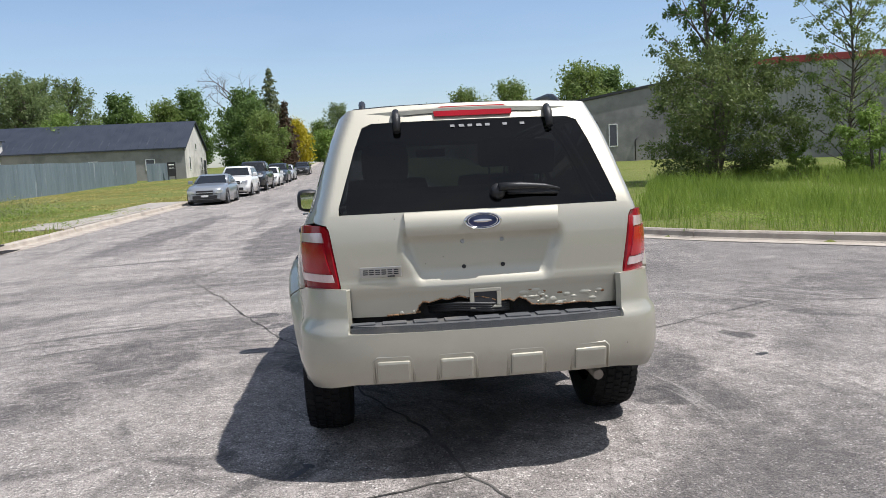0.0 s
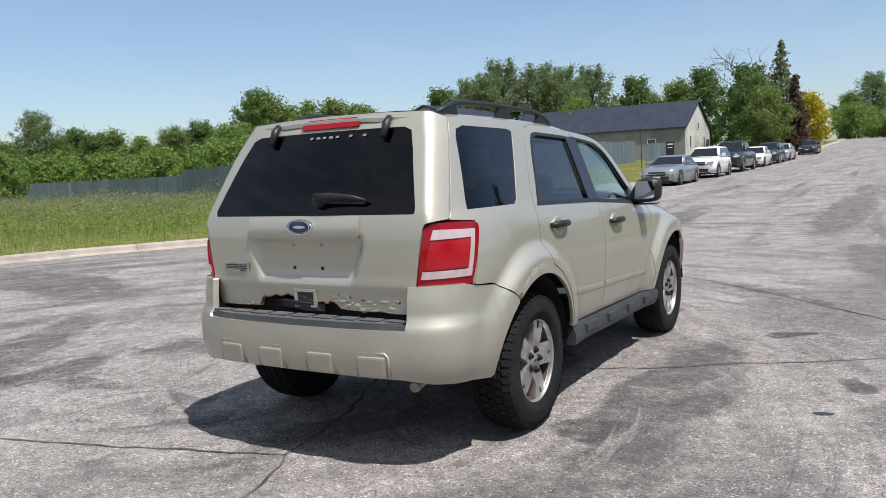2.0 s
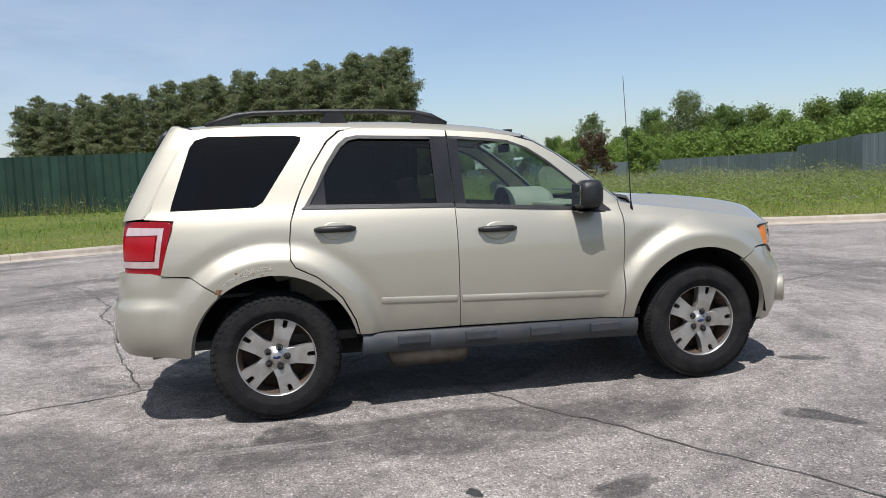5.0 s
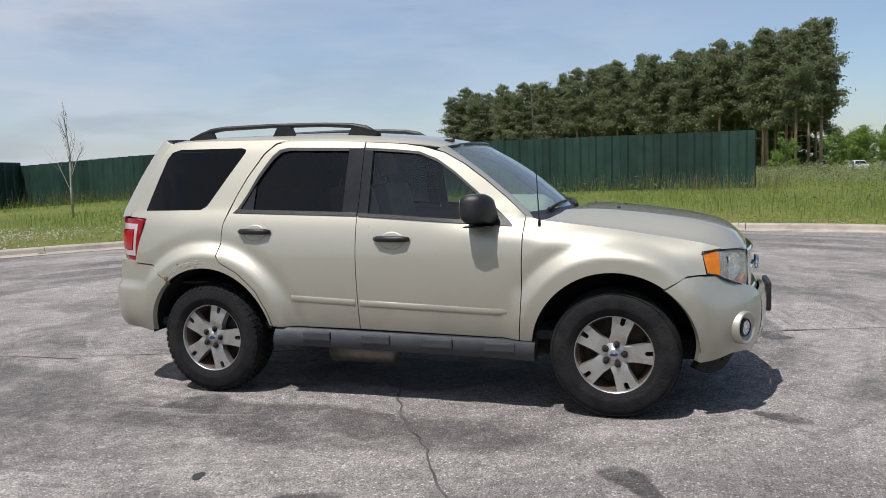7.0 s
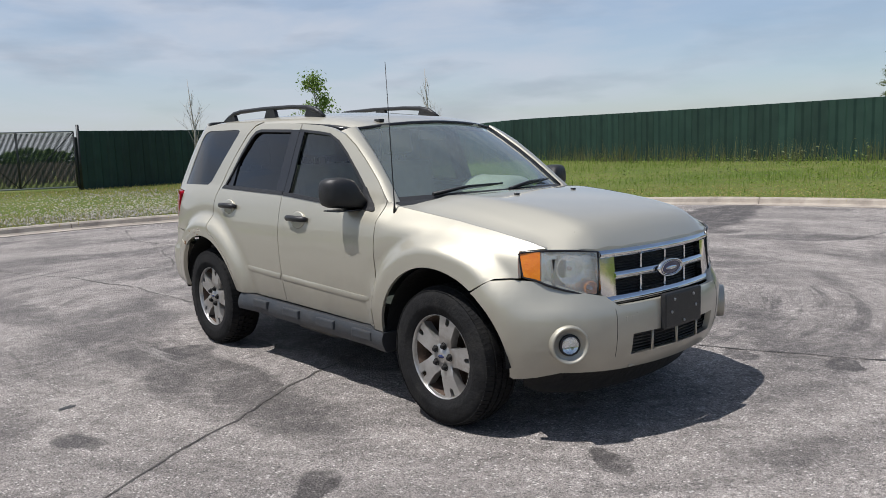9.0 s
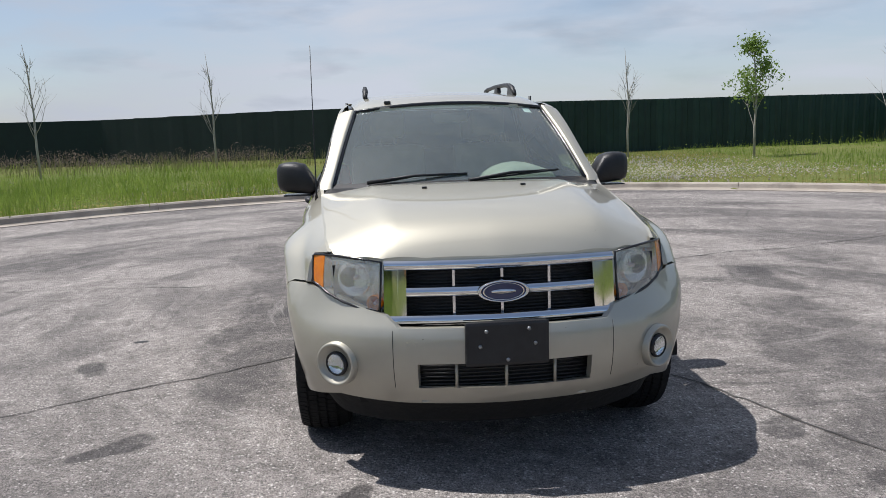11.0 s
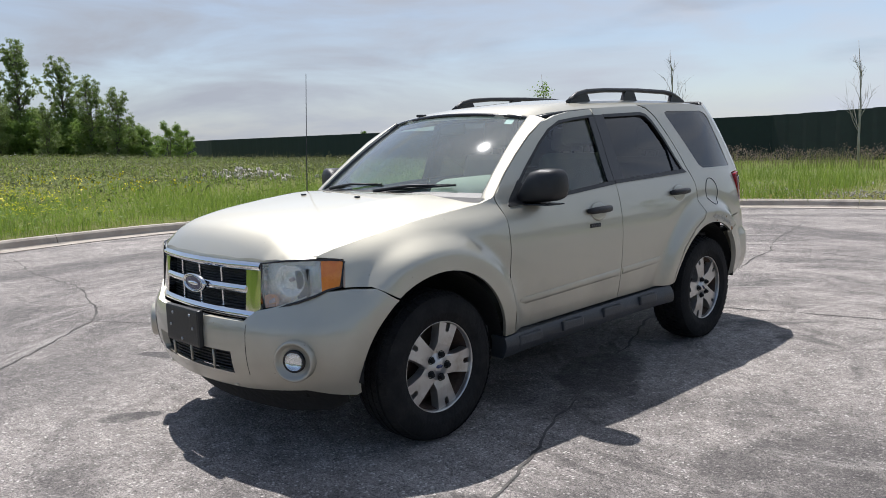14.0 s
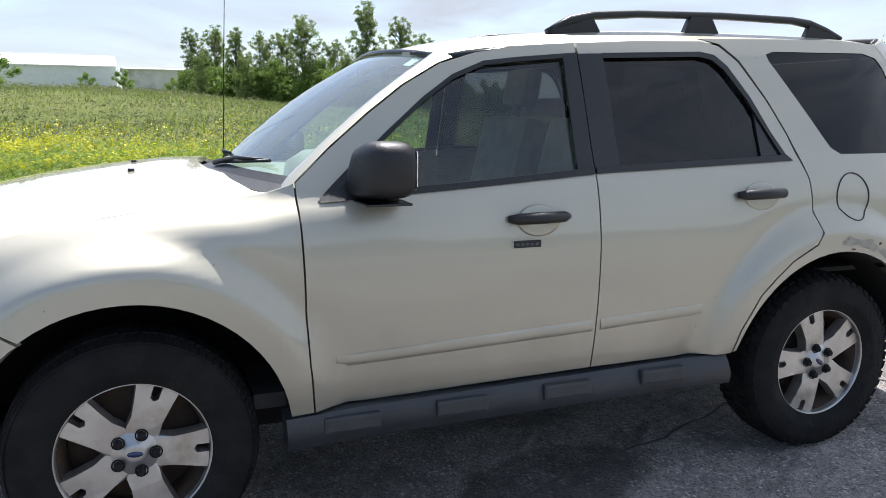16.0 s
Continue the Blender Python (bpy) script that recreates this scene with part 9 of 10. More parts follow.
def cabin():
    # floor, bulkheads and roof lining keep daylight where it belongs
    part("cabin_floor", boxm(-0.76, 0.76, -1.95, 0.95, 0.42, 0.47), m_cloth_dark, suv)
    bm = panel([mirror_poly([(0, 0.30), (0.5, 0.25), (0.56, 0.2), (0.575, -0.4), (0.575, -1.5), (0.54, -1.80), (0, -1.83)])], lambda x, y: roof_map(x, y) + Vector((0, 0, -0.022)), 0.15, 0.2, lambda p: (0, 0, 1), 0)
    part("headliner", bm, m_headliner, suv)
    for s in (1, -1):
        part("door_lining", panel([[(-0.80, 0.46), (0.80, 0.46), (0.80, 1.10), (-1.15, 1.16), (-1.95, 1.17), (-1.95, 0.92), (-0.95, 0.92)]], side_map(s, -0.05), 0.25, 0.12, side_in(s), 0), m_cloth, suv)
    # dashboard with an instrument hood
    bm = bmesh.new()
    box(bm, -0.70, 0.70, 0.46, 0.80, 0.80, 1.10, 0.05)
    dash = part("dashboard", bm, m_dash, suv, "tan dashboard")
    part("dash_top", boxm(-0.68, 0.68, 0.56, 0.90, 1.098, 1.128, 0.014), m_dash, dash)
    bm = bmesh.new()
    lathe(bm, [(0.20, -0.16), (0.19, 0.14), (0.14, 0.20), (0, 0.22)], 20, Matrix.Translation((-0.37, 0.55, 1.10)) @ Euler((radians(-90), 0, 0)).to_matrix().to_4x4() @ Matrix.Diagonal((1.15, 0.7, 1, 1)))
    part("instrument_hood", bm, m_dash, dash)
    bm = bmesh.new()
    ring = [Vector((-0.37 + 0.185 * math.cos(a), 0.36 + 0.185 * math.sin(a) * 0.45, 1.02 + 0.185 * math.sin(a) * 0.89)) for a in (2 * math.pi * k / 28 for k in range(29))]
    tube(bm, ring, 0.015, 8)
    tube(bm, [ring[0], (-0.37, 0.38, 1.01), ring[14]], 0.02, 6)
    tube(bm, [(-0.37, 0.38, 1.01), (-0.37, 0.60, 0.95)], 0.04, 8)
    part("steering_wheel", bm, m_cloth_dark, suv, "dark steering wheel")

    def seat(x, y, w, back_h, head, bench=False):
        st = part("seat", boxm(x - w / 2, x + w / 2, y - 0.24, y + 0.26, 0.62, 0.80, 0.06), m_cloth, suv, "beige cloth seat")
        bm = boxm(-w / 2, w / 2, -0.07, 0.07, 0, back_h, 0.055)
        b = part("backrest", bm, m_cloth, st)
        b.matrix_basis = pose(x, y - 0.25, 0.76, 14, 0, 0)
        for hx in head:
            bm = boxm(-0.125, 0.125, -0.05, 0.05, 0.0, 0.19, 0.045)
            tube(bm, [(-0.05, 0, -0.08), (-0.05, 0, 0.03)], 0.007, 6)
            tube(bm, [(0.05, 0, -0.08), (0.05, 0, 0.03)], 0.007, 6)
            h = part("headrest", bm, m_cloth, st)
            h.matrix_basis = pose(x + hx, y - 0.25 - 0.242 * (back_h + 0.05), 0.76 + 0.97 * (back_h + 0.05), 10, 0, 0)
    seat(0.36, -0.10, 0.52, 0.60, (0.0,))
    seat(-0.36, -0.10, 0.52, 0.60, (0.0,))
    seat(0.0, -0.98, 1.24, 0.55, (-0.40, 0.40))
    bm = bmesh.new()
    box(bm, -0.11, 0.11, 0.30, 0.325, 1.485, 1.545, 0.012)
    part("inside_mirror", bm, m_cloth_dark, suv)
    part("parcel_shelf", boxm(-0.70, 0.70, -2.0, -1.35, 0.70, 0.72), m_cloth_dark, suv)


cabin()

# ---- parked cars along the kerb ----
def gloss_paint(name, c, metal=0.0):
    m = mat(name, tuple(0.92 * v for v in c), c, 30, 0.35, metal=metal)
    b = m.node_tree.nodes["Principled BSDF"]
    b.inputs["Coat Weight"].default_value = 0.8
    b.inputs["Coat Roughness"].default_value = 0.06
    return m


m_far_glass = mat("dark_car_glass", (0.012, 0.014, 0.016), (0.02, 0.022, 0.024), 6, 0.04)
m_far_tyre = mat("car_tyre_rubber", (0.018, 0.018, 0.019), (0.03, 0.03, 0.031), 40, 0.8)
m_far_rim = mat("alloy_rim", (0.45, 0.46, 0.47), (0.6, 0.6, 0.61), 20, 0.3, metal=0.9)
m_far_lamp = mat("clear_lamp", (0.62, 0.65, 0.68), (0.8, 0.82, 0.84), 30, 0.1, metal=0.5)
m_far_black = mat("black_trim", (0.012, 0.012, 0.013), (0.025, 0.025, 0.026), 30, 0.45)
m_far_plate = mat("plate_white", (0.7, 0.7, 0.68), (0.78, 0.78, 0.75), 20, 0.5)


def loft(bm, rings, close=True):
    """Skins neighbouring rings of equal length."""
    vs = [[bm.verts.new(p) for p in r] for r in rings]
    for a, b in zip(vs, vs[1:]):
        n = len(a)
        for k in range(n):
            f = bm.faces.new((a[k], a[(k + 1) % n], b[(k + 1) % n], b[k]))
            f.smooth = True
    if close:
        bm.faces.new(vs[0][::-1])
        bm.faces.new(vs[-1])
    bmesh.ops.recalc_face_normals(bm, faces=bm.faces[:])


def quad_panel(a, b, c, d, thick=0.012):
    """A flat pane through four corners, given a little depth along its own normal."""
    a, b, c, d = (Vector(p) for p in (a, b, c, d))
    nn = (b - a).cross(d - a).normalized() * thick
    bm = bmesh.new()
    lo = [bm.verts.new(p) for p in (a, b, c, d)]
    hi = [bm.verts.new(p + nn) for p in (a, b, c, d)]
    bm.faces.new(lo[::-1])
    bm.faces.new(hi)
    for k in range(4):
        bm.faces.new((lo[k], lo[(k + 1) % 4], hi[(k + 1) % 4], hi[k]))
    bmesh.ops.recalc_face_normals(bm, faces=bm.faces[:])
    return bm


def parked_car(name, label, paint, at, length, width, belt, roof, hood, clear, wheel_r, cabin, tops, axles, turn=180, bed=None):
    """Front is +y. cabin: belt y of the screen and rear glass; tops: the same at the roof; axles: y of both."""
    c = thing(name, label, "car", "cars parked along the street", at=at, turn=turn)
    hw, hl = width / 2, length / 2
    (cf, cr), (tf, tr) = cabin, tops
    rear_top = bed if bed else belt - 0.04
    topline = [(-hl, rear_top - 0.12), (-hl + 0.12, rear_top), (cr, belt if not bed else rear_top), (cf, belt), (cf + 0.12, belt - 0.02), (hl - 0.35, hood), (hl - 0.06, hood - 0.12), (hl, hood - 0.30)]
    plan = [(-hl, 0.80), (-hl + 0.15, 0.92), (-hl + 0.6, 0.99), (0, 1.0), (hl - 0.8, 0.99), (hl - 0.25, 0.90), (hl, 0.72)]
    low = [(-hl, clear + 0.16), (-hl + 0.25, clear + 0.02), (0, clear), (hl - 0.3, clear), (hl, clear + 0.10)]
    ys = sorted({-hl, -hl + 0.06, -hl + 0.15, -hl + 0.4, cr, cf, cf + 0.12, hl - 0.35, hl - 0.18, hl - 0.06, hl}
                | {axles[0] + k * wheel_r * 0.3 for k in range(-4, 5)} | {axles[1] + k * wheel_r * 0.3 for k in range(-4, 5)} | {0.0})
    rings = []
    for y in ys:
        w, zt, zb = hw * lerp_table(y, plan), lerp_table(y, topline), lerp_table(y, low)
        arch = zb
        for ax in axles:
            q = (wheel_r * 1.16) ** 2 - (y - ax) ** 2
            if q > 0:
                arch = max(arch, wheel_r + math.sqrt(q))
        arch = min(arch, zt - 0.12)
        zs = zt - 0.10 * (zt - zb)
        half = [(0.0, zt + 0.03), (w * 0.6, zt + 0.02), (w * 0.86, zt), (w * 0.95, zs), (w, (zs + arch) / 2 if arch < zs - 0.1 else arch + 0.03), (w * 0.985, arch), (w * 0.72, arch), (w * 0.70, zb), (0.0, zb)]
        rings.append([Vector((x, y, z)) for x, z in half] + [Vector((-x, y, z)) for x, z in half[-2:0:-1]])
    bm = bmesh.new()
    loft(bm, rings)
    part("body", bm, paint, c)
    # cabin shell: belt, shoulder and roof rings
    bw, rw = hw * 0.93, hw * 0.70
    zb, zt = belt - 0.03, roof
    bm = bmesh.new()
    ring = lambda w, f, r, z: [Vector((-w, f - 0.04, z)), Vector((-w * 0.7, f, z)), Vector((w * 0.7, f, z)), Vector((w, f - 0.04, z)), Vector((w, r + 0.04, z)), Vector((w * 0.7, r, z)), Vector((-w * 0.7, r, z)), Vector((-w, r + 0.04, z))]
    mid = 0.86
    loft(bm, [ring(bw, cf, cr, zb), ring(bw + (rw - bw) * mid, cf + (tf - cf) * mid, cr + (tr - cr) * mid, zb + (zt - zb) * mid), ring(rw, tf, tr, zt - 0.03), ring(rw * 0.8, tf - 0.15, tr + 0.15, zt)])
    part("cabin", bm, paint, c)

    def at_height(u, w_in, yf, side):
        """A point on the cabin's skin: u up the glass, yf along it."""
        w = bw + (rw - bw) * u
        f, r = cf + (tf - cf) * u, cr + (tr - cr) * u
        return Vector((side * (w + 0.004), r + 0.10 + (f - r - 0.2) * yf, zb + (zt - zb) * u))

    for nm, y_belt, y_top, s in (("windscreen", cf, tf, 1), ("rear_window", cr, tr, -1)):
        p = []
        for u in (0.06, 0.82):
            w = (bw + (rw - bw) * u) * 0.86
            y = y_belt + (y_top - y_belt) * u + s * 0.006
            p += [Vector((-w, y, zb + (zt - zb) * u)), Vector((w, y, zb + (zt - zb) * u))]
        q = (p[1], p[0], p[2], p[3]) if s > 0 else (p[0], p[1], p[3], p[2])
        part(nm, quad_panel(*q), m_far_glass, c)
    for side in (1, -1):
        for y0, y1 in ((0.02, 0.47), (0.52, 0.98)):
            q = [at_height(0.10, 0, y0, side), at_height(0.10, 0, y1, side), at_height(0.80, 0, y1, side), at_height(0.80, 0, y0, side)]
            part("side_window", quad_panel(*(q if side > 0 else q[::-1])), m_far_glass, c)
        x = side * (hw + 0.07)
        part("mirror", boxm(x - 0.10, x + 0.10, cf - 0.35, cf - 0.22, belt + 0.01, belt + 0.17, 0.03), paint, c)
        bm = bmesh.new()
        z0 = hood - 0.34
        prism(bm, rounded([(hw * 0.46, z0), (hw * 0.84, z0 + 0.05), (hw * 0.86, z0 + 0.19), (hw * 0.56, z0 + 0.15)], 0.03), 0, 0.30,
              Matrix(((side, 0, 0, 0), (0, 0, 1, hl - 0.30), (0, 1, 0, 0), (0, 0, 0, 1))))
        bmesh.ops.recalc_face_normals(bm, faces=bm.faces[:])
        part("headlight", bm, m_far_lamp, c)
    part("grille", boxm(-hw * 0.42, hw * 0.42, hl - 0.02, hl + 0.035, hood - 0.36, hood - 0.17, 0.02), m_far_black, c)
    bar = part("grille_bar", boxm(-hw * 0.40, hw * 0.40, hl + 0.036, hl + 0.05, hood - 0.28, hood - 0.25), m_far_rim, c)
    part("lower_intake", boxm(-hw * 0.6, hw * 0.6, hl - 0.02, hl + 0.03, clear + 0.10, clear + 0.26, 0.02), m_far_black, c)
    part("plate", boxm(-0.16, 0.16, hl + 0.036, hl + 0.045, hood - 0.46, hood - 0.38), m_far_plate, c)
    for ax in axles:
        for side in (1, -1):
            x1 = side * (hw - 0.01)
            m = Matrix.Translation((x1, ax, wheel_r)) @ Matrix.Rotation(side * math.pi / 2, 4, "Y")
            bm = bmesh.new()
            lathe(bm, [(wheel_r * 0.62, -0.20), (wheel_r * 0.96, -0.20), (wheel_r, -0.16), (wheel_r, -0.04), (wheel_r * 0.95, 0.0), (wheel_r * 0.66, 0.0), (wheel_r * 0.62, -0.03)], 28, m)
            wheel = part("wheel", bm, m_far_tyre, c, "black tyre on an alloy rim")
            bm = bmesh.new()
            lathe(bm, [(wheel_r * 0.66, -0.02), (wheel_r * 0.60, -0.03), (wheel_r * 0.58, -0.10), (0.02, -0.10)], 24, m)
            for k in range(5):
                mm = m @ Matrix.Rotation(k * 2 * math.pi / 5, 4, "Z")
                prism(bm, [(0.0, -0.035), (wheel_r * 0.61, -0.05), (wheel_r * 0.61, 0.05), (0.0, 0.035)], -0.06, -0.02, mm)
            part("rim", bm, m_far_rim, wheel)
    part("underbody", boxm(-hw * 0.68, hw * 0.68, -hl + 0.3, hl - 0.3, clear - 0.06, clear + 0.12), m_far_black, c)
    if bed:
        part("bed_cover", boxm(-hw * 0.78, hw * 0.78, -hl + 0.12, cr - 0.12, rear_top + 0.031, rear_top + 0.05), m_far_black, c, "black bed cover")
    return c


def spot(x, y):
    return (x, y, rise(y))


parked_car("coupe", "silver-grey low coupe parked at the kerb", gloss_paint("silver_grey_paint", (0.30, 0.32, 0.34), 0.5), spot(-7.6, 33.0), 4.65, 1.82, 0.93, 1.38, 0.80, 0.15, 0.33, (0.75, -1.75), (-0.15, -1.0), (-1.4, 1.45))
parked_car("crossover", "white crossover parked at the kerb", gloss_paint("white_paint", (0.80, 0.80, 0.79)), spot(-7.55, 40.6), 4.7, 1.88, 1.12, 1.68, 1.02, 0.22, 0.36, (0.95, -2.1), (0.2, -1.75), (-1.35, 1.4))
parked_car("pickup_truck", "black pickup truck with a covered bed", gloss_paint("black_paint", (0.018, 0.018, 0.019)), spot(-7.6, 48.2), 5.8, 2.0, 1.28, 1.92, 1.18, 0.32, 0.41, (1.25, -0.75), (0.55, -0.6), (-1.75, 1.95), bed=1.25)
parked_car("sedan", "white saloon car parked at the kerb", gloss_paint("cream_white_paint", (0.76, 0.76, 0.74)), spot(-7.5, 55.5), 4.6, 1.8, 0.95, 1.45, 0.86, 0.17, 0.33, (0.85, -1.55), (0.1, -0.95), (-1.35, 1.4))
parked_car("crossover", "dark blue-grey crossover parked at the kerb", gloss_paint("dark_slate_paint", (0.035, 0.045, 0.055), 0.4), spot(-7.5, 62.0), 4.6, 1.86, 1.1, 1.66, 1.0, 0.21, 0.36, (0.95, -2.05), (0.2, -1.7), (-1.35, 1.4))
parked_car("sedan", "pale silver saloon parked at the kerb", gloss_paint("pale_silver_paint", (0.55, 0.56, 0.57), 0.5), spot(-7.5, 68.5), 4.6, 1.8, 0.95, 1.45, 0.86, 0.17, 0.33, (0.85, -1.55), (0.1, -0.95), (-1.35, 1.4))
parked_car("sedan", "dark saloon car parked further up the street", gloss_paint("charcoal_paint", (0.03, 0.032, 0.036), 0.3), spot(-7.2, 86.0), 4.7, 1.84, 0.97, 1.47, 0.88, 0.17, 0.33, (0.85, -1.6), (0.1, -1.0), (-1.4, 1.4))

for k, (x, y, c) in enumerate(((-112, 13.0, (0.75, 0.75, 0.74)), (-113, 17.5, (0.30, 0.03, 0.03)), (-112, 22.0, (0.70, 0.71, 0.72)), (-114, 26.5, (0.05, 0.055, 0.06)), (-113, 31.0, (0.62, 0.63, 0.64)))):
    parked_car("sedan", "car parked far beyond the fence", gloss_paint("distant_car_paint", c, 0.2), (x, y, ground_z(x, y) - 0.05), 4.6, 1.8, 0.95, 1.45, 0.86, 0.17, 0.33, (0.85, -1.55), (0.1, -0.95), (-1.35, 1.4), turn=80 + 9 * k)

# ---- street furniture ----
m_pole_wood = mat("weathered_pole_wood", (0.16, 0.12, 0.09), (0.25, 0.20, 0.16), 4, 0.9, bump=0.5, fine=30, stretch=(4, 4, 0.3))
m_yellow_post = mat("yellow_plastic_post", (0.62, 0.46, 0.03), (0.72, 0.55, 0.06), 9, 0.5)
m_marker_white = mat("weathered_white_plastic", (0.58, 0.62, 0.56), (0.70, 0.73, 0.68), 5, 0.6, stain=(0.30, 0.36, 0.28), stain_scale=2.0)
m_marker_green = mat("green_plastic", (0.05, 0.16, 0.07), (0.08, 0.22, 0.10), 6, 0.5)
m_orange = mat("orange_machine_paint", (0.40, 0.13, 0.03), (0.48, 0.17, 0.04), 9, 0.5)


def marker_post():
    t = thing("utility_post", "white and green plastic utility marker post in the grass", "post", at=(10.4, 33.7, ground_z(10.4, 33.7) - 0.05), turn=18)
    t.rotation_euler = (0, radians(-3), radians(18))
    part("front_panel", boxm(-0.17, 0.17, -0.14, 0.02, 0, 1.30, 0.02), m_marker_white, t)
    part("back_panel", boxm(-0.15, 0.19, 0.023, 0.14, 0, 1.22, 0.02), m_marker_green, t, "green back panel")
    part("cap", boxm(-0.19, 0.19, -0.16, 0.04, 1.303, 1.35, 0.015), m_marker_white, t)


marker_post()


def yellow_post(x, y, h):
    t = thing("marker_post", "thin yellow marker post on the mown lawn", "post", "yellow posts on the lawn", at=(x, y, ground_z(x, y) - 0.05))
    part("post", tubem([(0, 0, 0), (0, 0, h), (0, 0, h + 0.04)], [0.06, 0.06, 0.03], 10), m_yellow_post, t)


yellow_post(5.3, 74.0, 1.9)
yellow_post(11.6, 112.0, 1.6)
yellow_post(7.0, 118.0, 1.6)


def utility_pole(x, y, h):
    t = thing("utility_pole", "tall weathered wooden utility pole with a crossarm", "pole", at=(x, y, ground_z(x, y) - 0.2))
    part("pole", tubem([(0, 0, 0), (0, 0, h)], [0.17, 0.11], 10), m_pole_wood, t)
    part("crossarm", boxm(-1.2, 1.2, -0.22, -0.11, h - 0.9, h - 0.76), m_pole_wood, t)
    for k in (-1.05, -0.5, 0.5, 1.05):
        part("insulator", tubem([(k, -0.16, h - 0.759), (k, -0.16, h - 0.62)], [0.04, 0.03], 8), m_dark_steel, t)


utility_pole(5.0, 155.0, 10.0)


def lamp_post(x, y, h):
    t = thing("lamp_post", "slender white lamp post with a short flat arm", "lamp post", at=(x, y, ground_z(x, y) - 0.1))
    part("pole", tubem([(0, 0, 0), (0, 0, h)], [0.13, 0.10], 10), m_white, t)
    part("arm", boxm(0.11, 1.9, -0.09, 0.09, h - 0.22, h - 0.05, 0.02), m_white, t)
    part("lamp_head", boxm(1.2, 2.3, -0.2, 0.2, h - 0.33, h - 0.223, 0.03), m_white, t)


lamp_post(19.5, 119.0, 8.6)


def lift_machine(x, y):
    t = thing("construction_machine", "orange and black machine parked beside the grey wall", "machine", at=(x, y, ground_z(x, y)), turn=20)
    part("chassis", boxm(-1.0, 1.0, -0.7, 0.7, 0.45, 1.1, 0.06), m_orange, t)
    part("cab", boxm(-0.5, 0.5, -0.55, 0.55, 1.103, 2.5, 0.08), m_dark_steel, t)
    part("boom", tubem([(0.2, 0.62, 1.4), (1.1, 0.62, 2.7), (1.9, 0.62, 1.2)], 0.09, 6), m_orange, t)
    for yy in (-0.65, 0.65):
        for xx in (-0.65, 0.65):
            part("wheel", tubem([(xx, yy - 0.14, 0.42), (xx, yy + 0.14, 0.42)], 0.42, 16), m_far_tyre, t)


lift_machine(14.2, 88.0)


def storm_inlet(x, y, turn):
    """A cast-iron kerb inlet: hood over a black-filled throat and a grate in the gutter."""
    t = thing("storm_drain", "dark cast-iron storm drain inlet set in the kerb", "drain", "drains in the kerb", at=(x, y, rise(y)), turn=turn)
    part("hood", boxm(-0.55, 0.55, -0.24, 0.035, 0.10, 0.155, 0.012), m_iron, t)
    # solid block, its black colour stands for the shade inside the inlet
    part("throat", boxm(-0.52, 0.52, -0.19, 0.028, 0.012, 0.097), m_far_black, t, "black block for the shaded opening")
    part("grate_frame", boxm(-0.5, 0.5, 0.04, 0.42, 0.006, 0.016), m_iron, t)
    for k in range(11):
        x0 = -0.46 + k * 0.088
        part("bar", boxm(x0, x0 + 0.045, 0.06, 0.40, 0.0163, 0.026), m_iron, t)


storm_inlet(-8.77, 12.6, -90)
storm_inlet(3.53, 13.4, 90)

# concrete drive that crosses the verge beside the parked cars
m_drive = mat("drive_concrete", (0.27, 0.245, 0.215), (0.35, 0.32, 0.28), 2.5, 0.88, bump=0.4, fine=50, stain=(0.24, 0.21, 0.18), stain_scale=0.8)


def drive():
    d = tagged(new("driveway"), "pale worn concrete driveway apron across the verge", "driveway", kind="structure")
    for k in range(6):
        y0, y1 = 17.6 + k * 2.6, 17.6 + (k + 1) * 2.6 - 0.015
        for x0, x1 in ((-10.7, -9.03), (-13.2, -10.715))[:2 if k == 1 else 1]:
            bm = bmesh.new()
            c = [(x0, y0), (x1, y0), (x1, y1), (x0, y1)]
            lo = [bm.verts.new((x, y, ground_z(x, y) - 0.12)) for x, y in c]
            hi = [bm.verts.new((x, y, ground_z(x, y) + 0.012)) for x, y in c]
            bm.faces.new(hi)
            for i in range(4):
                bm.faces.new((lo[i], lo[(i + 1) % 4], hi[(i + 1) % 4], hi[i]))
            part("slab", bm, m_drive, d)


drive()


def sign_board(x, y, turn):
    t = thing("sign_board", "dark notice board on two posts beside the fence", "sign", at=(x, y, ground_z(x, y) - 0.1), turn=turn)
    part("board", boxm(-0.45, 0.45, -0.03, 0.03, 0.5, 2.1, 0.01), m_far_black, t)
    part("lettering_bar", boxm(-0.3, 0.3, -0.036, -0.031, 1.75, 1.9), m_far_plate, t)
    part("lettering_bar", boxm(-0.25, 0.25, -0.036, -0.031, 1.4, 1.48), m_far_plate, t)
    for s in (-0.38, 0.38):
        part("post", boxm(s - 0.05, s + 0.05, 0.031, 0.11, 0, 2.1), m_dark_steel, t)


sign_board(-21.9, 86.4, 12)

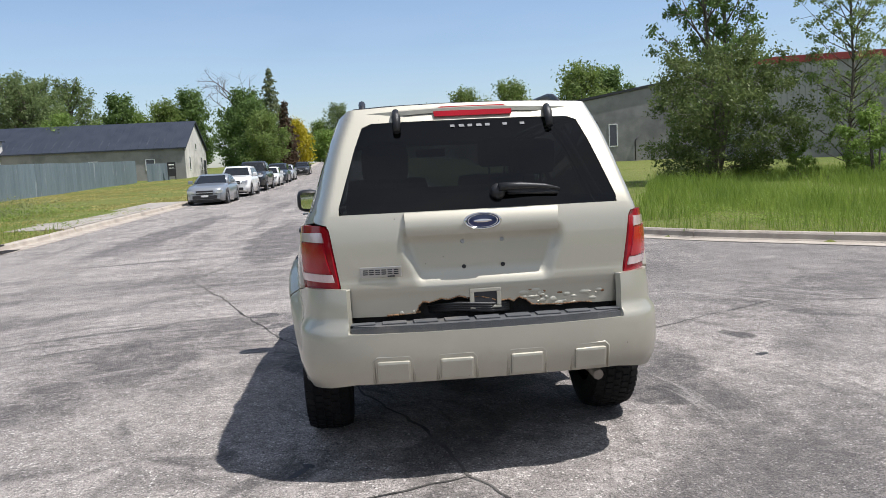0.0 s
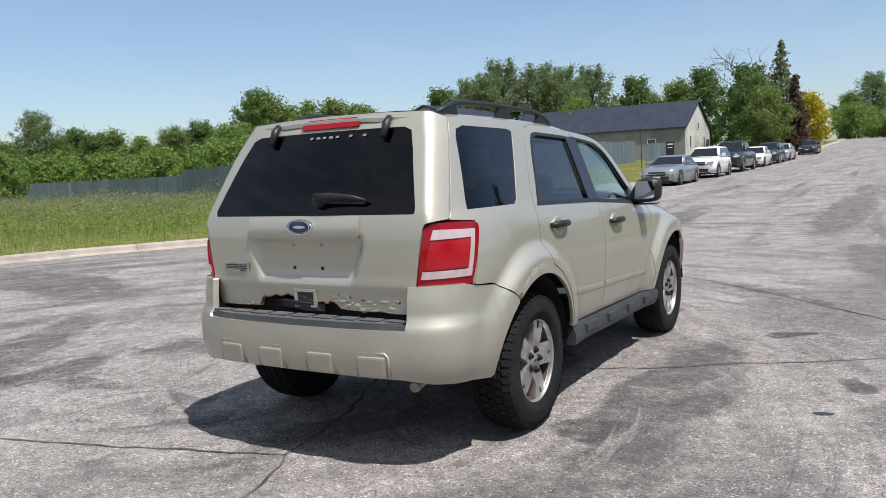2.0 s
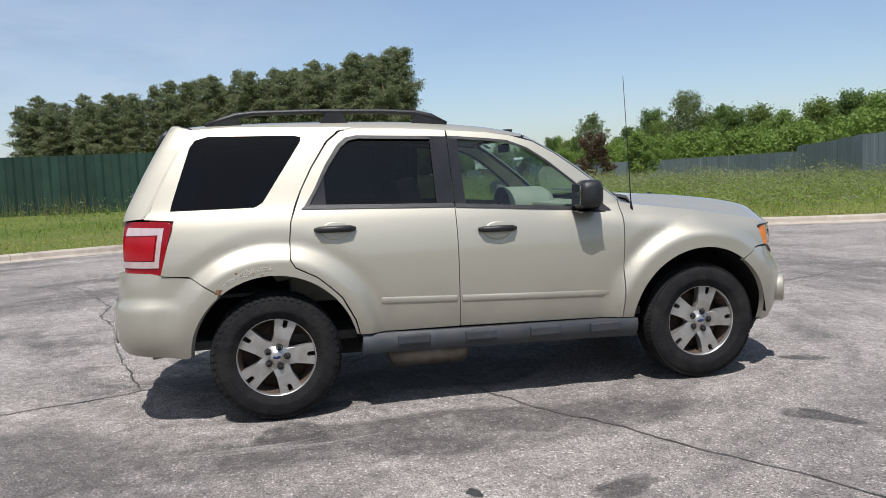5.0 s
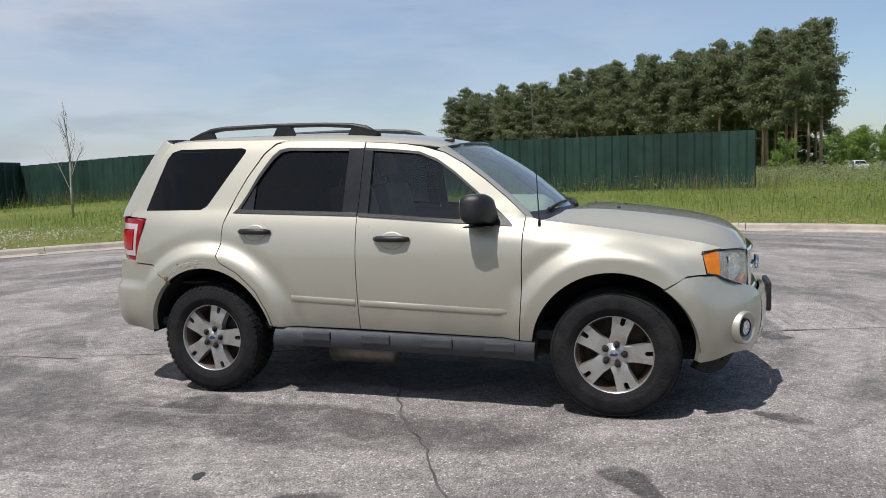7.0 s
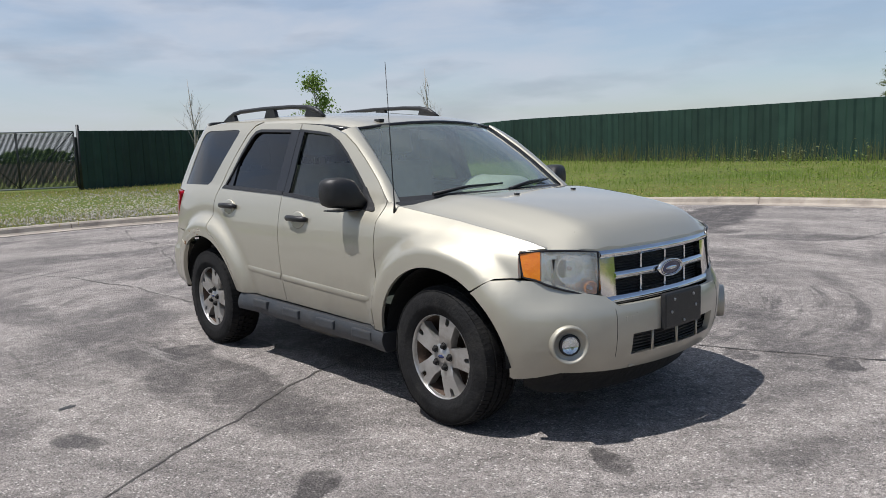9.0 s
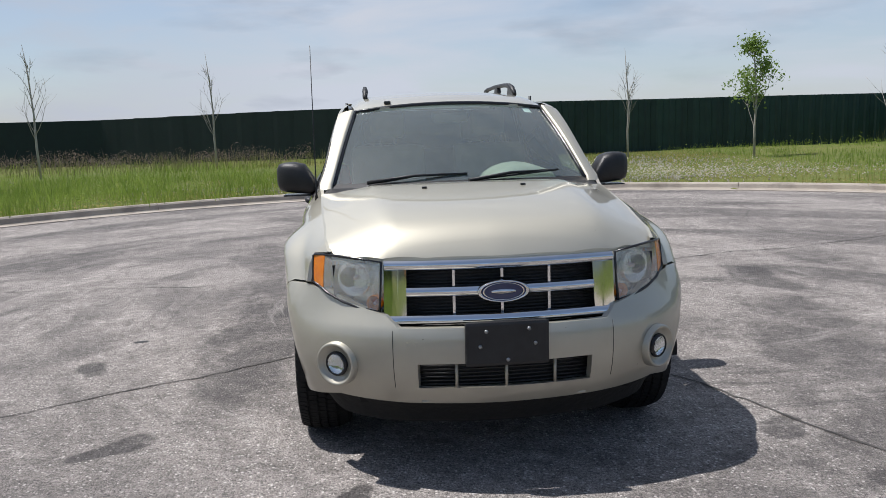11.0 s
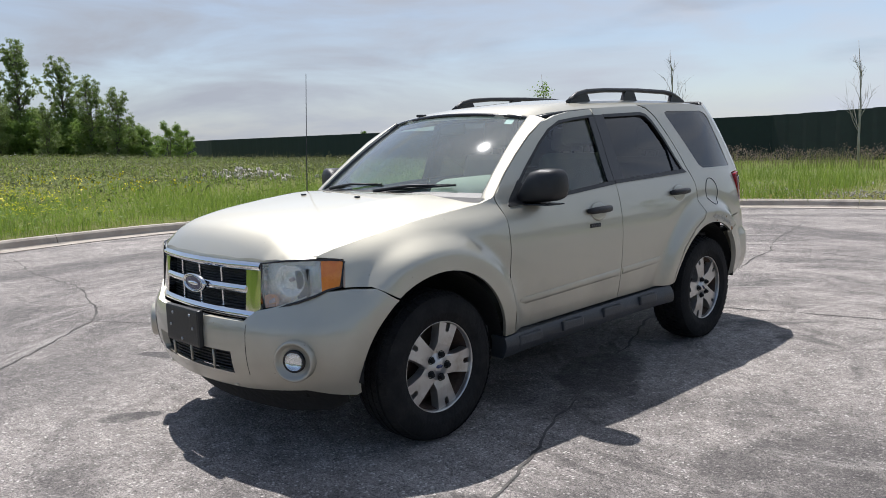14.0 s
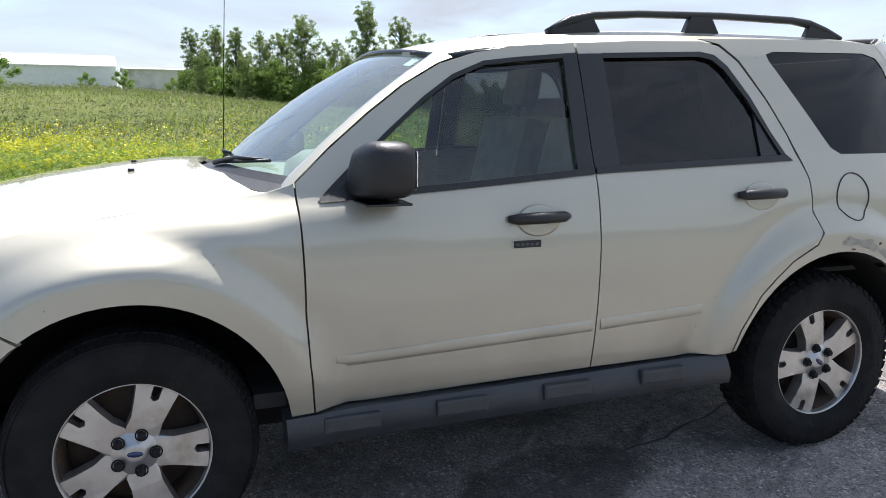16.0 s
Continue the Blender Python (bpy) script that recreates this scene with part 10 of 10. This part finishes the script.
# ---- sealed cracks and stains in the asphalt ----
def crack(pts, w, seed, wander=0.05):
    """A dark sealed crack lying 4 mm proud of the asphalt."""
    g = random.Random(seed)
    line = []
    for (x0, y0), (x1, y1) in zip(pts, pts[1:]):
        L = math.hypot(x1 - x0, y1 - y0)
        n = max(2, int(L / 0.06))
        for k in range(n):
            t = k / n
            line.append(Vector((x0 + (x1 - x0) * t, y0 + (y1 - y0) * t)))
    line.append(Vector(pts[-1]))
    bm = bmesh.new()
    prev = None
    for i, p in enumerate(line):
        d = (line[min(i + 1, len(line) - 1)] - line[max(i - 1, 0)]).normalized()
        nn = Vector((-d.y, d.x))
        o = noise.noise((p.x * 1.3, p.y * 1.3, seed)) * wander + noise.noise((p.x * 6, p.y * 6, seed)) * wander * 0.5 + noise.noise((p.x * 17, p.y * 17, seed)) * wander * 0.22
        q = p + nn * o
        ww = 0.62 * w * (0.10 + 1.0 * abs(noise.noise((p.x * 2.1, p.y * 2.1, seed + 3))) + 0.5 * abs(noise.noise((p.x * 9, p.y * 9, seed + 5)))) + 0.0025
        if i in (0, len(line) - 1):
            ww = 0.003
        cur = [bm.verts.new((q.x + nn.x * ww, q.y + nn.y * ww, rise(q.y) + 0.004)), bm.verts.new((q.x - nn.x * ww, q.y - nn.y * ww, rise(q.y) + 0.004))]
        if prev:
            bm.faces.new((prev[0], prev[1], cur[1], cur[0]))
        prev = cur
    bm.normal_update()
    if sum(f.normal.z for f in bm.faces) < 0:
        bmesh.ops.reverse_faces(bm, faces=bm.faces[:])
    part("crack", bm, m_crack, road)


def stain(x, y, rx, ry, turn, seed, m):
    """A dark oil or tar stain with a ragged edge, a thin skin on the asphalt."""
    bm = bmesh.new()
    n = 40
    ring = []
    c, s = math.cos(turn), math.sin(turn)
    for k in range(n):
        a = 2 * math.pi * k / n
        r = 1 + 0.35 * noise.noise((math.cos(a) * 1.6 + seed, math.sin(a) * 1.6, 0.5)) + 0.18 * noise.noise((math.cos(a) * 5 + seed, math.sin(a) * 5, 2.5))
        u, v = rx * r * math.cos(a), ry * r * math.sin(a)
        ring.append(bm.verts.new((x + c * u - s * v, y + s * u + c * v, rise(y) + 0.0025)))
    bm.faces.new(ring)
    part("stain", bm, m, road)


m_stain = mat("old_oil_stain", (0.085, 0.083, 0.082), (0.13, 0.128, 0.125), 7, 0.7, bump=0.4, fine=140)

crack([(-1.10, 0.72), (-0.65, -0.6), (-0.29, -1.48), (-0.23, -1.7), (-0.11, -2.22), (0.01, -2.47), (0.18, -3.02)], 0.022, 1)
crack([(-6.47, -4.13), (-5.18, -3.56), (-4.21, -3.2), (-3.53, -3.18), (-2.58, -2.85), (-1.96, -2.74), (-1.42, -2.59), (-0.41, -2.33), (-0.11, -2.22)], 0.020, 2)
crack([(0.3, -0.2), (0.56, -0.12), (1.07, 0.11), (1.55, 0.39), (1.94, 0.59), (2.43, 0.90), (3.34, 1.42), (3.9, 1.16), (5.44, 0.84), (6.71, 0.86), (8.71, 0.55)], 0.016, 3)
crack([(-1.15, 5.74), (-0.49, 4.94), (0.62, 4.13), (1.78, 2.98), (2.42, 2.28), (2.82, 1.89), (3.34, 1.42)], 0.016, 4)
crack([(-1.10, 0.72), (-1.28, 1.15), (-1.62, 1.95), (-1.86, 2.61), (-2.34, 3.98), (-3.0, 5.52), (-2.57, 8.34), (-2.75, 11.34)], 0.022, 5)
crack([(0.25, -3.0), (0.3, -3.62), (0.3, -4.46), (0.54, -5.6), (0.95, -6.91), (1.54, -9.57)], 0.018, 6)
crack([(0.83, -5.77), (0.04, -5.96), (-0.69, -5.75), (-0.93, -6.5), (-1.24, -7.57), (-1.6, -8.0), (-1.5, -9.5), (-2.15, -11.6)], 0.018, 7)
crack([(5.04, -2.58), (4.02, -2.75), (2.12, -2.54)], 0.014, 8)
crack([(5.79, -3.71), (4.66, -3.92), (4.87, -4.37), (3.12, -6.57)], 0.014, 9)
crack([(-5.93, -8.15), (-5.79, -7.25), (-4.93, -5.63), (-4.76, -4.36)], 0.016, 10)
crack([(-8.85, 0.12), (-7.63, 0.06), (-6.36, -0.28)], 0.014, 11)
m_tar = mat("tar_mark", (0.020, 0.020, 0.021), (0.04, 0.04, 0.04), 20, 0.6, bump=0.2, fine=60)
stain(2.18, -0.51, 0.05, 0.03, 0.3, 21, m_tar)
stain(-0.9, -2.0, 0.07, 0.025, 1.0, 22, m_tar)
stain(-0.86, -1.92, 0.04, 0.02, 2.4, 23, m_tar)
